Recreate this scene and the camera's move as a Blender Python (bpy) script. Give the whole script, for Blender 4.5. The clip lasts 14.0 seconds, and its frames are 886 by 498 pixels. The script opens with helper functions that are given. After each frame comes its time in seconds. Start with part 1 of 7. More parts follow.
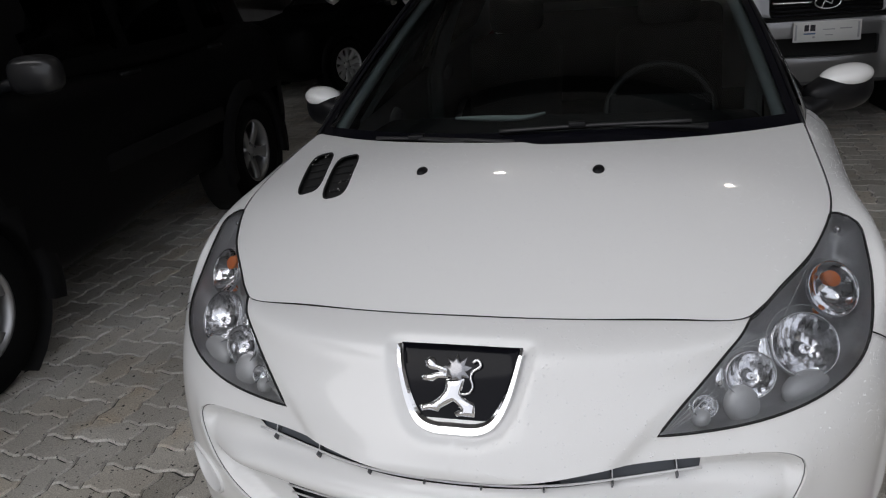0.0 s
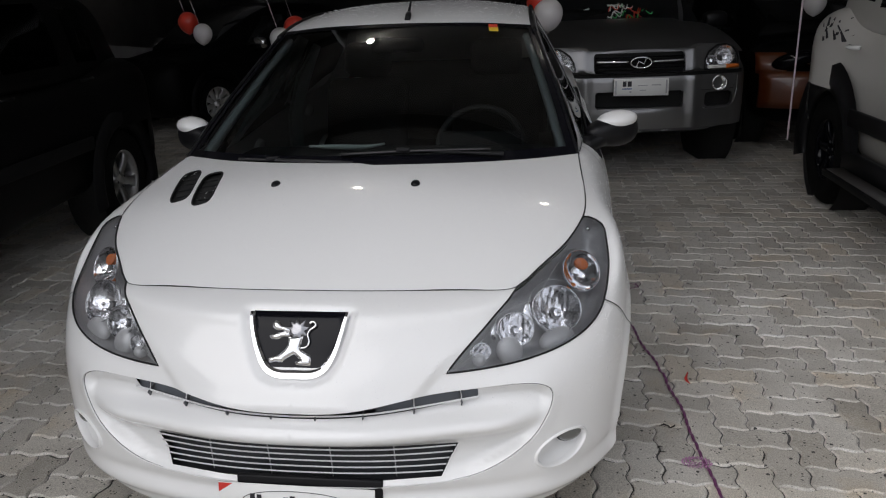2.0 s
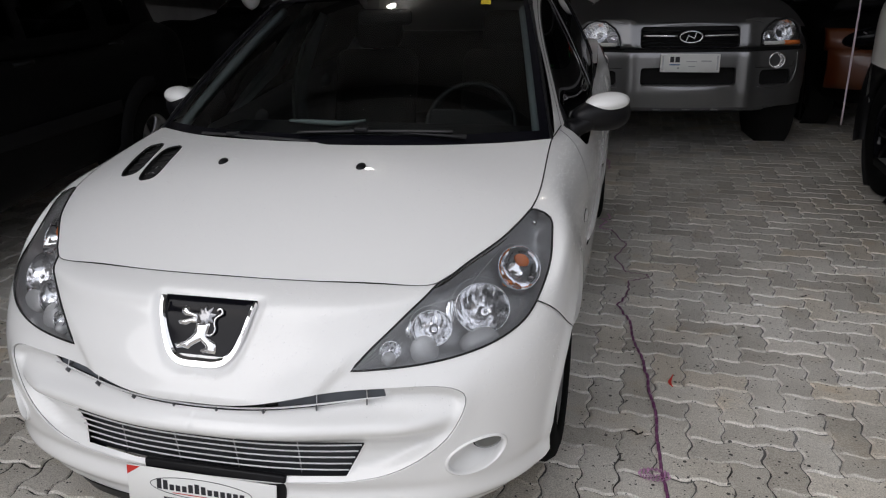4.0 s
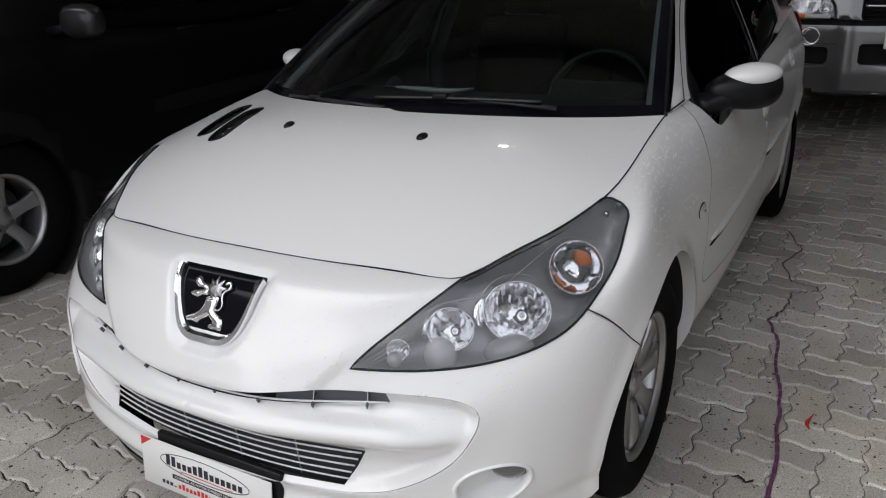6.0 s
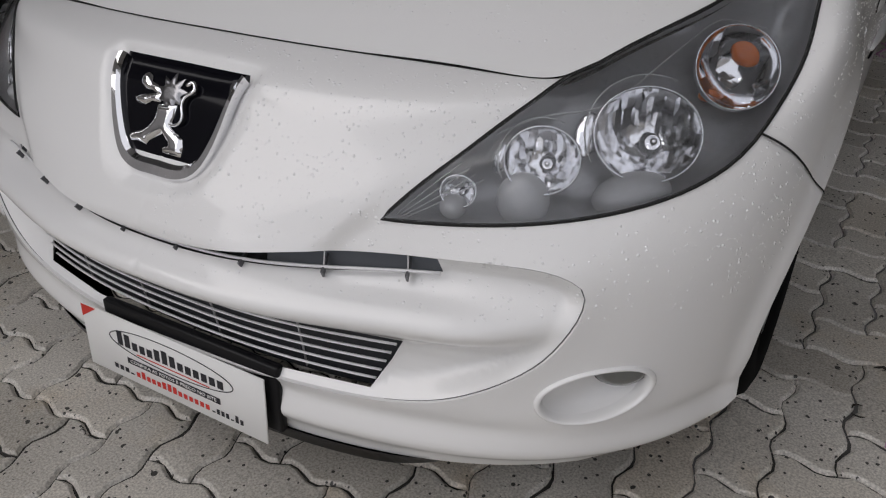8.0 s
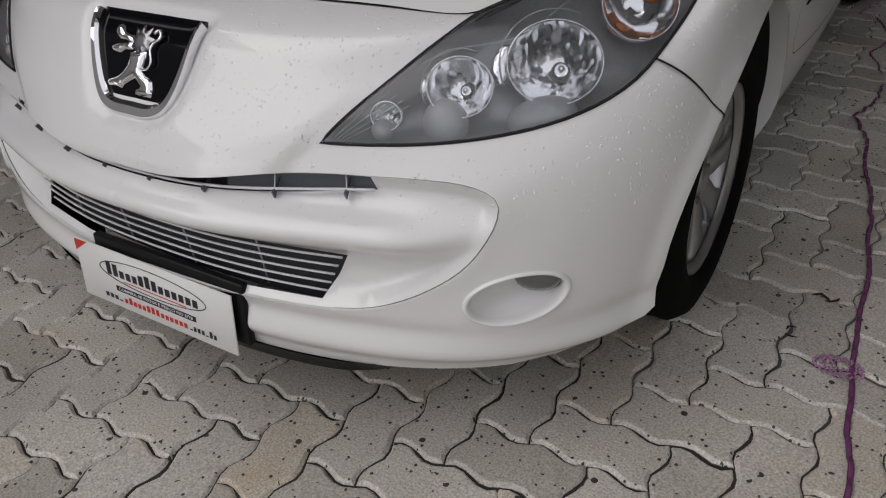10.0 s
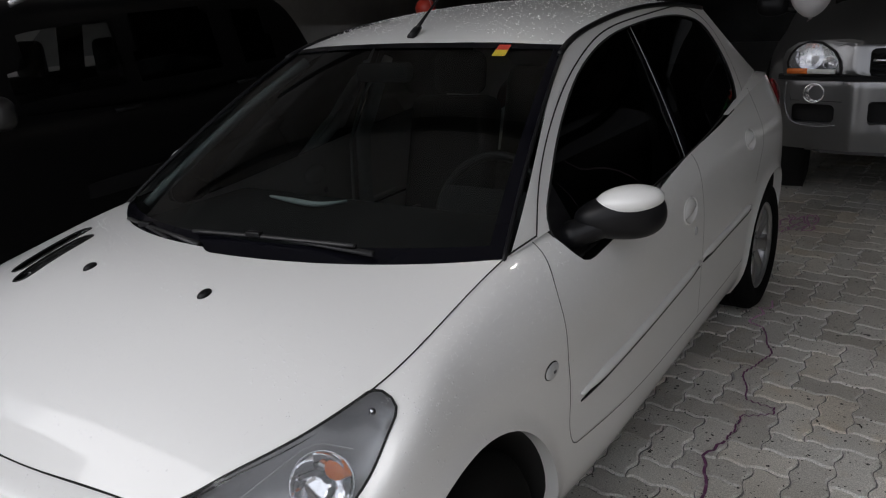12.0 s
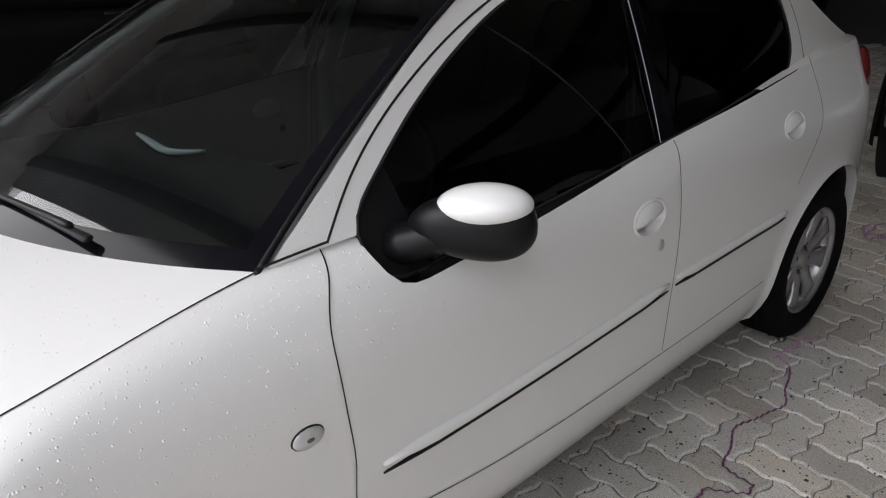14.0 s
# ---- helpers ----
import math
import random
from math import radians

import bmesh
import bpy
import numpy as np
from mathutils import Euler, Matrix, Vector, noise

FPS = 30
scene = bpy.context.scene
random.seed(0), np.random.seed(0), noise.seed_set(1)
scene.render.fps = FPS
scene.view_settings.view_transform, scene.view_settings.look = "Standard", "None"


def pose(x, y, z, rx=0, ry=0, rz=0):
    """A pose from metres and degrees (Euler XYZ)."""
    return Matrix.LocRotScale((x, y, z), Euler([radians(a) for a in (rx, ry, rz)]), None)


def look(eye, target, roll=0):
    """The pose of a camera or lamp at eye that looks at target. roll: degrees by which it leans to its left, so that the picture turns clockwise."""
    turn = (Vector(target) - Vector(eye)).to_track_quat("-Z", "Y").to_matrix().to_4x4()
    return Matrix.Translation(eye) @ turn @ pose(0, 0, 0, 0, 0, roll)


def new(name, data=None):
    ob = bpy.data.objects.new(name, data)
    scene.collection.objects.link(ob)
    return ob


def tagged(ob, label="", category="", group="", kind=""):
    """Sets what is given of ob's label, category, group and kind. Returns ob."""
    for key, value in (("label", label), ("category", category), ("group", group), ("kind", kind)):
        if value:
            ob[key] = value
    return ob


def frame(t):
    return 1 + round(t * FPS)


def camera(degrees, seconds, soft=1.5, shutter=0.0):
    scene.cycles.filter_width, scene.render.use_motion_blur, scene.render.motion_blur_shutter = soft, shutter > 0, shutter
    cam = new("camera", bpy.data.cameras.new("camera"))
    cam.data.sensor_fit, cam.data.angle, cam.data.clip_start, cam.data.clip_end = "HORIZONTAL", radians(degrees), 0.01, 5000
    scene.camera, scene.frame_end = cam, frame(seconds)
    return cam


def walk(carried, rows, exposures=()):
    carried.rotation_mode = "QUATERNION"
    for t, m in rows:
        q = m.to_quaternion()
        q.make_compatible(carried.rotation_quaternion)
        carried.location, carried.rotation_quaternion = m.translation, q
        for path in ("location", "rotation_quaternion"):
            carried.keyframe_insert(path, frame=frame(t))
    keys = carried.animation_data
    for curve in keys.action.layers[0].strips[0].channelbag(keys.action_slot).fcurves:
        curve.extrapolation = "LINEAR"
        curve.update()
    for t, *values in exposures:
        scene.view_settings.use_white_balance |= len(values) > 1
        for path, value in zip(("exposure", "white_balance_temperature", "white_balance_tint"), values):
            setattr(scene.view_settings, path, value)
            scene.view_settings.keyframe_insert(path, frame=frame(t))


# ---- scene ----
cam = camera(58.7, 14.0, 1.15)
PATH = [
    (0, (0.391, -1.102, 1.406), (-0.178, 0.686, 0.714), -5.2),
    (0.5, (0.378, -1.273, 1.411), (0.02, 0.609, 0.834), -2.5),
    (1, (0.382, -1.448, 1.408), (0.097, 0.439, 0.809), -2.1),
    (1.5, (0.453, -1.53, 1.44), (0.229, 0.373, 0.868), -1.9),
    (2, (0.599, -1.559, 1.435), (0.339, 0.329, 0.83), -2.0),
    (2.5, (0.754, -1.591, 1.437), (0.332, 0.255, 0.794), -3.2),
    (3, (0.807, -1.559, 1.449), (0.359, 0.26, 0.748), -2.8),
    (3.2, (0.831, -1.525, 1.458), (0.396, 0.296, 0.754), -1.9),
    (5.3, (1.253, -1.14, 1.424), (0.613, 0.656, 0.82), -0.6),
    (5.5, (1.286, -1.112, 1.421), (0.486, 0.613, 0.803), -2.1),
    (6, (1.233, -0.963, 1.35), (0.284, 0.649, 0.642), -2.4),
    (6.5, (1.058, -0.772, 1.212), (0.104, 0.744, 0.323), -4.4),
    (7, (0.908, -0.577, 1.091), (0.004, 0.845, 0.014), -2.7),
    (7.2, (0.871, -0.524, 1.078), (0.001, 0.899, -0.026), -1.8),
    (9.3, (0.946, -0.669, 1.071), (0.033, 0.832, 0.117), -1.9),
    (9.5, (0.969, -0.667, 1.059), (0.052, 0.818, 0.082), -2.5),
    (10, (1.075, -0.646, 1.059), (0.149, 0.755, -0.028), -3.7),
    (10.5, (1.203, -0.637, 1.119), (0.178, 0.652, -0.015), -5.3),
    (11, (1.39, -0.648, 1.389), (0.303, 0.762, 0.479), 0.5),
    (11.5, (1.505, -0.522, 1.48), (0.39, 0.95, 0.711), -4.2),
    (12, (1.564, -0.298, 1.514), (0.457, 1.24, 0.875), -4.4),
    (12.5, (1.679, -0.073, 1.499), (0.593, 1.494, 0.892), -5.2),
    (13, (1.828, 0.18, 1.48), (0.593, 1.622, 0.851), -3.4),
    (13.5, (1.811, 0.405, 1.461), (0.447, 1.665, 0.72), -4.0),
    (14, (1.711, 0.565, 1.429), (0.38, 1.837, 0.646), -0.7),
]
EXPOSURES = [
    (0, -0.08, 6320, 12), (1.5, 0.08, 6320, 12), (3, 0.12, 6350, 13), (5.5, 0.25, 6330, 12), (6.5, 0.02, 6380, 13), (7.2, -0.24, 6450, 14), (9.5, -0.32, 6480, 14),
    (10.5, -0.32, 6560, 14), (11, -0.24, 6420, 13), (12, 0.22, 6350, 12), (12.5, 0.58, 6350, 12), (13.5, 1.0, 6350, 13), (14, 1.12, 6380, 13)]
walk(cam, [(t, look(eye, target, roll)) for t, eye, target, roll in PATH], EXPOSURES)

# ---- world and light: an overcast day, seen through the open front of a covered car lot ----
world = bpy.data.worlds.new("overcast")
scene.world = world
world.use_nodes = True
wn = world.node_tree.nodes
sky = wn.new("ShaderNodeTexSky")
sky.sky_type, sky.sun_disc = "NISHITA", False
sky.sun_elevation, sky.sun_rotation = radians(45), radians(223)
sky.dust_density, sky.air_density = 4.0, 1.0
wash = wn.new("ShaderNodeMixRGB")
wash.inputs["Fac"].default_value = 0.85
wash.inputs["Color2"].default_value = (11.0, 11.2, 11.6, 1)
world.node_tree.links.new(sky.outputs[0], wash.inputs["Color1"])
world.node_tree.links.new(wash.outputs[0], wn["Background"].inputs["Color"])
wn["Background"].inputs["Strength"].default_value = 0.105

sun = new("sun", bpy.data.lights.new("sun", "SUN"))
sun.data.energy, sun.data.angle, sun.data.color = 1.1, radians(58), (1.0, 0.98, 0.95)
sun.matrix_world = look((-4.8, -5.2, 7.0), (0, 0, 0))

CEIL_Y, CEIL_Z = -0.4, 4.0  # the ceiling's front edge and height

# ---- materials ----
def material(name, color, rough=0.5, metal=0.0, coat=0.0, spec=0.5):
    m = bpy.data.materials.new(name)
    m.use_nodes = True
    b = m.node_tree.nodes["Principled BSDF"]
    b.inputs["Base Color"].default_value = (*color, 1)
    b.inputs["Roughness"].default_value = rough
    b.inputs["Metallic"].default_value = metal
    b.inputs["Coat Weight"].default_value = coat
    b.inputs["Coat Roughness"].default_value = 0.03
    b.inputs["Specular IOR Level"].default_value = spec
    return m


def node(m, kind, **values):
    n = m.node_tree.nodes.new(kind)
    for key, value in values.items():
        n.inputs[key].default_value = value
    return n


def link(m, a, b):
    m.node_tree.links.new(a, b)


def mottled(m, scale, dark, light, detail=6.0, socket="Base Color", lo=0.35, hi=0.65):
    """Noise between two colours or values, in object space, on one input of the surface."""
    where = m.node_tree.nodes.new("ShaderNodeTexCoord")
    n = node(m, "ShaderNodeTexNoise", Scale=scale, Detail=detail, Roughness=0.6)
    r = m.node_tree.nodes.new("ShaderNodeValToRGB")
    r.color_ramp.elements[0].position, r.color_ramp.elements[1].position = lo, hi
    r.color_ramp.elements[0].color = (*dark, 1)
    r.color_ramp.elements[1].color = (*light, 1)
    link(m, where.outputs["Object"], n.inputs["Vector"])
    link(m, n.outputs["Fac"], r.inputs["Fac"])
    link(m, r.outputs["Color"], m.node_tree.nodes["Principled BSDF"].inputs[socket])
    return n, r


def bumped(m, scale, strength, distance=0.002, detail=4.0):
    where = m.node_tree.nodes.new("ShaderNodeTexCoord")
    n = node(m, "ShaderNodeTexNoise", Scale=scale, Detail=detail)
    b = node(m, "ShaderNodeBump", Strength=strength, Distance=distance)
    link(m, where.outputs["Object"], n.inputs["Vector"])
    link(m, n.outputs["Fac"], b.inputs["Height"])
    link(m, b.outputs["Normal"], m.node_tree.nodes["Principled BSDF"].inputs["Normal"])
    return m


def pane_material(name, tint, gloss=0.02, ior=1.5):
    """Thin glass: tinted see-through, with a mirror layer by Fresnel."""
    m = bpy.data.materials.new(name)
    m.use_nodes = True
    t = m.node_tree
    t.nodes.remove(t.nodes["Principled BSDF"])
    clear = t.nodes.new("ShaderNodeBsdfTransparent")
    clear.inputs["Color"].default_value = (*tint, 1)
    shine = t.nodes.new("ShaderNodeBsdfGlossy")
    shine.inputs["Roughness"].default_value = gloss
    fres = t.nodes.new("ShaderNodeFresnel")
    fres.inputs["IOR"].default_value = ior
    mix = t.nodes.new("ShaderNodeMixShader")
    t.links.new(fres.outputs[0], mix.inputs[0])
    t.links.new(clear.outputs[0], mix.inputs[1])
    t.links.new(shine.outputs[0], mix.inputs[2])
    t.links.new(mix.outputs[0], t.nodes["Material Output"].inputs["Surface"])
    return m


WHITE = material("white_car_paint", (0.76, 0.76, 0.75), 0.35, 0.0, 0.8)
BLACKPLASTIC = bumped(material("black_plastic", (0.007, 0.007, 0.008), 0.36, 0, 0, 0.2), 900, 0.15, 0.0005)
GAP = material("gap_black", (0.004, 0.004, 0.004), 0.8)
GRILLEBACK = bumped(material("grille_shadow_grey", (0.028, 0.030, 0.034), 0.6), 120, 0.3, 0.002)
WIPERGREY = bumped(material("worn_wiper_grey", (0.022, 0.022, 0.023), 0.45), 700, 0.2, 0.0004)
DARKVOID = material("dark_void", (0.006, 0.006, 0.006), 0.9)
RUBBER = bumped(material("tyre_rubber", (0.005, 0.005, 0.005), 0.85, 0, 0, 0.08), 200, 0.3, 0.001)
ALLOY = material("silver_alloy", (0.42, 0.42, 0.425), 0.34, 0.85)
# alloy made paler for the light that falls on the dark car's wheels
BRIGHTALLOY = material("polished_alloy", (0.75, 0.75, 0.76), 0.30, 0.7)
CHROME = material("chrome", (0.82, 0.82, 0.83), 0.06, 1.0)
SLOTGREY = bumped(material("slot_grey", (0.10, 0.11, 0.125), 0.5), 200, 0.2, 0.001)
DARKCHROME = material("dulled_chrome", (0.30, 0.30, 0.31), 0.25, 1.0)
GLASS = pane_material("tinted_glass", (0.50, 0.545, 0.545), 0.02, 1.6)
DARKGLASS = pane_material("dark_tinted_glass", (0.05, 0.055, 0.06), 0.02, 1.45)
LENS = pane_material("lamp_lens", (0.93, 0.94, 0.95), 0.03, 1.6)
# a faint diffuse layer paints in the light the wet lens reflects
sheen = LENS.node_tree.nodes.new("ShaderNodeBsdfDiffuse")
sheen.inputs["Color"].default_value = (0.8, 0.8, 0.8, 1)
sheen_mix = LENS.node_tree.nodes.new("ShaderNodeMixShader")
sheen_noise = LENS.node_tree.nodes.new("ShaderNodeTexNoise")
sheen_noise.inputs["Scale"].default_value = 45.0
sheen_noise.inputs["Detail"].default_value = 8.0
sheen_amount = LENS.node_tree.nodes.new("ShaderNodeMapRange")
sheen_amount.inputs["From Min"].default_value, sheen_amount.inputs["From Max"].default_value = 0.35, 0.75
sheen_amount.inputs["To Min"].default_value, sheen_amount.inputs["To Max"].default_value = 0.01, 0.08
sheen_in = LENS.node_tree.nodes["Material Output"].inputs["Surface"]
clear_out = sheen_in.links[0].from_socket
LENS.node_tree.links.new(sheen_noise.outputs["Fac"], sheen_amount.inputs["Value"])
LENS.node_tree.links.new(sheen_amount.outputs["Result"], sheen_mix.inputs[0])
LENS.node_tree.links.new(clear_out, sheen_mix.inputs[1])
LENS.node_tree.links.new(sheen.outputs[0], sheen_mix.inputs[2])
LENS.node_tree.links.new(sheen_mix.outputs[0], sheen_in)
LAMPBLACK = material("lamp_housing_grey", (0.085, 0.087, 0.092), 0.35)
LAMPGREY = material("lamp_satin_grey", (0.40, 0.40, 0.41), 0.35, 0.4)
AMBER = material("amber_plastic", (0.80, 0.20, 0.04), 0.25)
REDLENS = material("red_lens", (0.11, 0.006, 0.008), 0.15, 0, 0.5)
SLAT = material("painted_slat", (0.70, 0.70, 0.71), 0.35, 0.1)
BLACKGLOSS = material("gloss_black", (0.004, 0.004, 0.006), 0.10, 0, 0.0, 0.15)

CABIN = bumped(material("dark_cloth", (0.012, 0.012, 0.013), 0.85), 300, 0.3, 0.001)
CABINGREY = material("grey_lining", (0.11, 0.12, 0.12), 0.6)
PAPER = material("paper", (0.6, 0.66, 0.64), 0.7)
YELLOW = material("yellow_sticker", (0.60, 0.46, 0.03), 0.5)
BOWL = material("lamp_bowl_grey", (0.46, 0.462, 0.47), 0.3, 0.2)
FACETED = material("faceted_chrome", (0.92, 0.92, 0.94), 0.16, 1.0)


def facets(m, size, tilt):
    """Mirror facets: every cell of the surface leans its own way."""
    where = m.node_tree.nodes.new("ShaderNodeTexCoord")
    mapping = node(m, "ShaderNodeMapping", Scale=size)
    cell = node(m, "ShaderNodeTexVoronoi", Scale=1.0, Randomness=0.55)
    cell.distance = "CHEBYCHEV"
    link(m, where.outputs["Object"], mapping.inputs["Vector"])
    link(m, mapping.outputs["Vector"], cell.inputs["Vector"])
    lean = node(m, "ShaderNodeVectorMath")
    lean.operation = "SUBTRACT"
    lean.inputs[1].default_value = (0.5, 0.5, 0.5)
    link(m, cell.outputs["Color"], lean.inputs[0])
    scaled = node(m, "ShaderNodeVectorMath")
    scaled.operation = "SCALE"
    scaled.inputs[3].default_value = tilt
    link(m, lean.outputs["Vector"], scaled.inputs[0])
    total = node(m, "ShaderNodeVectorMath")
    total.operation = "ADD"
    link(m, m.node_tree.nodes.new("ShaderNodeNewGeometry").outputs["Normal"], total.inputs[0])
    link(m, scaled.outputs["Vector"], total.inputs[1])
    unit = node(m, "ShaderNodeVectorMath")
    unit.operation = "NORMALIZE"
    link(m, total.outputs["Vector"], unit.inputs[0])
    link(m, unit.outputs["Vector"], m.node_tree.nodes["Principled BSDF"].inputs["Normal"])


facets(FACETED, (150, 140, 48), 0.24)
INDICATORCHROME = material("indicator_chrome", (0.90, 0.90, 0.92), 0.10, 1.0)
facets(INDICATORCHROME, (40, 40, 40), 0.30)
SATIN = material("satin_grey", (0.42, 0.43, 0.43), 0.35, 0.3)
mottled(SATIN, 60, (0.50, 0.51, 0.51), (0.60, 0.61, 0.61))
SKIRT = bumped(material("satin_skirt", (0.60, 0.60, 0.60), 0.4, 0.2), 400, 0.1, 0.0005)
SCRAPRED = material("red_sticker", (0.5, 0.03, 0.02), 0.5)
DARKCAP = material("dark_gloss_cap", (0.02, 0.02, 0.021), 0.3, 0.2, 0.2)
WHEELGREY = material("steering_wheel_rim", (0.005, 0.005, 0.005), 0.5)
PILLARGREY = material("pillar_lining_grey", (0.68, 0.74, 0.74), 0.6)
BEAD = material("water_bead_on_white", (0.80, 0.80, 0.80), 0.06, 0, 0.5)
FOGGREY = material("fog_lens_grey", (0.15, 0.155, 0.15), 0.08, 0.3, 0.6)

# ---- mesh helpers ----
def bm_object(name, bm, mat, parent=None, label="", smooth=True):
    me = bpy.data.meshes.new(name)
    bm.to_mesh(me)
    bm.free()
    return mesh_object(name, me, mat, parent, label, smooth)


def mesh_object(name, me, mat, parent=None, label="", smooth=True):
    for m in mat if isinstance(mat, (list, tuple)) else [mat]:
        me.materials.append(m)
    if smooth and len(me.polygons):
        me.polygons.foreach_set("use_smooth", [True] * len(me.polygons))
    ob = new(name, me)
    if parent:
        ob.parent = parent
    if label:
        tagged(ob, label)
    return ob


def part(name, bm, mat, parent, label="", smooth=True):
    return bm_object(name, bm, mat, parent, label, smooth)


def data_part(name, verts, faces, mat, parent, label="", smooth=True):
    me = bpy.data.meshes.new(name)
    me.from_pydata([tuple(map(float, v)) for v in verts], [], [tuple(map(int, f)) for f in faces])
    me.update()
    return mesh_object(name, me, mat, parent, label, smooth)


def thing(name, label, category, m=None, group="", kind=""):
    e = new(name)
    e.empty_display_size = 0.1
    if m is not None:
        e.matrix_basis = m
    return tagged(e, label, category, group, kind)


def box(x0, x1, y0, y1, z0, z1, bevel=0.0, seg=2):
    bm = bmesh.new()
    bmesh.ops.create_cube(bm, size=1)
    for v in bm.verts:
        v.co = Vector(((x0 + x1) / 2 + v.co.x * (x1 - x0), (y0 + y1) / 2 + v.co.y * (y1 - y0), (z0 + z1) / 2 + v.co.z * (z1 - z0)))
    if bevel:
        bmesh.ops.bevel(bm, geom=bm.edges[:], offset=bevel, segments=seg, profile=0.5, affect="EDGES")
    return bm


def lathe(profile, steps=48, axis="x"):
    """Turn (radius, along) pairs round the axis; the profile is open."""
    bm = bmesh.new()
    rings = []
    for k in range(steps):
        a = 2 * math.pi * k / steps
        ring = []
        for r, h in profile:
            c, s = r * math.cos(a), r * math.sin(a)
            ring.append(bm.verts.new((h, c, s) if axis == "x" else (c, h, s) if axis == "y" else (c, s, h)))
        rings.append(ring)
    for k in range(steps):
        a, b = rings[k], rings[(k + 1) % steps]
        for i in range(len(profile) - 1):
            bm.faces.new((a[i], a[i + 1], b[i + 1], b[i]))
    bmesh.ops.remove_doubles(bm, verts=bm.verts[:], dist=1e-5)
    bmesh.ops.recalc_face_normals(bm, faces=bm.faces[:])
    return bm


def tube(points, radius, sides=8, closed=False, flat=1.0):
    """A tube along points; radius may be a list."""
    pts = [Vector(p) for p in points]
    n = len(pts)
    rad = radius if isinstance(radius, (list, tuple)) else [radius] * n
    bm = bmesh.new()
    rings = []
    for i, p in enumerate(pts):
        a, b = (pts[i - 1], pts[(i + 1) % n]) if closed or 0 < i < n - 1 else (pts[max(i - 1, 0)], pts[min(i + 1, n - 1)])
        t = (b - a).normalized()
        side = t.cross(Vector((0, 0, 1)))
        side = side.normalized() if side.length > 1e-4 else Vector((1, 0, 0))
        up = side.cross(t).normalized()
        rings.append([bm.verts.new(p + rad[i] * (math.cos(2 * math.pi * k / sides) * side + flat * math.sin(2 * math.pi * k / sides) * up)) for k in range(sides)])
    for i in range(n if closed else n - 1):
        a, b = rings[i], rings[(i + 1) % n]
        for k in range(sides):
            bm.faces.new((a[k], a[(k + 1) % sides], b[(k + 1) % sides], b[k]))
    if not closed:
        bm.faces.new(rings[0][::-1])
        bm.faces.new(rings[-1])
    bmesh.ops.recalc_face_normals(bm, faces=bm.faces[:])
    return bm


def merge(*bms):
    """Join bmeshes into one."""
    out = bmesh.new()
    for b in bms:
        me = bpy.data.meshes.new("join")
        b.to_mesh(me)
        b.free()
        out.from_mesh(me)
        bpy.data.meshes.remove(me)
    return out


def moved(bm, m):
    bm.transform(m)
    return bm


# ---- smooth curves ----
def spline_matrix(k):
    """Second derivatives of the natural cubic spline through values at knots k, as a matrix on the values."""
    n = len(k)
    h = np.diff(k)
    a, b = np.eye(n), np.zeros((n, n))
    for i in range(1, n - 1):
        a[i, i - 1 : i + 2] = h[i - 1] / 6, (h[i - 1] + h[i]) / 3, h[i] / 6
        b[i, i - 1], b[i, i], b[i, i + 1] = 1 / h[i - 1], -1 / h[i - 1] - 1 / h[i], 1 / h[i]
    return np.linalg.solve(a, b)


class Spline:
    """A natural cubic spline through values (n, ...) at knots; straight beyond its ends."""

    def __init__(self, knots, values):
        self.k, self.y = np.array(knots, float), np.array(values, float)
        self.m = np.tensordot(spline_matrix(self.k), self.y, 1)

    def __call__(self, t):
        t = np.asarray(t, float)
        c = np.clip(t, self.k[0], self.k[-1])
        i = np.clip(np.searchsorted(self.k, c) - 1, 0, len(self.k) - 2)
        h = self.k[i + 1] - self.k[i]
        w = (...,) + (None,) * (self.y.ndim - 1)
        a, b = ((self.k[i + 1] - c) / h)[w], ((c - self.k[i]) / h)[w]
        hh = h[w]
        out = a * self.y[i] + b * self.y[i + 1] + ((a**3 - a) * self.m[i] + (b**3 - b) * self.m[i + 1]) * hh**2 / 6
        slope = (self.y[i + 1] - self.y[i]) / hh + ((1 - 3 * a**2) * self.m[i] + (3 * b**2 - 1) * self.m[i + 1]) * hh / 6
        return out + slope * (t - c)[w]


def smooth_line(points, n=40, closed=False):
    """Points along a smooth curve through the given ones, evenly in chord length."""
    p = np.array(points, float)
    if closed:
        q = np.concatenate([p[-3:], p, p[:3]])
        s = np.r_[0, np.cumsum(np.linalg.norm(np.diff(q, axis=0), axis=1))]
        c = Spline(s, q)
        return c(np.linspace(s[3], s[3 + len(p)], n, endpoint=False))
    s = np.r_[0, np.cumsum(np.linalg.norm(np.diff(p, axis=0), axis=1))]
    return Spline(s, p)(np.linspace(0, s[-1], n))


def inside(poly, pts):
    """Which 2D points lie in the polygon."""
    poly, pts = np.asarray(poly), np.asarray(pts)
    x, y = pts[:, 0], pts[:, 1]
    out = np.zeros(len(pts), bool)
    for (x0, y0), (x1, y1) in zip(poly, np.roll(poly, -1, 0)):
        hit = (y0 > y) != (y1 > y)
        with np.errstate(divide="ignore", invalid="ignore"):
            out ^= hit & (x < (x1 - x0) * (y - y0) / (y1 - y0) + x0)
    return out


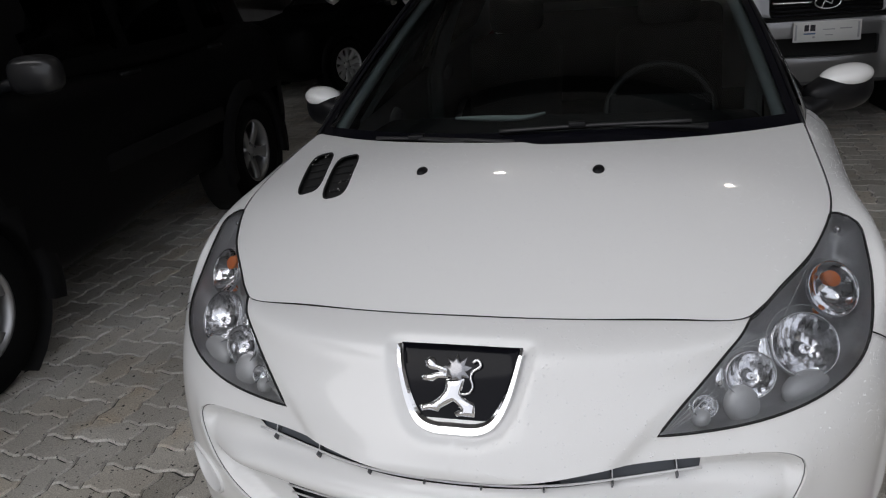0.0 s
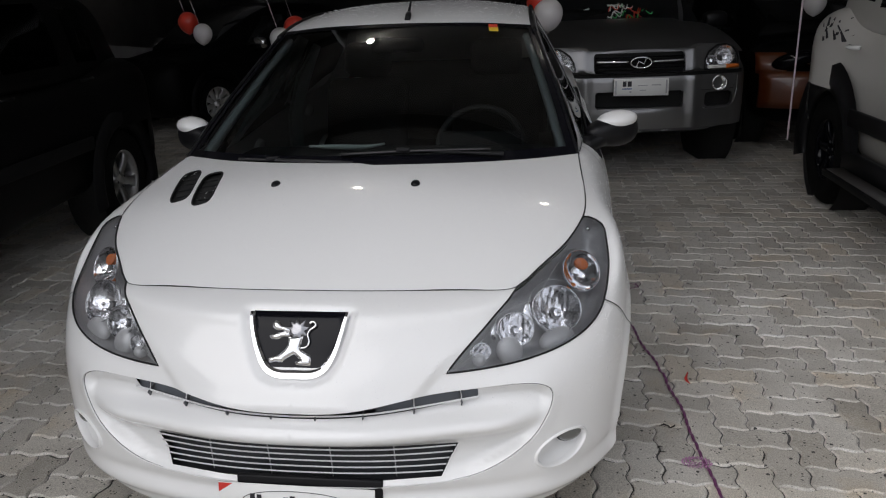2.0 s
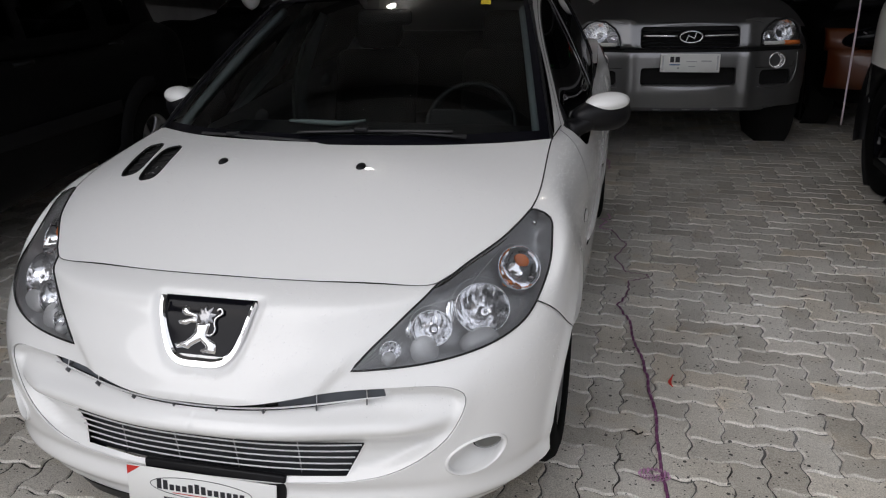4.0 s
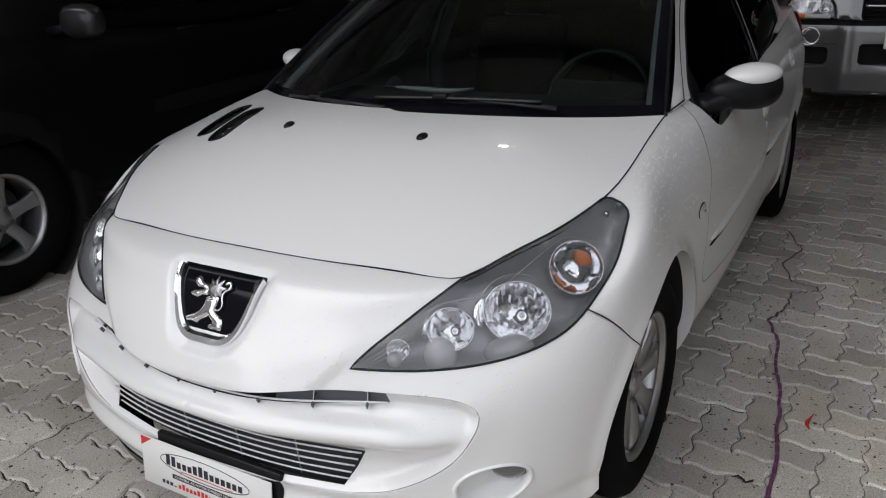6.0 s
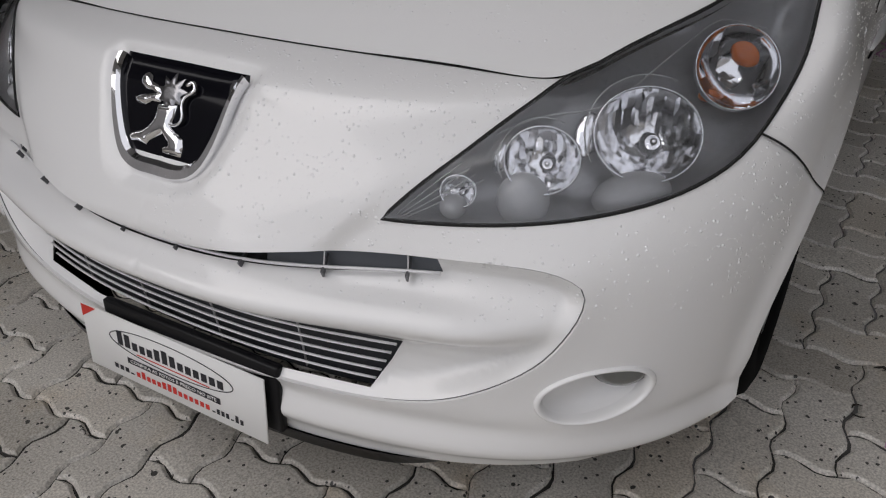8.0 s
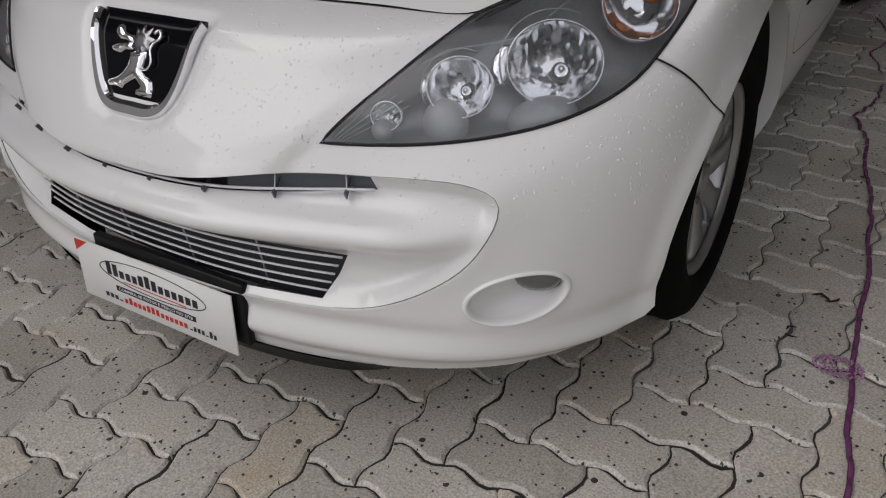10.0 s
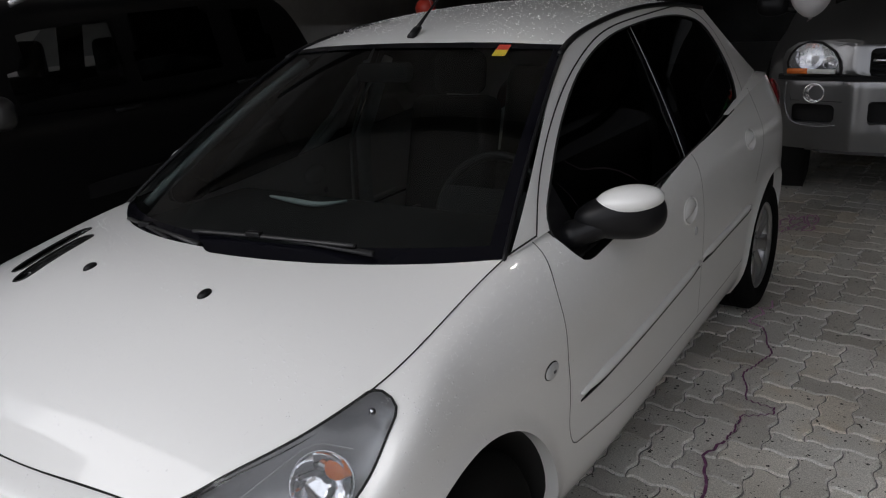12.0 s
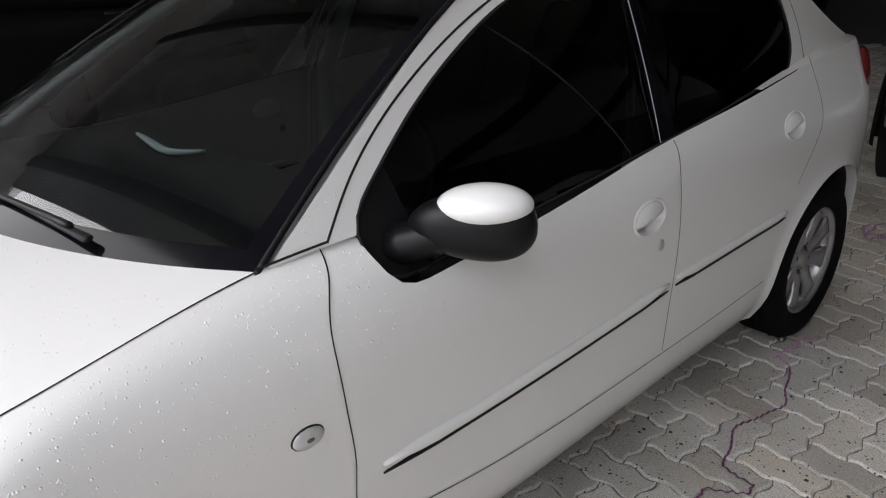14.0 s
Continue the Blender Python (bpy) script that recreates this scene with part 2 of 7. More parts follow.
def edge_distance(line, pts, closed=True):
    """The distance of 2D points from a polyline."""
    line, pts = np.asarray(line), np.asarray(pts)
    best = np.full(len(pts), 1e9)
    ends = np.roll(line, -1, 0) if closed else line[1:]
    for a, b in zip(line, ends):
        d = b - a
        t = np.clip(((pts - a) @ d) / (d @ d + 1e-12), 0, 1)
        best = np.minimum(best, np.linalg.norm(pts - a - t[:, None] * d, axis=1))
    return best


def cut_sheet(u0, u1, v0, v1, step, polys, lines=(), fine=()):
    """Triangles of a rectangle of the plane with polygons and lines worked in as edges. Returns points and triangles."""
    from mathutils.geometry import delaunay_2d_cdt

    nu, nv = max(2, round((u1 - u0) / step)), max(2, round((v1 - v0) / step))
    grid = np.stack(np.meshgrid(np.linspace(u0, u1, nu + 1), np.linspace(v0, v1, nv + 1)), -1).reshape(-1, 2)
    for a0, a1, b0, b1, s in fine:
        g = np.stack(np.meshgrid(np.arange(a0, a1, s), np.arange(b0, b1, s)), -1).reshape(-1, 2)
        keep = ~((grid[:, 0] > a0) & (grid[:, 0] < a1) & (grid[:, 1] > b0) & (grid[:, 1] < b1))
        grid = np.concatenate([grid[keep], g])
    for p in polys:
        grid = grid[edge_distance(p, grid) > 0.3 * step] if len(grid) else grid
    for p in lines:
        grid = grid[edge_distance(p, grid, False) > 0.3 * step]
    corners = np.array([(u0, v0), (u1, v0), (u1, v1), (u0, v1)])
    pts, edges = list(map(tuple, grid)) + list(map(tuple, corners)), []
    b = len(grid)
    edges += [(b, b + 1), (b + 1, b + 2), (b + 2, b + 3), (b + 3, b)]
    for p, closed in [(p, True) for p in polys] + [(p, False) for p in lines]:
        b = len(pts)
        pts += list(map(tuple, p))
        edges += [(b + i, b + (i + 1) % len(p)) for i in range(len(p) if closed else len(p) - 1)]
    vs, _, fs, *_ = delaunay_2d_cdt([Vector((float(a), float(b))) for a, b in pts], edges, [], 0, 1e-6)
    vs = np.array([tuple(v) for v in vs])
    fs = np.array([tuple(f) for f in fs])
    mid = vs[fs].mean(1)
    keep = (mid[:, 0] > u0) & (mid[:, 0] < u1) & (mid[:, 1] > v0) & (mid[:, 1] < v1)
    return vs, fs[keep]


def sheet_part(name, vs, fs, place, mat, parent, label="", smooth=True, flip=False):
    """A mesh of those triangles, laid into space by place()."""
    used, inverse = np.unique(fs, return_inverse=True)
    fs = inverse.reshape(fs.shape)
    return data_part(name, place(vs[used]), fs[:, ::-1] if flip else fs, mat, parent, label, smooth)


def mirrored(ob, name=None):
    """A part's counterpart across x = 0, in the same thing."""
    me = ob.data.copy()
    me.transform(Matrix.Diagonal((-1, 1, 1, 1)))
    me.flip_normals()
    twin = new(name or ob.name.split(".")[0], me)
    twin.parent = ob.parent
    if "label" in ob:
        twin["label"] = ob["label"]
    return twin


# ---- the white hatchback: its outer form, nose towards -y, x = 0 on its centre line ----
# Feature lines from the middle of the nose round the corner, along the side to the middle of the tail.
STATION = np.array([0, 0.2, 0.4, 0.6, 0.78, 0.95, 1.27, 1.62, 2.70, 3.50, 3.90, 4.25, 4.95])
LEVEL = np.array([0, 0.065, 0.17, 0.26, 0.345, 0.425, 0.50, 0.57, 0.65])


def rail(front, width, z_front, z_side, tail):
    """One line: six nose points (x, y), the half width along the side, heights, and the tail's (y corner, y middle)."""
    side = [(width, 0.82), (width + 0.002, 1.17), (width + 0.004, 2.25), (width - 0.004, 3.05), (width - 0.02, 3.43), (width - 0.13, tail[0]), (0.0, tail[1])]
    zs = [z_front] * 5 + [z_front * 0.75 + z_side * 0.25] + [z_side] * 7
    return [(x, y, z) for (x, y), z in zip(list(front) + side, zs)]


RAILS = [
    rail([(0, 0.066), (0.2, 0.074), (0.40, 0.115), (0.58, 0.200), (0.710, 0.33), (0.780, 0.50)], 0.745, 0.19, 0.20, (3.70, 3.80)),
    rail([(0, 0.055), (0.2, 0.064), (0.40, 0.100), (0.59, 0.175), (0.730, 0.31), (0.800, 0.48)], 0.785, 0.25, 0.27, (3.74, 3.85)),
    rail([(0, 0.045), (0.2, 0.055), (0.40, 0.096), (0.59, 0.165), (0.738, 0.30), (0.812, 0.48)], 0.808, 0.36, 0.38, (3.75, 3.86)),
    rail([(0, 0.036), (0.2, 0.050), (0.40, 0.102), (0.595, 0.172), (0.745, 0.31), (0.818, 0.49)], 0.812, 0.45, 0.48, (3.76, 3.87)),
    rail([(0, 0.060), (0.2, 0.072), (0.40, 0.125), (0.60, 0.190), (0.750, 0.33), (0.820, 0.50)], 0.816, 0.53, 0.575, (3.75, 3.86)),
    rail([(0, 0.100), (0.2, 0.107), (0.385, 0.143), (0.60, 0.238), (0.752, 0.365), (0.818, 0.52)], 0.818, 0.60, 0.67, (3.73, 3.84)),
    rail([(0, 0.136), (0.2, 0.142), (0.40, 0.188), (0.605, 0.30), (0.748, 0.42), (0.808, 0.55)], 0.816, 0.67, 0.77, (3.71, 3.82)),
    rail([(0, 0.172), (0.2, 0.177), (0.45, 0.235), (0.615, 0.37), (0.738, 0.50), (0.785, 0.60)], 0.800, 0.713, 0.865, (3.69, 3.80)),
    [(0, 0.250, 0.743), (0.22, 0.2565, 0.7425), (0.415, 0.284, 0.7365), (0.497, 0.301, 0.7325), (0.530, 0.322, 0.7345), (0.572, 0.381, 0.755), (0.615, 0.445, 0.776), (0.668, 0.545, 0.803), (0.700, 0.640, 0.827), (0.712, 0.85, 0.872),
     (0.704, 1.14, 0.922), (0.758, 2.22, 0.935), (0.742, 3.0, 1.0), (0.715, 3.40, 1.02), (0.62, 3.66, 1.01), (0, 3.77, 1.0)],
]
RAILS[6][5], RAILS[7][5] = (0.808, 0.55, 0.715), (0.782, 0.61, 0.775)
RAILS[6][6], RAILS[7][6] = (0.808, 0.82, 0.755), (0.775, 0.83, 0.83)
RAILS[7][7] = (0.780, 1.16, 0.865)
SHOULDER_STATION = np.concatenate([[0, 0.2, 0.36, 0.43, 0.47, 0.53], STATION[3:]])  # closer where the bonnet line turns up along the lamp


def even(knots, points):
    """A line that runs on across the middle of the nose as its own mirror image."""
    k, p = np.asarray(knots, float), np.asarray(points, float)
    return Spline(np.concatenate([-k[2:0:-1], k]), np.concatenate([p[2:0:-1] * (-1, 1, 1), p]))


RAIL_CURVES = [even(STATION, r) for r in RAILS[:8]] + [even(SHOULDER_STATION, RAILS[8])]
LEVEL_M = spline_matrix(LEVEL)


def shell(uv):
    """The lower body's surface: u runs along the lines, v from the sill to the shoulder."""
    uv = np.asarray(uv, float)
    rows = np.array([c(uv[:, 0]) for c in RAIL_CURVES])
    m = np.tensordot(LEVEL_M, rows, 1)
    v = uv[:, 1]
    c = np.clip(v, LEVEL[0], LEVEL[-1])
    i = np.clip(np.searchsorted(LEVEL, c) - 1, 0, len(LEVEL) - 2)
    n = np.arange(len(v))
    h = (LEVEL[i + 1] - LEVEL[i])[:, None]
    a, b = (LEVEL[i + 1] - c)[:, None] / h, (c - LEVEL[i])[:, None] / h
    y0, y1, m0, m1 = rows[i, n], rows[i + 1, n], m[i, n], m[i + 1, n]
    out = a * y0 + b * y1 + ((a**3 - a) * m0 + (b**3 - b) * m1) * h**2 / 6
    slope = (y1 - y0) / h + ((1 - 3 * a**2) * m0 + (3 * b**2 - 1) * m1) * h / 6
    return out + slope * (v - c)[:, None]


def normals(surface, uv, e=2e-3):
    uv = np.asarray(uv, float)
    du = surface(uv + (e, 0)) - surface(uv - (e, 0))
    dv = surface(uv + (0, e)) - surface(uv - (0, e))
    n = np.cross(du, dv)
    return n / (np.linalg.norm(n, axis=1, keepdims=True) + 1e-12)


def find_uv(targets, axes, start):
    """The shell's u, v at which two of its coordinates take the given values."""
    t = np.asarray(targets, float)
    us, vs = np.meshgrid(np.linspace(start[0], start[1], 160), np.linspace(-0.05, 0.70, 76))
    g = np.stack([us.ravel(), vs.ravel()], -1)
    p = shell(g)[:, axes]
    uv = g[np.argmin(((t[:, None] - p[None]) ** 2).sum(-1), 1)]
    for _ in range(12):
        p0 = shell(uv)[:, axes]
        ju = (shell(uv + (1e-4, 0))[:, axes] - p0) / 1e-4
        jv = (shell(uv + (0, 1e-4))[:, axes] - p0) / 1e-4
        r = t - p0
        det = ju[:, 0] * jv[:, 1] - ju[:, 1] * jv[:, 0]
        det = np.where(np.abs(det) < 1e-3, 1e-3, det)
        step = np.stack([(r[:, 0] * jv[:, 1] - r[:, 1] * jv[:, 0]) / det, (ju[:, 0] * r[:, 1] - ju[:, 1] * r[:, 0]) / det], -1)
        uv = uv + np.clip(step, -0.05, 0.05)
    return uv


def front_uv(xz):
    return find_uv(xz, [0, 2], (0, 1.0))


def side_uv(yz):
    return find_uv(yz, [1, 2], (0.85, 4.2))


GREEN_X = Spline([1.0, 1.14, 1.3, 1.6, 2.2, 2.8, 3.3, 3.7], [0.675, 0.708, 0.728, 0.737, 0.760, 0.750, 0.715, 0.64])
ROOF_Z = Spline([1.5, 1.70, 1.9, 2.2, 2.6, 3.0, 3.35, 3.45], [1.27, 1.343, 1.388, 1.418, 1.425, 1.400, 1.350, 1.33])
ROOF_EDGE_Z = Spline([1.6, 1.80, 2.0, 2.3, 2.7, 3.0, 3.3, 3.4], [1.245, 1.319, 1.356, 1.380, 1.376, 1.350, 1.300, 1.275])


def green_x(y, z):
    """How far out the side above the shoulder lies."""
    d = z - 0.93
    return GREEN_X(y) - 0.455 * d - 0.20 * d * np.abs(d)


def green(yz):
    yz = np.asarray(yz, float)
    return np.stack([green_x(yz[:, 0], yz[:, 1]), yz[:, 0], yz[:, 1]], -1)


def roof(xy):
    xy = np.asarray(xy, float)
    y = xy[:, 1]
    ze = ROOF_EDGE_Z(y)
    w = np.abs(xy[:, 0]) / green_x(y, ze)
    return np.stack([xy[:, 0], y, ROOF_Z(y) - (ROOF_Z(y) - ze) * w**2.6], -1)


BONNET_Z = Spline([0.2, 0.25, 0.35, 0.5, 0.69, 0.86, 1.0, 1.2], [0.715, 0.743, 0.797, 0.864, 0.922, 0.946, 0.958, 0.972])
BONNET_EDGE_Z = Spline([0.2, 0.302, 0.445, 0.545, 0.64, 0.85, 1.14, 1.3], [0.700, 0.7325, 0.776, 0.803, 0.827, 0.872, 0.922, 0.94])
BONNET_EDGE_X = Spline([0.2, 0.302, 0.445, 0.545, 0.64, 0.85, 1.14, 1.3], [0.41, 0.500, 0.615, 0.668, 0.700, 0.712, 0.704, 0.70])


def bonnet(xy):
    xy = np.asarray(xy, float)
    y = xy[:, 1]
    w = np.abs(xy[:, 0]) / BONNET_EDGE_X(y)
    return np.stack([xy[:, 0], y, BONNET_Z(y) - (BONNET_Z(y) - BONNET_EDGE_Z(y)) * w**2.4], -1)


def screen(ab):
    """The windscreen: a from -1 to 1 across, b from 0 at the cowl to 1 at the roof."""
    ab = np.asarray(ab, float)
    a, b = np.abs(ab[:, 0]), ab[:, 1]
    foot = np.stack([0.700 * ab[:, 0], 0.880 + 0.260 * a**2.2, 0.940 - 0.018 * a**2], -1)
    head = np.stack([green_x(1.80, 1.319) * ab[:, 0], 1.700 + 0.100 * a**2, 1.343 - 0.024 * a**2], -1)
    p = foot + (head - foot) * b[:, None]
    bulge = 4 * b * (1 - b) * 0.022
    return p + np.stack([0 * a, -0.5 * bulge, 0.85 * bulge], -1)


# ---- outlines on the shell (u, v) and on the side (y, z) ----
LAMP = smooth_line([(0.376, 0.405), (0.424, 0.457), (0.452, 0.500), (0.4545, 0.562), (0.460, 0.630), (0.467, 0.6503)], 18).tolist()[:-1] + smooth_line(
    [(0.467, 0.6503), (0.60, 0.6503), (0.80, 0.6503), (0.945, 0.6503)], 14).tolist()[:-1] + smooth_line(
    [(0.945, 0.6503), (0.982, 0.636), (0.987, 0.611), (0.942, 0.591), (0.862, 0.567), (0.818, 0.538), (0.784, 0.493), (0.722, 0.453), (0.668, 0.434), (0.600, 0.419), (0.50, 0.408), (0.376, 0.405)], 40).tolist()[:-1]
LAMP = np.array(LAMP)
MOUTH = np.concatenate([
    smooth_line([(-0.01, 0.318), (0.10, 0.320), (0.20, 0.333), (0.30, 0.350), (0.44, 0.358), (0.53, 0.358), (0.575, 0.352), (0.60, 0.342), (0.618, 0.326), (0.622, 0.305), (0.611, 0.262), (0.587, 0.220), (0.550, 0.188), (0.494, 0.157), (0.43, 0.135), (0.357, 0.124)], 60),
    smooth_line([(0.345, 0.123), (0.20, 0.118), (-0.01, 0.116)], 14)])
MOUTH_WIDE = np.where(MOUTH < 0, -0.2, MOUTH)
GRILLE = np.array([(-0.01, 0.214), (0.12, 0.214), (0.25, 0.213), (0.397, 0.208), (0.376, 0.168), (0.350, 0.132), (0.20, 0.127), (0.1, 0.126), (-0.01, 0.125)])
SLOT = np.concatenate([smooth_line([(-0.01, 0.316), (0.10, 0.318), (0.20, 0.331), (0.28, 0.345), (0.44, 0.355)], 24), smooth_line([(0.441, 0.330), (0.36, 0.320), (0.26, 0.312), (0.15, 0.306), (-0.01, 0.303)], 20)])
FOG = np.array([(0.657 + 0.076 * math.cos(a) - 0.004 * math.sin(a), 0.161 + 0.012 * math.cos(a) + 0.044 * math.sin(a)) for a in np.linspace(0, 2 * math.pi, 40, endpoint=False)])


def arch(cy, cz, r, n=40):
    return np.array([(cy + r * math.cos(a), cz + r * math.sin(a)) for a in np.linspace(math.pi * 1.16, -math.pi * 0.16, n)])


ARCH_F, ARCH_R = arch(0.775, 0.283, 0.372), arch(3.226, 0.285, 0.364)
ARCH_F_UV, ARCH_R_UV = side_uv(ARCH_F), side_uv(ARCH_R)
BUMPER_SEAM = np.array([(0.782, 0.494), (0.860, 0.450), (0.930, 0.396), (0.972, 0.352)])
DOOR_SEAM = smooth_line([(1.735, 0.66), (1.693, 0.602), (1.640, 0.535), (1.636, 0.482), (1.648, 0.418), (1.657, 0.334), (1.664, 0.230), (1.680, 0.208), (1.71, 0.200)], 30)
SILL_SEAM = smooth_line([(1.71, 0.200), (2.0, 0.172), (2.6, 0.158), (3.0, 0.158), (3.24, 0.165)], 30)
B_SEAM = smooth_line([(2.712, 0.66), (2.700, 0.625), (2.660, 0.561), (2.658, 0.489), (2.659, 0.330), (2.657, 0.165)], 20)
REAR_SEAM = smooth_line([(3.545, 0.66), (3.513, 0.595), (3.488, 0.541), (3.42, 0.475), (3.36, 0.42)], 16)
WINDOW = np.concatenate([
    smooth_line([(1.40, 0.851), (1.345, 0.858), (1.315, 0.895), (1.312, 0.946), (1.369, 1.009), (1.488, 1.093), (1.646, 1.18), (1.80, 1.247), (1.956, 1.293), (2.109, 1.321), (2.29, 1.335), (2.636, 1.340), (2.90, 1.312), (3.00, 1.272), (3.042, 1.20), (3.045, 1.13), (3.012, 1.045), (2.955, 0.998)], 80),
    smooth_line([(2.94, 0.992), (2.6, 0.958), (2.2, 0.925), (1.775, 0.885), (1.41, 0.852)], 20)])
WINDOW_UV = side_uv(WINDOW)

HANDLES = ((2.072, 0.784), (2.858, 0.852))
HANDLE_UV = [side_uv([(y + 0.048 * 1.36 * math.cos(a), z + 0.048 * 0.84 * math.sin(a)) for a in np.linspace(0, 2 * math.pi, 32, endpoint=False)]) for y, z in HANDLES]
CHIN_CUT = np.array([(0.60, -0.1), (0.64, -0.001), (0.72, 0.012), (0.80, 0.034), (0.86, 0.062), (0.89, 0.080), (1.02, 0.12), (1.02, -0.1)])
SHIELD = np.array([(-0.124, 0.724), (0.124, 0.724), (0.115, 0.68), (0.092, 0.62), (0.072, 0.592), (0.045, 0.581), (-0.045, 0.581), (-0.072, 0.592), (-0.092, 0.62), (-0.115, 0.68)])


def step01(x, a, b):
    t = np.clip((x - a) / (b - a), 0, 1)
    return t * t * (3 - 2 * t)


def relief(uv, p, mouth=None):
    """How far the pressed and moulded forms stand out from the smooth shell; mouth: whether the points belong to the bumper's insert."""
    x, z = np.abs(p[:, 0]), p[:, 2]
    d = np.zeros(len(p))
    nose = uv[:, 0] < 1.0
    q = uv[nose]
    e = edge_distance(MOUTH_WIDE, q)
    m = inside(MOUTH, q) if mouth is None else np.full(len(q), mouth)
    deep = np.where(m, step01(e, 0.0, 0.022), 0)
    fade = 1 - 0.6 * step01(q[:, 0], 0.46, 0.62)
    bar = np.exp(-(((q[:, 1] - 0.262) / 0.036) ** 2)) * 0.052 * fade
    under = np.exp(-(((q[:, 1] - 0.19) / 0.03) ** 2)) * 0.010
    dn = deep * (bar - 0.026 - under) - 0.003 * np.where(m, 1, 0)
    dn += np.where(m, 0, 0.003 * np.exp(-((e / 0.02) ** 2)))
    crease = ((q[:, 0] - 0.295) * 0.118 - (q[:, 1] - 0.345) * 0.120) / 0.168
    dn += np.where(m, 0, 0.010 * step01(q[:, 1], 0.31, 0.33) * (1 - step01(q[:, 1], 0.37, 0.50)) * (1 - step01(crease, -0.018, 0.010)))
    s = edge_distance(SHIELD, np.stack([p[nose, 0], p[nose, 2]], -1))
    si = inside(SHIELD, np.stack([p[nose, 0], p[nose, 2]], -1))
    dn -= 0.014 * np.where(si, 1, 1 - step01(s, 0.0, 0.030)) * (1 - step01(p[nose, 2], 0.712, 0.728))
    dn += 0.010 * np.exp(-(((q[:, 1] - 0.055) / 0.022) ** 2)) - 0.005 * np.exp(-(((q[:, 1] - 0.098) / 0.016) ** 2)) * (1 - np.exp(-(((q[:, 0] - 0.657) / 0.09) ** 2)))
    d[nose] = dn
    for cy, cz, rr in ((0.775, 0.283, 0.372), (3.226, 0.285, 0.364)):
        k = np.hypot(p[:, 1] - cy, p[:, 2] - cz) - rr
        d += np.where(uv[:, 0] > 0.8, 0.010 * np.exp(-((k / 0.022) ** 2)), 0)
    return d


def skin(uv):
    uv = np.asarray(uv, float)
    p = shell(uv)
    return p + normals(shell, uv) * relief(uv, p)[:, None]


def skin_insert(uv):
    p = shell(uv)
    return p + normals(shell, uv) * relief(uv, p, True)[:, None]


def skin_bumper(uv):
    p = shell(uv)
    return p + normals(shell, uv) * relief(uv, p, False)[:, None]


def skin_off(d):
    return lambda uv: skin(uv) + normals(shell, uv) * d


def ribbon(surface, line, width, lift):
    """A narrow strip along a line on a surface."""
    line = np.asarray(line, float)
    t = np.gradient(line, axis=0)
    t /= np.linalg.norm(t, axis=1, keepdims=True) + 1e-9
    s = np.stack([-t[:, 1], t[:, 0]], -1) * width / 2
    both = np.concatenate([line + s, line - s])
    n = normals(surface, both)
    p = surface(both) + n * lift
    k = len(line)
    faces = [(i, i + k, i + k + 1, i + 1) for i in range(k - 1)]
    return p, faces


def patch(f, na, nb, a0=-1.0, a1=1.0, b0=0.0, b1=1.0):
    """A grid over a function of (a, b)."""
    a, b = np.meshgrid(np.linspace(a0, a1, na + 1), np.linspace(b0, b1, nb + 1))
    p = f(np.stack([a.ravel(), b.ravel()], -1))
    faces = [(j * (na + 1) + i, j * (na + 1) + i + 1, (j + 1) * (na + 1) + i + 1, (j + 1) * (na + 1) + i) for j in range(nb) for i in range(na)]
    return p, faces


def wheel(name, label, radius, width, rim, spokes, alloy, parent_matrix, group):
    """A tyre and alloy rim, its outer face towards +x, its hub at the origin."""
    w = thing(name, label, "wheel", parent_matrix, group)
    wheel_parts(w, radius, width, rim, spokes, alloy)
    return w


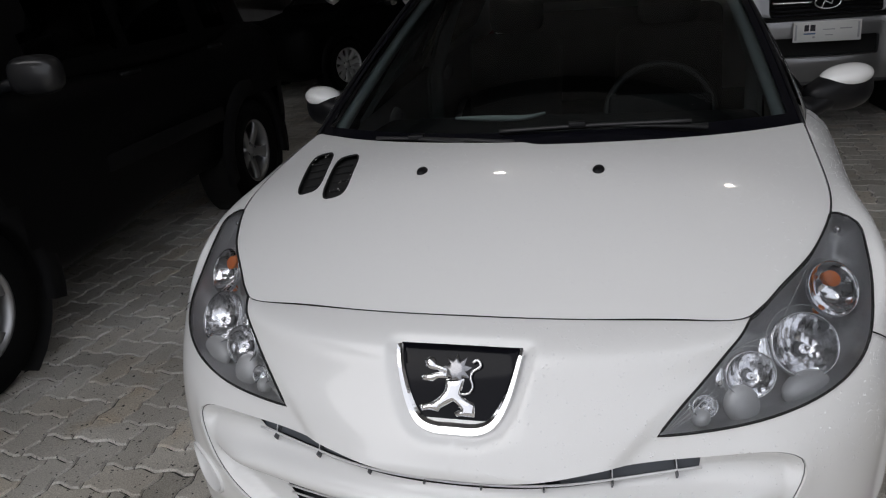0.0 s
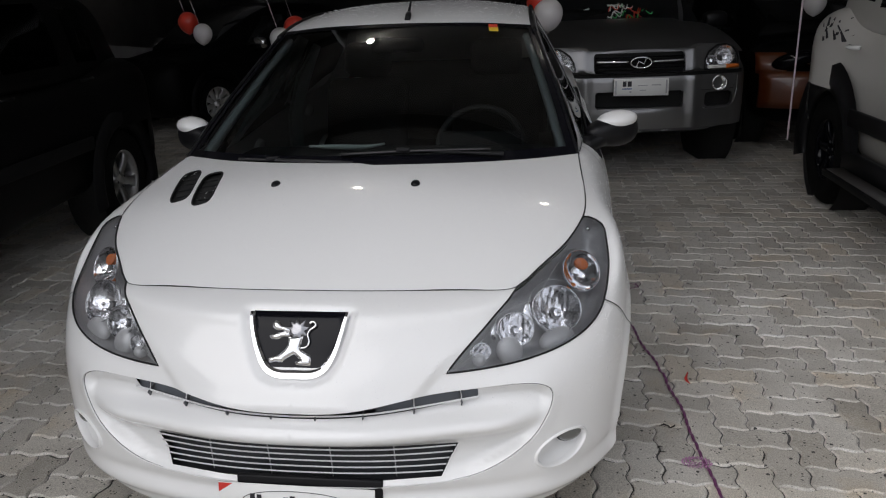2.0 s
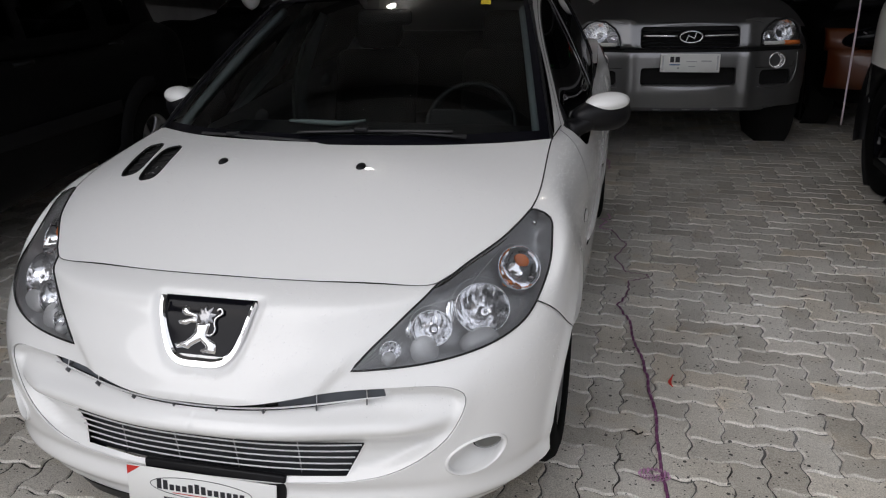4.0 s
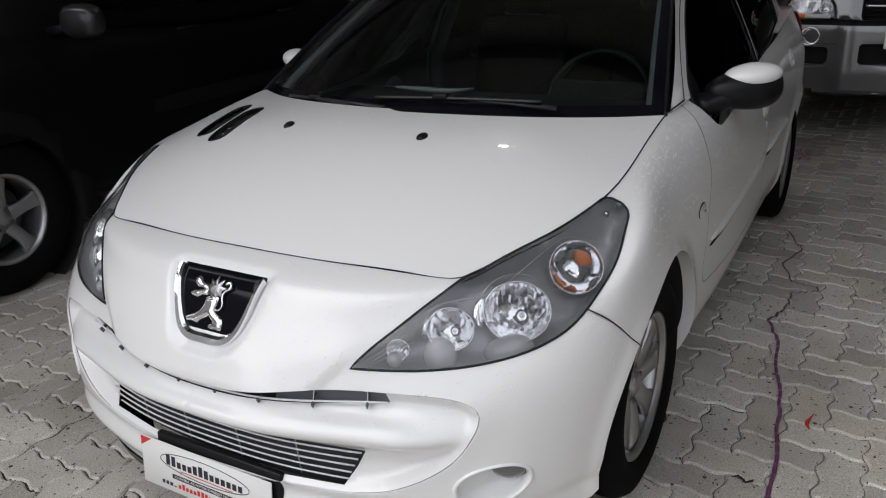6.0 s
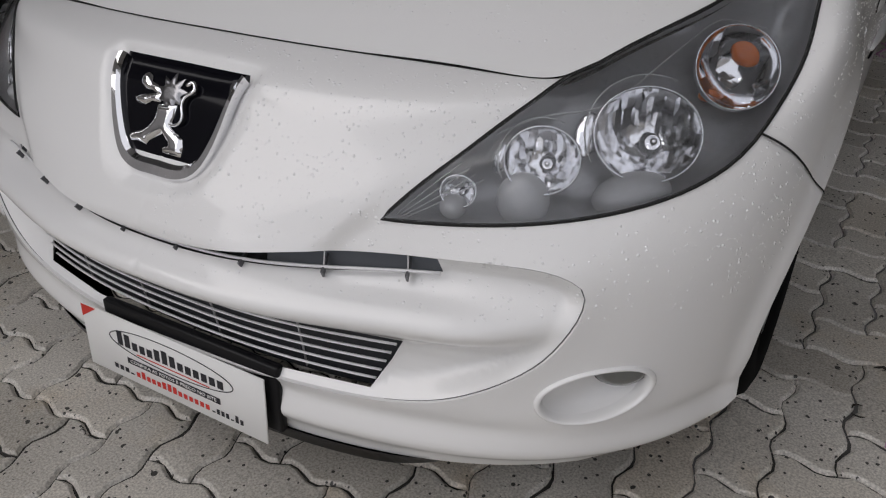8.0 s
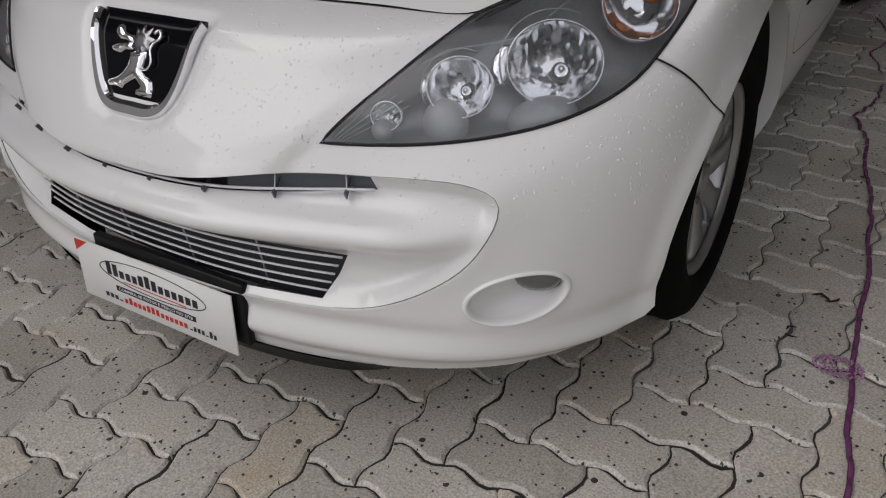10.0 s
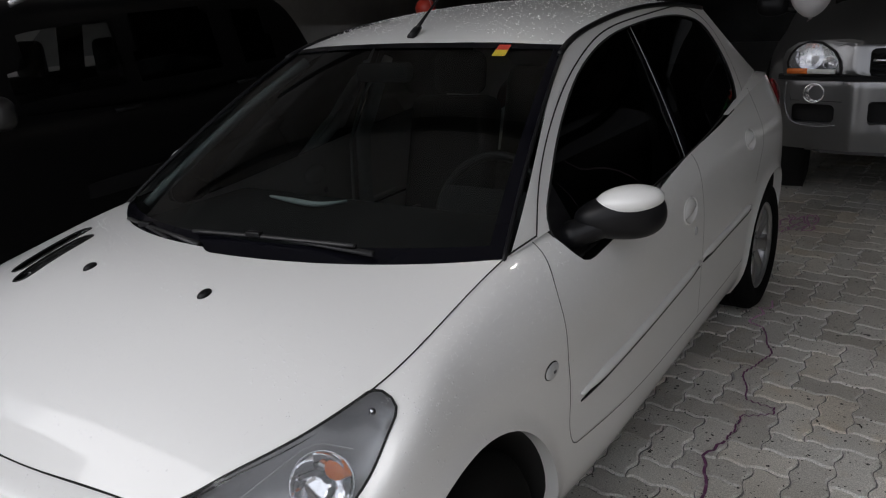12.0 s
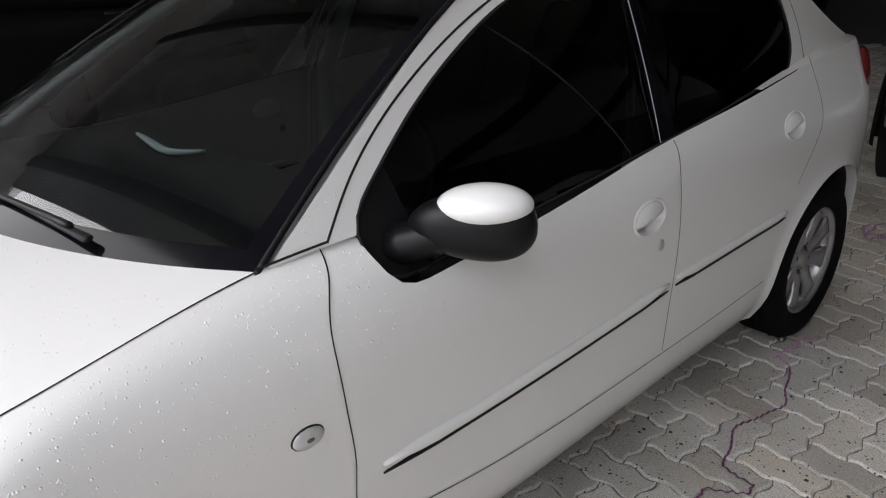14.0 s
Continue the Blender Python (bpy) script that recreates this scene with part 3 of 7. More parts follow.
def wheel_parts(w, radius, width, rim, spokes, alloy, at=Matrix()):
    h = width / 2
    tyre = [(rim - 0.004, h * 0.72), (rim + 0.012, h * 0.94), ((rim + radius) / 2, h * 1.04), (radius - 0.02, h * 0.93), (radius - 0.004, h * 0.72)]
    for k in (0.5, 0.18, -0.18, -0.5):
        tyre += [(radius, h * (k + 0.14)), (radius, h * (k - 0.12)), (radius - 0.007, h * (k - 0.13)), (radius - 0.007, h * (k - 0.17))]
    tyre += [(radius - 0.02, -h * 0.93), ((rim + radius) / 2, -h * 1.04), (rim, -h * 0.9)]
    t = part("tyre", moved(lathe(tyre, 64), at), RUBBER, w)
    dish = [(rim, -h * 0.9), (rim - 0.012, -h * 0.5), (rim - 0.014, h * 0.45), (rim - 0.004, h * 0.66), (rim + 0.006, h * 0.80), (rim + 0.004, h * 0.86), (rim - 0.006, h * 0.84), (rim - 0.014, h * 0.7)]
    r = part("rim", moved(lathe(dish, 64), at), alloy, w)
    part("brake_disc", moved(lathe([(0.0, -0.01), (rim * 0.72, -0.01), (rim * 0.72, -0.03), (0, -0.03)], 40), at), LAMPBLACK, w)
    for k in range(spokes):
        a = 2 * math.pi * k / spokes
        bm = bmesh.new()
        rows = []
        for s, hw, top in ((0.24, 0.17, 0.50), (0.42, 0.15, 0.60), (0.62, 0.14, 0.66), (0.82, 0.17, 0.70), (0.97, 0.24, 0.66)):
            rr = s * rim
            ring = [(h * top, hw * rim * 0.80), (h * top - 0.006, hw * rim), (h * (top - 0.30), hw * rim * 0.9), (h * (top - 0.30), -hw * rim * 0.9), (h * top - 0.006, -hw * rim), (h * top, -hw * rim * 0.80)]
            rows.append([bm.verts.new((x, rr * math.cos(a) - y * math.sin(a), rr * math.sin(a) + y * math.cos(a))) for x, y in ring])
        for p, q in zip(rows, rows[1:]):
            for i in range(6):
                bm.faces.new((p[i], p[(i + 1) % 6], q[(i + 1) % 6], q[i]))
        bmesh.ops.recalc_face_normals(bm, faces=bm.faces[:])
        part("spoke", moved(bm, at), alloy, w)
    part("hub_cap", moved(lathe([(0, h * 0.66), (0.022, h * 0.655), (0.030, h * 0.60), (0.033, h * 0.5), (rim * 0.34, h * 0.48), (rim * 0.36, h * 0.2)], 32), at), alloy, w)
    for k in range(4):
        a = 2 * math.pi * (k + 0.5) / 4
        b = lathe([(0, h * 0.56), (0.008, h * 0.56), (0.010, h * 0.5), (0.010, h * 0.3)], 8)
        part("wheel_bolt", moved(moved(b, Matrix.Translation((0, 0.052 * math.cos(a), 0.052 * math.sin(a)))), at), LAMPBLACK, w)
    return t


def both_halves(ob):
    """Add a part's mirror image to its own mesh, sewn up along the middle."""
    bm = bmesh.new()
    bm.from_mesh(ob.data)
    twin = bm.copy()
    twin.transform(Matrix.Diagonal((-1, 1, 1, 1)))
    bmesh.ops.reverse_faces(twin, faces=twin.faces[:])
    joined = merge(bm, twin)
    middle = [v for v in joined.verts if abs(v.co.x) < 1e-3]
    for v in middle:
        v.co.x = 0
    bmesh.ops.remove_doubles(joined, verts=middle, dist=2e-4)
    for f in joined.faces:
        f.smooth = True
    joined.to_mesh(ob.data)
    joined.free()


def build_hatchback():
    car = thing("car", "white five-door hatchback beaded with rain, on grey pavers", "car")
    # lower body, cut into its panels
    vs, fs = cut_sheet(0, 4.95, 0, 0.65, 0.022, [LAMP, MOUTH, GRILLE, SLOT, FOG, ARCH_F_UV, ARCH_R_UV, WINDOW_UV, CHIN_CUT] + HANDLE_UV, [BUMPER_SEAM, DOOR_SEAM, SILL_SEAM, B_SEAM, REAR_SEAM], [(0.0075, 0.95, 0.001, 0.649, 0.0075)])
    mid = vs[fs].mean(1)
    gone = np.zeros(len(fs), bool)
    for p in [LAMP, GRILLE, SLOT, FOG, ARCH_F_UV, ARCH_R_UV, WINDOW_UV] + HANDLE_UV:
        gone |= inside(p, mid)
    zone_bumper = inside(np.array([(-0.1, -0.3), (0.99, -0.3), (0.99, 0.30), (0.972, 0.352), (0.930, 0.396), (0.860, 0.450), (0.782, 0.494), (0.60, 0.55), (0.47, 0.62), (0.467, 0.9), (-0.1, 0.9)]), mid)
    door_line = np.concatenate([[(1.735, 0.9)], DOOR_SEAM])
    zone_front = inside(np.concatenate([door_line, SILL_SEAM[SILL_SEAM[:, 0] < 2.655], B_SEAM[::-1], [(2.712, 0.9)]]), mid)
    zone_rear = inside(np.concatenate([[(2.712, 0.9)], B_SEAM, SILL_SEAM[SILL_SEAM[:, 0] > 2.66], [(3.3, 0.3)], REAR_SEAM[::-1], [(3.545, 0.9)]]), mid)
    zone_sill = (mid[:, 0] > 1.3) & (mid[:, 0] < 3.3) & (mid[:, 1] < 0.205) & ~zone_front & ~zone_rear
    zone_fender = (mid[:, 0] < 1.9) & ~zone_bumper & ~zone_front & ~zone_sill
    zone_tail = ~(zone_bumper | zone_front | zone_rear | zone_sill | zone_fender)
    zone_insert = inside(MOUTH, mid) & zone_bumper
    cut = inside(CHIN_CUT, mid)
    gone |= cut
    ob = sheet_part("bumper_insert", vs, fs[zone_insert & ~gone], skin_insert, WHITE, car, "white bumper insert with its cross bar")
    both_halves(ob)
    edge_in, edge_out = skin_insert(MOUTH[:60]), skin_bumper(MOUTH[:60])
    ob = data_part("insert_joint", np.concatenate([edge_out, edge_in]), [(i, i + 1, 61 + i, 60 + i) for i in range(59)], WHITE, car)
    mirrored(ob)
    low = MOUTH[59:]
    k = len(low)
    ob = data_part("insert_joint", np.concatenate([skin_bumper(low), skin_insert(low)]), [(i, i + 1, k + i + 1, k + i) for i in range(k - 1)], WHITE, car)
    mirrored(ob)
    ob = part("insert_crease", tube(edge_in[20:59] + np.array([0, -0.0008, 0]), [0.0010 * min(1, 0.3 + 4 * min(i, 38 - i) / 38) for i in range(39)], 5), LAMPBLACK, car)
    mirrored(ob)
    ob = sheet_part("front_bumper", vs, fs[zone_bumper & ~zone_insert & ~gone], skin_bumper, WHITE, car, "white moulded front bumper and nose")
    both_halves(ob)
    for name, zone, label in (("front_fender", zone_fender, ""), ("front_door", zone_front, ""), ("rear_door", zone_rear, ""), ("sill", zone_sill, ""), ("rear_quarter", zone_tail, "")):
        ob = sheet_part(name, vs, fs[zone & ~gone], skin, WHITE, car, label)
        mirrored(ob)
    # side above the shoulder
    top_line = np.stack([np.linspace(1.76, 3.12, 40), ROOF_EDGE_Z(np.linspace(1.76, 3.12, 40))], -1)
    edge_u = np.linspace(1.60, 4.15, 60)
    foot_line = shell(np.stack([edge_u, np.full(60, 0.65)], -1))[:, 1:]
    screen_edge = screen(np.stack([np.ones(20), np.linspace(0, 1, 20)], -1))[:, 1:]
    hatch_edge = smooth_line([(3.12, ROOF_EDGE_Z(3.12)), (3.24, 1.215), (3.42, 1.100), (3.645, 1.012)], 12)
    outline = np.concatenate([foot_line[foot_line[:, 0] < 3.64], hatch_edge[::-1], top_line[::-1], screen_edge[::-1]])
    gs, gf = cut_sheet(1.05, 3.75, 0.75, 1.45, 0.03, [outline, WINDOW])
    mid = gs[gf].mean(1)
    ob = sheet_part("window_frame", gs, gf[inside(outline, mid) & ~inside(WINDOW, mid)], green, WHITE, car, "white pillars and door frames")
    mirrored(ob)
    sh = shell(np.stack([np.linspace(3.2, 4.15, 60), np.full(60, 0.65)], -1))
    gr = green(np.clip(sh[:, 1:], (0, 0), (3.64, 9)))
    ob = data_part("shoulder_joint", np.concatenate([sh, gr]), [(i, i + 1, 61 + i, 60 + i) for i in range(59)], WHITE, car)
    mirrored(ob)
    glass_out = lambda yz: green(yz) - np.array([0.006, 0, 0])
    ps, pf = cut_sheet(1.28, 3.08, 0.82, 1.36, 0.04, [WINDOW], [np.array([(2.17, 0.8), (2.28, 1.4)]), np.array([(2.262, 0.8), (2.30, 1.4)]), np.array([(1.45, 0.8), (1.40, 1.06)])])
    mid = ps[pf].mean(1)
    win = inside(WINDOW, mid)
    b_front = mid[:, 0] < 2.17 + (mid[:, 1] - 0.8) * 0.11 / 0.6
    b_back = mid[:, 0] > 2.262 + (mid[:, 1] - 0.8) * 0.038 / 0.6
    quarter = mid[:, 0] < 1.45 - (mid[:, 1] - 0.8) * 0.05 / 0.26
    for name, zone, mat, label in (("door_glass", win & b_front & ~quarter, DARKGLASS, "dark tinted side glass"), ("rear_door_glass", win & b_back, DARKGLASS, "dark tinted side glass"),
                                   ("pillar_trim", win & ~b_front & ~b_back, BLACKGLOSS, "gloss black pillar trim"), ("mirror_triangle", win & quarter, BLACKPLASTIC, "black mirror base panel")):
        ob = sheet_part(name, ps, pf[zone], glass_out, mat, car, label)
        mirrored(ob)
    zz = np.linspace(0.925, 1.330, 16)
    yy = 2.163 + (zz - 0.8) * 0.11 / 0.6
    ob = part("glass_channel", tube(green(np.stack([yy, zz], -1)) + np.array([0.001, 0, 0]), 0.0012, 6), LAMPGREY, car, "thin pale window channel")
    mirrored(ob)
    # window rubber
    w3 = green(np.concatenate([WINDOW, WINDOW[:1]]))
    ob = part("window_seal", tube(w3, 0.0035, 6), GAP, car)
    mirrored(ob)
    # roof
    def roof_patch(ab):
        yf = 1.700 + 0.100 * ab[:, 0] ** 2
        y = yf + (3.14 - yf) * ab[:, 1]
        return roof(np.stack([ab[:, 0] * green_x(y, ROOF_EDGE_Z(y)), y], -1))
    data_part("roof", *patch(roof_patch, 40, 50), WHITE, car, "white roof covered in rain drops")
    ys = np.linspace(1.74, 3.10, 50)
    drip = np.stack([green_x(ys, ROOF_EDGE_Z(ys)) + 0.002, ys, ROOF_EDGE_Z(ys) + 0.001], -1)
    ob = part("roof_gutter", tube(drip, 0.009, 8), BLACKPLASTIC, car, "black roof gutter strip")
    mirrored(ob)
    # tailgate
    def gate(ab):
        e = smooth_line([(3.12, ROOF_EDGE_Z(3.12)), (3.24, 1.215), (3.42, 1.100), (3.645, 1.012)], 41)
        i = np.clip((ab[:, 1] * 40).round().astype(int), 0, 40)
        y, z = e[i, 0], e[i, 1]
        a = ab[:, 0]
        return np.stack([a * green_x(y, z), y + 0.10 * (1 - a**2), z + 0.05 * (1 - a**2) * (1 - ab[:, 1])], -1)
    data_part("tailgate", *patch(gate, 20, 40), WHITE, car)
    data_part("rear_glass", *patch(lambda ab: gate(ab) + np.array([0, 0.004, 0.004]), 20, 30, -0.82, 0.82, 0.12, 0.80), DARKGLASS, car, "dark tinted rear window")
    # tail lamp
    bm = bmesh.new()
    bmesh.ops.create_uvsphere(bm, u_segments=24, v_segments=16, radius=1)
    bm.transform(pose(0.722, 3.535, 0.910, -28, -8, 14) @ Matrix.Diagonal((0.034, 0.050, 0.090, 1)))
    ob = part("tail_lamp", bm, REDLENS, car, "red tail lamp")
    mirrored(ob)
    # bonnet with its vents
    edge = RAIL_CURVES[8](np.concatenate([np.linspace(0.0, 0.46, 36), np.linspace(0.48, 1.60, 56)]))[:, :2]
    t = np.gradient(edge, axis=0)
    t /= np.linalg.norm(t, axis=1, keepdims=True)
    half = edge + np.stack([-t[:, 1], t[:, 0]], -1) * 0.0015
    xr = np.linspace(0.685, -0.685, 60)
    rear = np.stack([xr, 0.836 + 0.285 * np.abs(xr / 0.70) ** 2.2 + 0.020 * step01(-xr, -0.05, -0.01)], -1)
    rim = np.concatenate([half[1:], rear, (half[1:] * (-1, 1))[::-1]])
    def slot(cx, cy, w, l, turn):
        a = np.linspace(0, 2 * math.pi, 28, endpoint=False)
        x = w * np.sign(np.cos(a)) * np.abs(np.cos(a)) ** 0.55
        y = l * np.sign(np.sin(a)) * np.abs(np.sin(a)) ** 0.45
        c, s = math.cos(turn), math.sin(turn)
        return np.stack([cx + x * c - y * s, cy + x * s + y * c], -1)
    vents = [slot(-0.545, 0.780, 0.032, 0.132, 0.23), slot(-0.450, 0.730, 0.032, 0.125, 0.19)]
    bs, bf = cut_sheet(-0.76, 0.76, 0.2, 1.2, 0.025, [rim] + vents)
    mid = bs[bf].mean(1)
    keep = inside(rim, mid) & ~inside(vents[0], mid) & ~inside(vents[1], mid)
    sheet_part("bonnet", bs, bf[keep], bonnet, WHITE, car, "white bonnet beaded with rain")
    for v in vents:
        keep = inside(v, mid)
        o = sheet_part("bonnet_vent", bs, bf[keep], lambda q: bonnet(q) - np.array([0, 0, 0.012]), GAP, car, "black bonnet air vent")
        ring = bonnet(v)
        part("vent_rim", tube(ring, 0.0028, 6, True), GAP, car)
        for k in range(4):
            c = v.mean(0) + np.array([0.020 - 0.0135 * k, -0.075 + 0.05 * k])
            q = bonnet(np.array([c + (-0.022, 0), c + (0.022, 0)])) - np.array([0, 0, 0.009])
            part("vent_bar", tube(q, 0.003, 6), GAP, car)
    # black sheet put in for the shade under the panel gaps
    under = lambda xy: bonnet(xy) - np.array([0, 0, 0.014])
    big = rim.copy()
    big[:, 0] *= 0.999
    us, uf = cut_sheet(-0.78, 0.78, 0.2, 1.2, 0.06, [big])
    mid = us[uf].mean(1)
    sheet_part("bonnet_seat", us, uf[inside(big, mid)], under, GAP, car)
    for s in (-1, 1):
        q = bonnet(np.array([(0.214 * s, 0.688)]))[0]
        bm = bmesh.new()
        bmesh.ops.create_uvsphere(bm, u_segments=16, v_segments=10, radius=1)
        bm.transform(pose(*q, 16, 0, 0) @ Matrix.Diagonal((0.014, 0.019, 0.009, 1)))
        part("washer_nozzle", bm, BLACKPLASTIC, car, "black washer nozzle")
    # panel gaps
    for line in (BUMPER_SEAM, DOOR_SEAM, SILL_SEAM, B_SEAM, REAR_SEAM):
        dense = smooth_line(line, 60)
        dense = dense[~inside(WINDOW_UV, dense)]
        ob = data_part("panel_gap", *ribbon(skin, dense, 0.0024, 0.0017), GAP, car)
        mirrored(ob)
    dense = np.stack([np.linspace(0.0, 0.467, 40), np.full(40, 0.6490)], -1)
    ob = data_part("bonnet_gap", *ribbon(skin_bumper, dense, 0.0028, 0.001), GAP, car)
    mirrored(ob)
    dense = np.stack([np.linspace(0.93, 1.60, 60), np.full(60, 0.6490)], -1)
    ob = data_part("bonnet_gap", *ribbon(skin, dense, 0.0026, 0.001), GAP, car)
    mirrored(ob)
    gap = smooth_line([(1.249, 0.936), (1.316, 1.010), (1.409, 1.084), (1.555, 1.166), (1.704, 1.232), (1.852, 1.284), (2.034, 1.330), (2.283, 1.353), (2.667, 1.364), (2.95, 1.340), (3.09, 1.25), (3.12, 1.116), (3.06, 0.965)], 80)
    ob = data_part("door_gap", *ribbon(lambda q: green(q), gap, 0.0045, 0.0012), GAP, car)
    mirrored(ob)
    gap = smooth_line([(1.122, 0.925), (1.18, 0.932), (1.249, 0.938)], 10)
    ob = data_part("pillar_gap", *ribbon(lambda q: green(q), gap, 0.004, 0.0015), GAP, car)
    mirrored(ob)
    # windscreen
    data_part("windscreen", *patch(screen, 40, 30, -1, 1, 0.0, 1), GLASS, car, "dark windscreen with rain drops")
    lower = lambda ab: screen(ab) + np.array([0, -0.002, 0.003])
    data_part("screen_border", *patch(lower, 40, 3, -1, 1, -0.16, 0.035), BLACKGLOSS, car, "black lower screen border and cowl")
    for s in (-1, 1):
        a0, a1 = (0.955, 1.0) if s > 0 else (-1.0, -0.955)
        data_part("screen_border", *patch(lower, 3, 30, a0, a1, 0, 1), BLACKGLOSS, car)
    data_part("screen_border", *patch(lower, 40, 2, -1, 1, 0.965, 1.0), BLACKGLOSS, car)
    e = screen(np.stack([np.ones(30), np.linspace(-0.03, 1, 30)], -1)) + np.array([0.001, -0.003, 0.003])
    ob = part("screen_seal", tube(e, 0.006, 6), BLACKPLASTIC, car)
    mirrored(ob)
    build_nose(car)
    build_lamp(car, 1)
    build_lamp(car, -1)
    build_side(car)
    build_cabin(car)
    for x, y, s in ((0.70, 0.797, 1), (-0.70, 0.797, -1), (0.70, 3.242, 1), (-0.70, 3.242, -1)):
        hub = new("wheel")
        hub.parent = car
        hub.matrix_basis = pose(x, y, 0.293, 20 + 31 * y, 0, 0 if s > 0 else 180)
        wheel_parts(hub, 0.293, 0.185, 0.190, 8, ALLOY)
    return car


def build_nose(car):
    # dark sheet standing in for the shade inside the lower grille, with pale slats
    def across(u, v, d):
        u = np.asarray(u, float)
        p = skin_smooth(np.stack([np.abs(u), np.full(len(u), v)], -1), d)
        p[:, 0] *= np.sign(u)
        return p
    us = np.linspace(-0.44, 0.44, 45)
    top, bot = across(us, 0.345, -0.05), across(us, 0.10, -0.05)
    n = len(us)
    data_part("grille_back", np.concatenate([top, bot]), [(i, i + 1, n + i + 1, n + i) for i in range(n - 1)], GRILLEBACK, car, "dark grey sheet put in for the shade behind the grille")
    for k in range(5):
        v = 0.140 + 0.0165 * k
        half = 0.347 + (v - 0.125) * 0.53
        us = np.linspace(-half, half, 41)
        part("grille_slat", tube(across(us, v, -0.024), 0.0026, 6, flat=0.7), SLAT, car, "pale painted grille slat")
    for u in (-0.24, -0.08, 0.08, 0.24):
        ends = [across(np.array([u]), v, -0.030)[0] for v in (0.127, 0.17, 0.212)]
        part("grille_upright", tube(ends, 0.0016, 6), LAMPGREY, car)
    us = np.linspace(-0.442, 0.442, 61)
    line = across(us, 0.0, -0.012)
    lip = Spline([0, 0.15, 0.26, 0.36, 0.445], [0.309, 0.313, 0.319, 0.326, 0.333])
    line = np.array([across(np.array([u]), float(lip(abs(u))), -0.012)[0] for u in us])
    part("slot_bar", tube(line, 0.0024, 6), SLAT, car, "pale bar across the upper slot")
    for u in (-0.40, -0.29, -0.17, -0.055, 0.055, 0.17, 0.29, 0.40):
        v = float(lip(abs(u)))
        a, b = across(np.array([u]), v + 0.02, -0.03)[0], across(np.array([u]), v - 0.006, -0.004)[0]
        c = across(np.array([u]), v - 0.016, -0.014)[0]
        bm = bmesh.new()
        for w in (-0.0016, 0.0016):
            bm.verts.new(a + (w, 0, 0)), bm.verts.new(b + (w, 0, 0)), bm.verts.new(c + (w, 0, 0))
        f = list(bm.verts)
        for q in ((0, 1, 2), (5, 4, 3), (0, 3, 4, 1), (1, 4, 5, 2), (2, 5, 3, 0)):
            bm.faces.new([f[i] for i in q])
        part("slot_fin", bm, LAMPBLACK, car, smooth=False)
        if abs(u) > 0.2:
            part("slot_upright", tube([across(np.array([u]), v + dv, -0.012)[0] for dv in (-0.002, 0.012, 0.026)], 0.0012, 5), SLAT, car)
    # grey floor of the slot's open ends
    for s in (1, -1):
        us = np.linspace(0.20, 0.446, 20)
        rows = [np.array([across(np.array([u]), float(lip(u)) + dv, dd)[0] for u in us]) * np.array([s, 1, 1]) for dv, dd in ((0.030, -0.024), (-0.004, -0.030))]
        data_part("slot_floor", np.concatenate(rows), [(i, i + 1, 21 + i, 20 + i) for i in range(19)], SLOTGREY, car, "grey-blue floor of the slot")
    # black lip under the bumper
    us = np.linspace(-0.93, 0.93, 81)
    def chin(v, d0, d1):
        return np.array([across(np.array([u]), v, d0 + (d1 - d0) * float(step01(abs(u), 0.34, 0.56)))[0] for u in us])
    a, b, c = chin(0.004, 0.005, -0.008), chin(-0.026, 0.004, -0.030), chin(-0.03, -0.08, -0.12)
    n = len(us)
    data_part("chin_spoiler", np.concatenate([a, b, c]), [(i, n + i, n + i + 1, i + 1) for i in range(n - 1)] + [(n + i, 2 * n + i, 2 * n + i + 1, n + i + 1) for i in range(n - 1)], BLACKPLASTIC, car, "black plastic chin under the bumper")
    # badge: black shield in a chrome surround, with a plain chrome figure
    def on_nose(xz, lift):
        xz = np.asarray(xz, float)
        uv = front_uv(np.stack([np.abs(xz[:, 0]), xz[:, 1]], -1))
        p = shell(uv)
        nn = normals(shell, uv)
        p = p + nn * np.broadcast_to(lift, len(p))[:, None]
        p[:, 0] = np.where(xz[:, 0] < 0, -p[:, 0], p[:, 0])
        return p
    s2, f2 = cut_sheet(-0.13, 0.13, 0.57, 0.73, 0.012, [SHIELD])
    keep = inside(SHIELD, s2[f2].mean(1))
    badge = sheet_part("badge", s2, f2[keep], lambda q: on_nose(q, -0.008), BLACKGLOSS, car, "black shield badge with chrome surround")
    u_line = np.array([(-0.119, 0.714), (-0.110, 0.68), (-0.0885, 0.622), (-0.069, 0.597), (-0.043, 0.587), (0, 0.586), (0.043, 0.587), (0.069, 0.597), (0.0885, 0.622), (0.110, 0.68), (0.119, 0.714)])
    c = smooth_line(u_line, 60)
    w = 0.0055 + 0.0050 * np.sin(np.linspace(0, math.pi, 60)) ** 1.5
    t = np.gradient(c, axis=0)
    t /= np.linalg.norm(t, axis=1, keepdims=True)
    side = np.stack([t[:, 1], -t[:, 0]], -1)
    bands = [on_nose(c + side * (w * k)[:, None], d) for k, d in ((1.0, -0.012), (1.0, -0.001), (0.80, 0.0035), (-0.30, 0.0025), (-0.95, -0.003), (-1.0, -0.012))]
    data_part("badge_surround", np.concatenate(bands), [(r * 60 + i, r * 60 + i + 1, (r + 1) * 60 + i + 1, (r + 1) * 60 + i) for r in range(5) for i in range(59)], CHROME, badge, "chrome badge surround", smooth=False)
    mane = [(815 + 28 * k * math.cos(0.2 + math.pi * i / 9), 646 - 26 * k * math.sin(0.2 + math.pi * i / 9)) for i, k in enumerate((1.0, 0.58) * 9)]
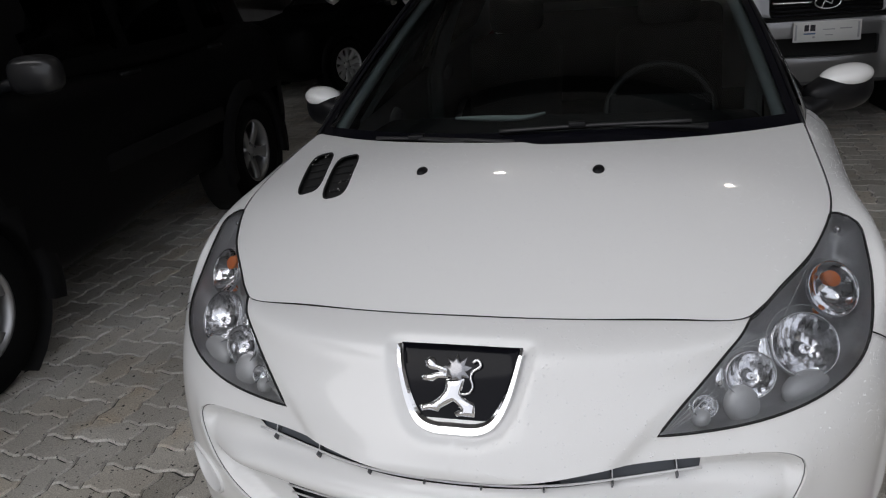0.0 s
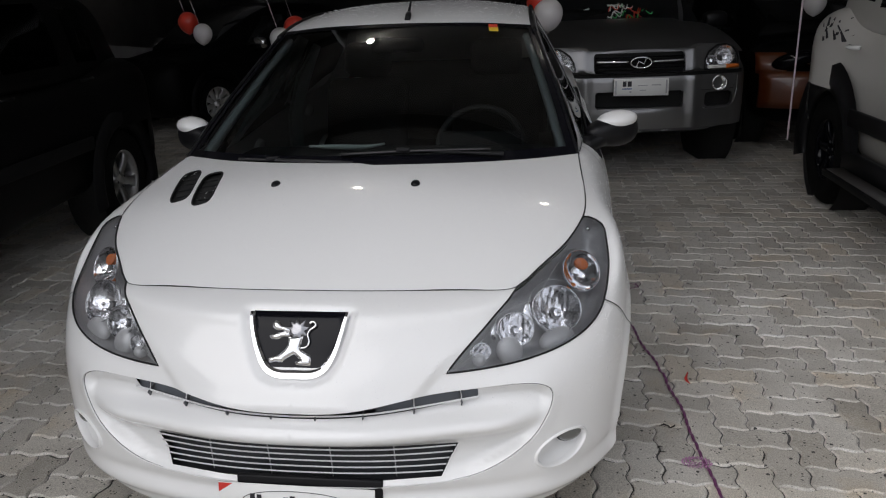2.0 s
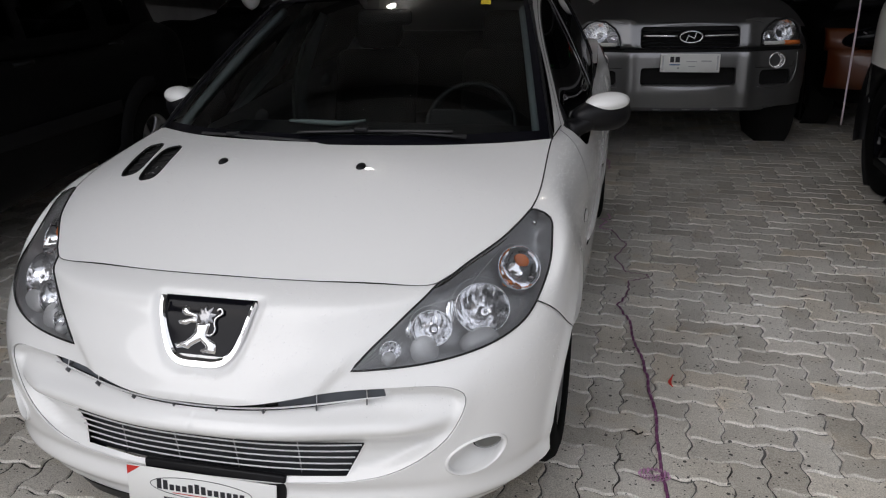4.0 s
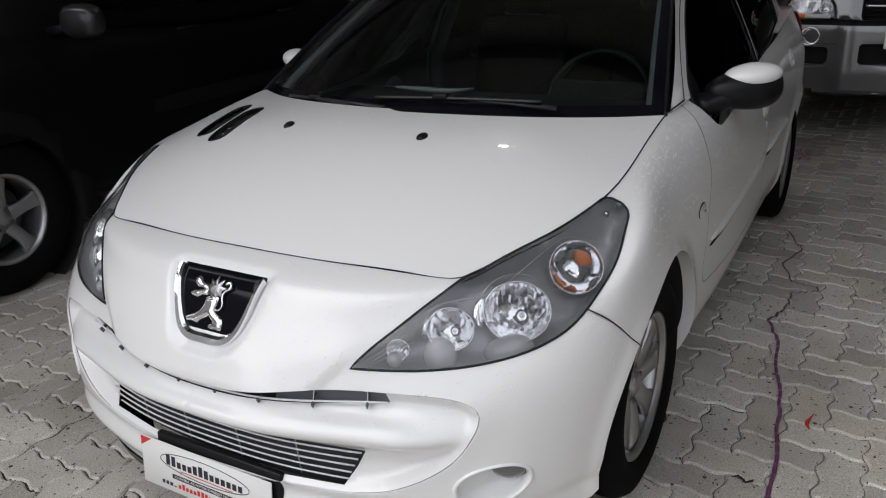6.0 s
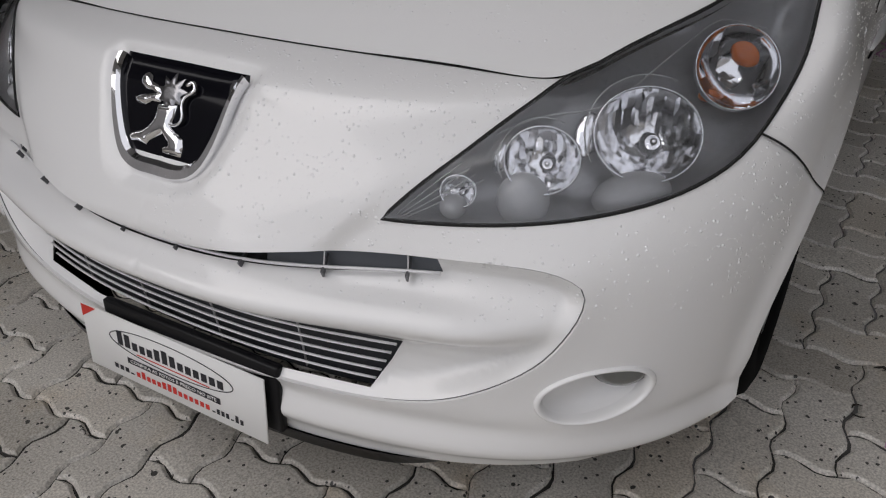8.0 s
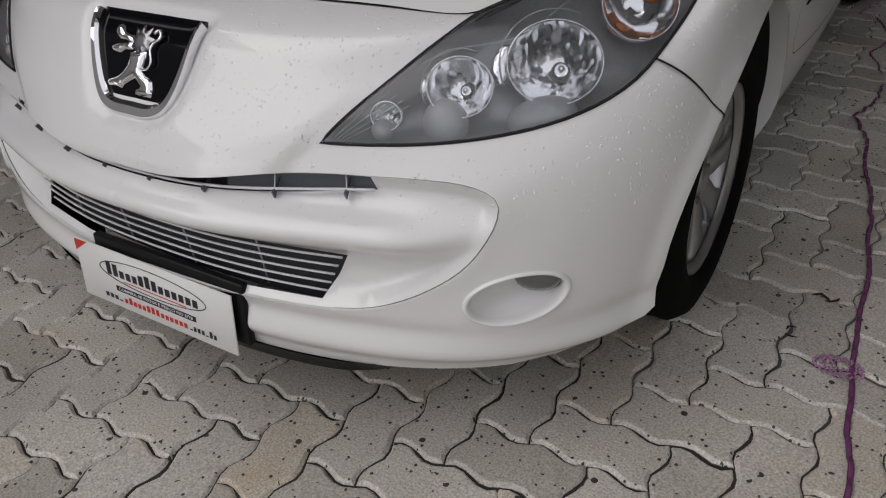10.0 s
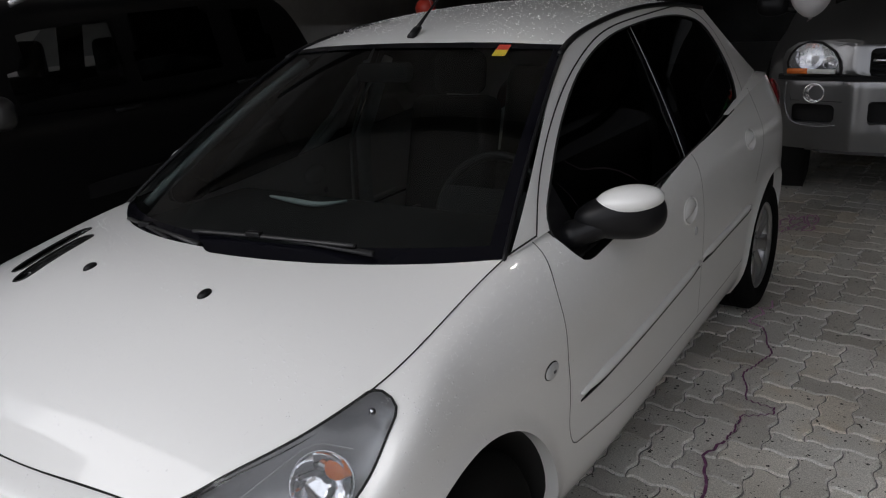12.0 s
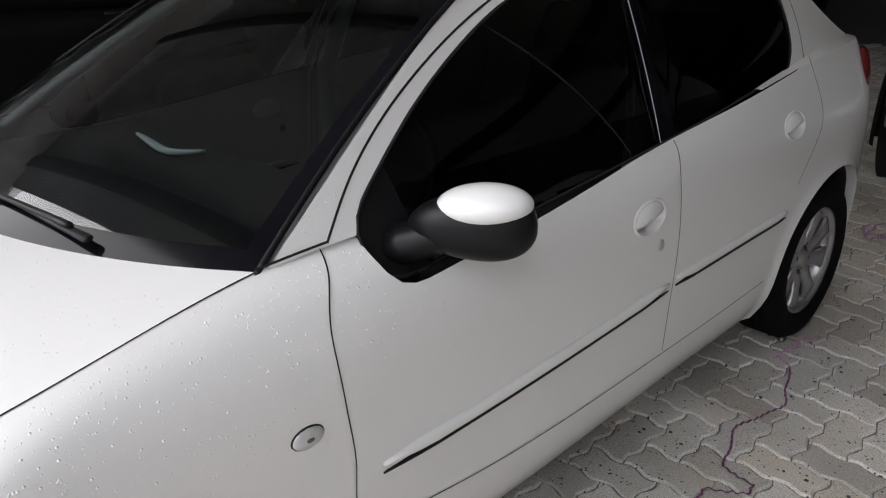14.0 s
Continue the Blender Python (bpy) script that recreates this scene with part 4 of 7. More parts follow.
    trunk = [(797, 662), (830, 660), (827, 676), (824, 687), (836, 693), (848, 699), (851, 710), (850, 721), (818, 721), (814, 715), (826, 709), (812, 698), (802, 703), (790, 710), (786, 716), (770, 714), (757, 717), (751, 708), (762, 704), (774, 700), (786, 691), (795, 680)]
    paw_up = [(798, 652), (782, 648), (770, 648), (760, 643), (757, 633), (766, 627), (775, 630), (778, 637), (790, 640), (800, 644)]
    paw_low = [(800, 660), (784, 661), (774, 667), (758, 667), (752, 660), (764, 655), (784, 651), (799, 650)]
    for outline in (mane, trunk, paw_up, paw_low):
        f = np.array([((x - 817) * 0.0011, 0.7240 - (y - 605) * 0.00102) for x, y in outline])
        fs_, ff = cut_sheet(-0.08, 0.06, 0.60, 0.715, 0.004, [f])
        keep = ff[inside(f, fs_[ff].mean(1))]
        raise_ = lambda q: on_nose(q, -0.007 + (0.0035 if outline is mane else 0.0055) * np.clip(edge_distance(f, q) / 0.005, 0, 1) ** 0.7 + (0.0010 * np.sin(q[:, 0] * 900) * np.sin(q[:, 1] * 800) if outline is mane else 0))
        sheet_part("badge_figure", fs_, keep, raise_, DARKCHROME if outline is mane else CHROME, badge, "plain chrome figure")
    tail = smooth_line([((x - 817) * 0.0011, 0.7240 - (y - 605) * 0.00102) for x, y in ((826, 684), (840, 682), (846, 672), (842, 658), (848, 645), (858, 637), (853, 630), (844, 634))], 30)
    part("badge_tail", tube(on_nose(tail, -0.002), [0.0022 + 0.0016 * (i / 29) ** 2 for i in range(30)], 6), CHROME, badge)
    # fog lamps: a rounded lip round a sunken white bowl, the lens in its upper outer end
    centre = FOG.mean(0)
    rows = []
    for k, d in ((1.0, 0.0), (0.985, 0.0035), (0.955, 0.0055), (0.915, 0.0055), (0.885, 0.003), (0.865, -0.003), (0.84, -0.012), (0.76, -0.021), (0.60, -0.030), (0.40, -0.036), (0.20, -0.039), (0.04, -0.040)):
        q = centre + (FOG - centre) * k
        slant = 1 + 0.40 * np.clip((q[:, 0] - centre[0]) / 0.07, -1, 1) if d < -0.01 else np.ones(len(q))
        rows.append(skin_bumper(q) + normals(shell, q) * (d * slant)[:, None])
    n = len(FOG)
    ring_faces = lambda a, b: [(r * n + i, r * n + (i + 1) % n, (r + 1) * n + (i + 1) % n, (r + 1) * n + i) for r in range(a, b) for i in range(n)]
    pts = np.concatenate(rows)
    ob = data_part("fog_lamp_lip", pts[: 7 * n], ring_faces(0, 6), WHITE, car, "rounded white lip round the fog lamp")
    mirrored(ob)
    bowl = pts[6 * n:]
    m = len(rows) - 6
    ob = data_part("fog_lamp_bowl", bowl, ring_faces(0, m - 1) + [tuple((m - 1) * n + i for i in range(n))], WHITE, car, "sunken white fog lamp bowl")
    mirrored(ob)
    for s in (1, -1):
        q = np.array([(0.693, 0.184)])
        p = skin_bumper(q)[0] + normals(shell, q)[0] * -0.020
        bm = bmesh.new()
        bmesh.ops.create_uvsphere(bm, u_segments=24, v_segments=12, radius=1)
        bm.transform(pose(p[0] * s, p[1], p[2], 0, 0, 30 * s) @ Matrix.Diagonal((0.036, 0.018, 0.026, 1)))
        part("fog_lamp", bm, FOGGREY, car, "grey fog lamp sunk in the bumper")
        rim = bmesh.new()
        bmesh.ops.create_uvsphere(rim, u_segments=24, v_segments=12, radius=1)
        rim.transform(pose((p[0] - 0.001) * s, p[1] + 0.004, p[2] - 0.001, 0, 0, 30 * s) @ Matrix.Diagonal((0.039, 0.016, 0.029, 1)))
        part("fog_lamp_seal", rim, GAP, car)
    # dealer's plate with a black bracket
    m = pose(0.0, 0.048, 0.246, -4, 1.2, 1.5)
    part("plate_bracket", moved(box(-0.16, 0.206, 0.0, 0.016, -0.045, 0.080, 0.004), m), BLACKPLASTIC, car, "black plate bracket")


def skin_smooth(uv, d):
    return shell(uv) + normals(shell, uv) * d


def build_lamp(car, s):
    """One headlamp: dark bowl, reflectors, amber lamp and clear lens."""
    flip = Matrix.Diagonal((s, 1, 1, 1))
    lamp = new("headlamp")
    lamp.parent = car
    tagged(lamp, "clear-lensed headlamp with three chrome reflectors and an amber lamp")
    inner = lambda d: (lambda q: (shell(q) + normals(shell, q) * d) * np.array([s, 1, 1]))
    vs, fs = cut_sheet(0.34, 1.0, 0.38, 0.66, 0.02, [LAMP])
    keep = fs[inside(LAMP, vs[fs].mean(1))]
    fl = s < 0
    dome = lambda q: inner(0.0)(q) + normals(shell, q) * np.array([s, 1, 1]) * (0.003 + 0.010 * step01(edge_distance(LAMP, q), 0, 0.06))[:, None]
    sheet_part("lens", vs, keep, dome, LENS, lamp, "clear rain-wet lens", flip=fl)
    deep = lambda q: inner(0.0)(q) + np.array([-0.30 * s, 0.66, -0.52]) * (0.006 + 0.090 * step01(edge_distance(LAMP, q), 0.0, 0.022) * (1 - 0.7 * step01(q[:, 1], 0.605, 0.65)))[:, None]
    sheet_part("bowl", vs, keep, deep, BOWL, lamp, "dark grey bowl", flip=fl)
    ring = inner(0.001)(LAMP)
    part("gasket", tube(ring, 0.0026, 6, True), GAP, lamp)
    # each reflector: centre on the lens, radius, dish depth, distance behind the lens, the skirt under it (x, z, half width, half height in radii)
    def ball(m, sx, sy, sz):
        b = bmesh.new()
        bmesh.ops.create_uvsphere(b, u_segments=24, v_segments=14, radius=1)
        b.transform(m @ Matrix.Diagonal((sx, sy, sz, 1)))
        return b
    for (u, v), r, d, back, skirt in (((0.631, 0.511), 0.066, 0.038, 0.026, (-0.28, -1.14, 0.78, 0.44)), ((0.531, 0.481), 0.046, 0.030, 0.021, (-0.46, -1.12, 0.74, 0.78)),
                                      ((0.460, 0.446), 0.022, 0.016, 0.012, (-0.30, -0.95, 0.80, 0.72)), ((0.732, 0.591), 0.055, 0.030, 0.023, None)):
        uv = np.array([(u, v)])
        n = Vector(normals(shell, uv)[0])
        axis = (n * 0.62 + Vector((0.22, -0.95, 0.05)) * 0.38).normalized()
        into = -axis
        right = into.cross(Vector((0, 0, 1))).normalized()
        up = right.cross(into)
        place = Vector(shell(uv)[0]) + Vector((-0.32, 0.80, -0.50)) * back
        m = flip @ Matrix(((right.x, into.x, up.x, place.x), (right.y, into.y, up.y, place.y), (right.z, into.z, up.z, place.z), (0, 0, 0, 1)))
        tall = 0.90 if skirt else 1.0
        prof = [(r * k, d - d * k * k) for k in (0.0, 0.15, 0.3, 0.45, 0.6, 0.75, 0.88, 1.0)] + [(r * 1.03, -0.004), (r * 1.06, 0.006)]
        bm = lathe(prof, 40, "y")
        bm.transform(m @ Matrix.Diagonal((1, 1, tall, 1)))
        if s < 0:
            bmesh.ops.reverse_faces(bm, faces=bm.faces[:])
        dish = part("reflector", bm, FACETED if skirt else INDICATORCHROME, lamp, "faceted chrome reflector")
        rim = tube([m @ Vector((r * 1.03 * math.cos(a), -0.003, r * 1.03 * tall * math.sin(a))) for a in np.linspace(0, 2 * math.pi, 40, endpoint=False)], 0.0016, 6, True)
        part("reflector_rim", rim, CHROME, dish, "thin bright rim")
        if skirt and r > 0.03:
            arc = [m @ Vector((r * 1.20 * math.cos(a), -0.002, r * 1.16 * math.sin(a))) for a in np.linspace(0.35 * math.pi, 1.15 * math.pi, 20)]
            part("bezel_arc", tube(arc, 0.0011, 5), SATIN, lamp, "thin satin arc round the reflector")
        if skirt:
            part("bulb", ball(m @ pose(r * 0.15, d * 0.6, -r * 0.1), r * 0.15, r * 0.25, r * 0.15), CHROME, dish)
            part("bulb_socket", ball(m @ pose(r * 0.15, d * 0.85, -r * 0.1), r * 0.22, r * 0.10, r * 0.22), LAMPBLACK, dish)
            x, z, hw, hh = skirt
            part("reflector_skirt", ball(m @ pose(r * x, 0.006, r * z, 0, -12), r * hw, 0.018, r * hh), SKIRT, lamp, "satin grey skirt under the reflector")
            part("side_reflector", ball(m @ pose(-r * 1.12, 0.012, r * 0.02, 0, 14), r * 0.26, 0.006, r * 0.46), FACETED, lamp, "small chrome crescent beside the reflector")
        else:
            part("bulb", ball(m @ pose(r * 0.40, 0.019, r * 0.46), r * 0.40, 0.007, r * 0.40), AMBER, dish, "amber indicator bulb")
            part("amber_window", ball(m @ pose(-r * 0.62, 0.014, -r * 0.62), r * 0.26, 0.006, r * 0.16), AMBER, dish, "small amber window")
    rim_line = smooth_line([(0.44, 0.47), (0.50, 0.545), (0.545, 0.555), (0.60, 0.600), (0.68, 0.632), (0.76, 0.634), (0.83, 0.612)], 40)
    part("bezel_edge", tube(inner(-0.022)(rim_line), 0.0012, 6), SATIN, lamp, "thin satin bezel edge")
    tip_line = smooth_line([(0.392, 0.412), (0.425, 0.446), (0.452, 0.478)], 10)
    for k in range(4):
        part("bezel_rib", tube(inner(-0.012 - 0.002 * k)(tip_line + np.array([0.010 * k, -0.006 * k]) * np.linspace(0.3, 1, 10)[:, None]), 0.0010, 5), SATIN, lamp, "thin rib in the lamp's tip")
    marker = bmesh.new()
    bmesh.ops.create_uvsphere(marker, u_segments=12, v_segments=8, radius=0.008)
    marker.transform(Matrix.Translation(inner(-0.014)(np.array([(0.925, 0.630)]))[0]))
    part("marker_lamp", marker, CHROME, lamp)


def build_side(car):
    # front and rear arch linings
    for arc, cy in ((ARCH_F, 0.775), (ARCH_R, 3.226)):
        uv = side_uv(arc[(arc[:, 1] > 0.265) | (arc[:, 1] > 0.20) & (arc[:, 0] > cy)])
        rim = skin(uv)
        n = len(rim)
        inner = rim.copy()
        inner[:, 0] -= 0.035
        ob = data_part("arch_lip", np.concatenate([rim, inner]), [(i, i + 1, n + i + 1, n + i) for i in range(n - 1)], WHITE, car)
        mirrored(ob)
        far = inner.copy()
        far[:, 0] = 0.46
        ob = data_part("arch_liner", np.concatenate([inner, far]), [(i, i + 1, n + i + 1, n + i) for i in range(n - 1)], DARKVOID, car, "black arch liner")
        mirrored(ob)
    part("underbody", box(-0.60, 0.60, 0.25, 3.60, 0.19, 0.235, 0.01), DARKVOID, car)
    for s in (1, -1):
        part("bulkhead", box(0.44 * s - 0.01, 0.44 * s + 0.01, 0.3, 3.6, 0.2, 0.62), DARKVOID, car)
    part("firewall", box(-0.66, 0.66, 0.98, 1.0, 0.22, 0.86), DARKVOID, car)
    # rubbing strips
    for u0, u1, v0, v1 in ((1.715, 2.640, 0.315, 0.346), (2.675, 3.31, 0.350, 0.355)):
        us = np.linspace(u0, u1, 24)
        v = np.linspace(v0, v1, 24)
        # the lower tube draws the black edge together with its shadow
        for k, (dv, mat, label, rad) in enumerate(((0.0, WHITE, "white rubbing strip", 0.013), (-0.0170, BLACKPLASTIC, "dark lower edge of the strip and the shade under it", 0.0060))):
            line = np.stack([us, v + dv], -1)
            p = skin(line) + normals(shell, line) * 0.002
            ob = part("rubbing_strip", tube(p, [rad * min(1, 0.35 + 6 * min(i, 23 - i) / 23) for i in range(24)], 8), mat, car, label)
            mirrored(ob)
    # repeater, handles, locks
    def dot(name, yz, size, mat, label, lift=0.0):
        uv = side_uv([yz])
        p, n = skin(uv)[0] + normals(shell, uv)[0] * lift, normals(shell, uv)[0]
        bm = bmesh.new()
        bmesh.ops.create_uvsphere(bm, u_segments=20, v_segments=12, radius=1)
        bm.transform(Matrix.Translation(p) @ Vector(n).to_track_quat("X", "Z").to_matrix().to_4x4() @ Matrix.Diagonal((*size, 1)))
        ob = part(name, bm, mat, car, label)
        mirrored(ob)
        return ob
    dot("repeater_seal", (1.118, 0.672), (0.006, 0.0316, 0.0216), GAP, "")
    dot("side_repeater", (1.118, 0.672), (0.010, 0.030, 0.020), SATIN, "clear oval side repeater")
    dot("repeater_bulb", (1.118, 0.672), (0.0118, 0.013, 0.008), LAMPBLACK, "")
    dot("door_lock", (2.128, 0.700), (0.006, 0.012, 0.015), LAMPGREY, "grey door lock")
    for y, z in HANDLES:
        uv = side_uv([(y, z)])
        p, n = skin(uv)[0], normals(shell, uv)[0]
        m = Matrix.Translation(p) @ Vector(n).to_track_quat("X", "Z").to_matrix().to_4x4()
        # round handle pocket with a flap across its upper part
        ring = lathe([(0.0525, -0.001), (0.0505, 0.003), (0.0475, 0.003), (0.0445, -0.002), (0.041, -0.012), (0.033, -0.021), (0.0, -0.026)], 40)
        m = m @ Matrix.Diagonal((1, 1.36, 0.84, 1))
        ob = part("handle_pocket", moved(ring, m), WHITE, car, "round white handle pocket")
        mirrored(ob)
        flap = bmesh.new()
        bmesh.ops.create_uvsphere(flap, u_segments=24, v_segments=14, radius=1)
        for v in flap.verts:
            if v.co.z < -0.10 + 0.30 * v.co.y:
                v.co.z = -0.10 + 0.30 * v.co.y
        flap.transform(m @ pose(-0.003, -0.001, 0.001) @ Matrix.Diagonal((0.013, 0.045, 0.045, 1)))
        ob = part("door_handle", flap, WHITE, car, "white flap handle")
        mirrored(ob)
    # mirrors
    bm = bmesh.new()
    bmesh.ops.create_uvsphere(bm, u_segments=32, v_segments=20, radius=1)
    for v in bm.verts:
        v.co = Vector([math.copysign(abs(c) ** 0.90, c) for c in v.co])
        if v.co.y > 0.35:
            v.co.y = 0.35
        v.co.z *= 1.0 + 0.25 * v.co.x
    shape = pose(0.838, 1.468, 0.940, 0, -4, 30) @ Matrix.Diagonal((0.114, 0.056, 0.060, 1))
    shell_bm = bm.copy()
    shell_bm.transform(shape)
    ob = part("mirror_housing", shell_bm, BLACKPLASTIC, car, "black door mirror housing")
    mirrored(ob)
    cap = bmesh.new()
    bmesh.ops.create_uvsphere(cap, u_segments=36, v_segments=24, radius=1)
    cap.transform(shape @ pose(0.22, -0.06, 0.62, 0, -3, 0) @ Matrix.Diagonal((0.74, 1.00, 0.60, 1)))
    ob = part("mirror_cap", cap, WHITE, car, "white mirror cap")
    mirrored(ob)
    bm.free()
    stalk = tube([(0.722, 1.392, 0.893), (0.745, 1.402, 0.899), (0.770, 1.420, 0.909), (0.80, 1.440, 0.924), (0.83, 1.458, 0.936)], [0.046, 0.043, 0.041, 0.044, 0.048], 16, flat=0.85)
    ob = part("mirror_arm", stalk, BLACKPLASTIC, car)
    mirrored(ob)
    glass = lathe([(0, 0.0), (1.0, 0.0), (1.0, -0.05)], 24, "y")
    glass.transform(pose(0.848, 1.490, 0.942, 0, -4, 30) @ Matrix.Diagonal((0.084, 0.02, 0.046, 1)))
    ob = part("mirror_glass", glass, CHROME, car, "mirror glass")
    mirrored(ob)
    # aerial
    part("aerial_base", tube([(0.03, 1.745, 1.358), (0.03, 1.78, 1.378), (0.03, 1.80, 1.386)], [0.012, 0.013, 0.008], 10), BLACKPLASTIC, car)
    part("aerial", tube([(0.03, 1.77, 1.374), (0.03, 1.86, 1.432), (0.03, 2.02, 1.53)], [0.007, 0.004, 0.0025], 8), BLACKPLASTIC, car, "black roof aerial")
    # wipers: an arm from the cowl, a joint, and a blade with its rubber
    for foot, joint, left, right in (((0.46, 0.966, 0.952), (0.14, 0.912, 0.976), (-0.06, 0.890, 0.968), (0.42, 0.952, 0.970)), ((-0.02, 0.868, 0.944), (-0.30, 0.918, 0.950), (-0.43, 0.952, 0.944), (-0.14, 0.868, 0.944))):
        arm = part("wiper_arm", tube([foot, tuple(0.5 * (a + b) for a, b in zip(foot, joint)), joint], [0.011, 0.007, 0.005], 8, flat=0.6), WIPERGREY, car, "grey wiper arm")
        part("wiper_joint", moved(box(-0.022, 0.022, -0.009, 0.009, -0.006, 0.008, 0.003), Matrix.Translation(joint) @ pose(0, 0, 0, 0, 0, 7)), BLACKPLASTIC, arm)
        line = smooth_line([left, tuple(j - d for j, d in zip(joint, (0.0, 0.0, 0.004))), right], 16)
        blade = part("wiper_blade", tube(line, 0.0065, 6, flat=0.7), WIPERGREY, car, "grey wiper blade")
        part("wiper_rubber", tube(line + np.array([0, 0.007, -0.004]), 0.0035, 6, flat=1.6), RUBBER, blade)


def build_cabin(car):
    dark = CABIN
    part("dashboard", box(-0.64, 0.64, 1.08, 1.55, 0.62, 0.885, 0.05, 4), dark, car, "dark dashboard")
    part("cabin_floor", box(-0.66, 0.66, 1.0, 3.5, 0.26, 0.30), dark, car)
    pts = [(0.178 * math.cos(a), 0.178 * math.sin(a), 0) for a in np.linspace(0, 2 * math.pi, 40, endpoint=False)]
    ring = tube(pts, 0.014, 8, True)
    ring.transform(pose(0.325, 1.675, 0.840, 62, 0, 0))
    part("steering_wheel", ring, WHEELGREY, car, "grey-black steering wheel")
    part("steering_hub", moved(box(-0.17, 0.17, -0.05, 0.05, -0.02, 0.02, 0.015), pose(0.325, 1.68, 0.86, 62)), dark, car)
    for x in (0.34, -0.34):
        part("front_seat", box(x - 0.23, x + 0.23, 1.85, 2.35, 0.42, 0.58, 0.06, 4), CABIN, car, "dark cloth front seat")
        part("seat_back", moved(box(-0.22, 0.22, -0.07, 0.07, 0, 0.56, 0.06, 4), pose(x, 2.36, 0.52, -16)), CABIN, car)
        part("head_rest", moved(box(-0.13, 0.13, -0.05, 0.05, 0, 0.18, 0.05, 4), pose(x, 2.53, 1.06, -10)), CABIN, car)
    part("rear_bench", box(-0.6, 0.6, 2.85, 3.25, 0.42, 0.62, 0.06, 3), CABIN, car)
    part("rear_backrest", moved(box(-0.6, 0.6, -0.07, 0.07, 0, 0.55, 0.06, 3), pose(0, 3.25, 0.55, -18)), CABIN, car)
    part("inner_mirror", box(0.0 - 0.11, 0.11, 1.62, 1.65, 1.235, 1.295, 0.02, 3), dark, car, "black inner mirror")
    for s in (1, -1):
        part("pillar_lining", tube([(0.67 * s, 2.21, 0.55), (0.67 * s, 2.24, 0.93), (0.595 * s, 2.30, 1.15), (0.550 * s, 2.32, 1.24)], [0.034, 0.034, 0.028, 0.020], 8), PILLARGREY, car, "grey pillar lining")
        part("seat_belt", tube([(0.685 * s, 2.15, 0.62), (0.682 * s, 2.175, 0.92), (0.640 * s, 2.24, 1.10), (0.575 * s, 2.27, 1.20)], 0.008, 6), PAPER, car, "pale seat belt")
    for s in (1, -1):
        b = np.linspace(0.02, 0.96, 16)
        line = screen(np.stack([np.full(16, 0.945 * s), b], -1)) + np.array([0, 0.040, -0.030])
        part("pillar_lining", tube(line, 0.019, 8), PILLARGREY, car, "grey windscreen pillar lining")
    part("dash_trim", tube(smooth_line([(-0.33, 1.392, 0.905), (-0.17, 1.371, 0.905), (-0.085, 1.374, 0.905), (-0.03, 1.434, 0.905)], 20), [0.004 + 0.006 * math.sin(math.pi * (i + 0.5) / 20) for i in range(20)], 8), PAPER, car, "pale curved trim on the dashboard")
    part("screen_sticker", data_box_on_screen(0.67, 0.95, 0.066, 0.04), YELLOW, car, "yellow lower half of a windscreen sticker")
    part("screen_sticker", data_box_on_screen(0.67, 0.985, 0.066, 0.034), SCRAPRED, car, "red upper half of a windscreen sticker")


def data_box_on_screen(a, b, da, db):
    bm = bmesh.new()
    q = screen(np.array([(a, b - db), (a + da, b - db), (a + da, b), (a, b)])) + np.array([0, -0.004, 0.005])
    bm.faces.new([bm.verts.new(p) for p in q])
    return bm


car_root = build_hatchback()
# the far flank sits slightly inboard
for ob in car_root.children_recursive:
    if ob.type == "MESH" and ob.parent.name != "wheel" and not ob.parent.name.startswith("wheel."):
        n = len(ob.data.vertices)
        co = np.empty(3 * n)
        ob.data.vertices.foreach_get("co", co)
        co = co.reshape(-1, 3)
        off = 0.036 * step01(co[:, 1], 0.8, 1.7)
        co[:, 0] += np.where(co[:, 0] < 0, off * np.abs(co[:, 0]) / 0.7, 0)
        ob.data.vertices.foreach_set("co", co.ravel())
        ob.data.update()

# ---- dealer's show plate on the front bumper ----
PLATEWHITE = material("plate_white", (0.74, 0.74, 0.72), 0.5)
INK = material("black_ink", (0.015, 0.015, 0.02), 0.6)
REDINK = material("red_ink", (0.55, 0.03, 0.02), 0.6)
BLUEINK = material("blue_ink", (0.05, 0.13, 0.28), 0.6)


def lettering(name, body, size, m, mat, parent, width=None):
    """Flat letters of the built-in font, as a mesh, centred on the pose m."""
    c = bpy.data.curves.new(name, "FONT")
    c.body, c.size, c.align_x, c.align_y, c.resolution_u = body, size, "CENTER", "CENTER", 2
    c.extrude = 0.0003
    tmp = bpy.data.objects.new(name, c)
    me = bpy.data.meshes.new_from_object(tmp)
    bpy.data.objects.remove(tmp)
    if width:
        xs = [v.co.x for v in me.vertices]
        me.transform(Matrix.Diagonal((width / (max(xs) - min(xs)), 1, 1, 1)))
    me.transform(m)
    return mesh_object(name, me, mat, parent, smooth=False)


def bars(name, rows, m, mat, parent):
    """Plain bars (x0, x1, z0, z1) on the face of a plate that looks towards -y."""
    for x0, x1, z0, z1 in rows:
        bm = bmesh.new()
        bm.faces.new([bm.verts.new((x, -0.0046, z)) for x, z in ((x0, z0), (x1, z0), (x1, z1), (x0, z1))])
        bm.transform(m)
        part(name, bm, mat, parent, smooth=False)


def oval(a, b, r, cx=0.0, cz=0.0, n=40):
    return tube([(cx + a * math.cos(t), -0.0046, cz + b * math.sin(t)) for t in np.linspace(0, 2 * math.pi, n, endpoint=False)], r, 4, True)


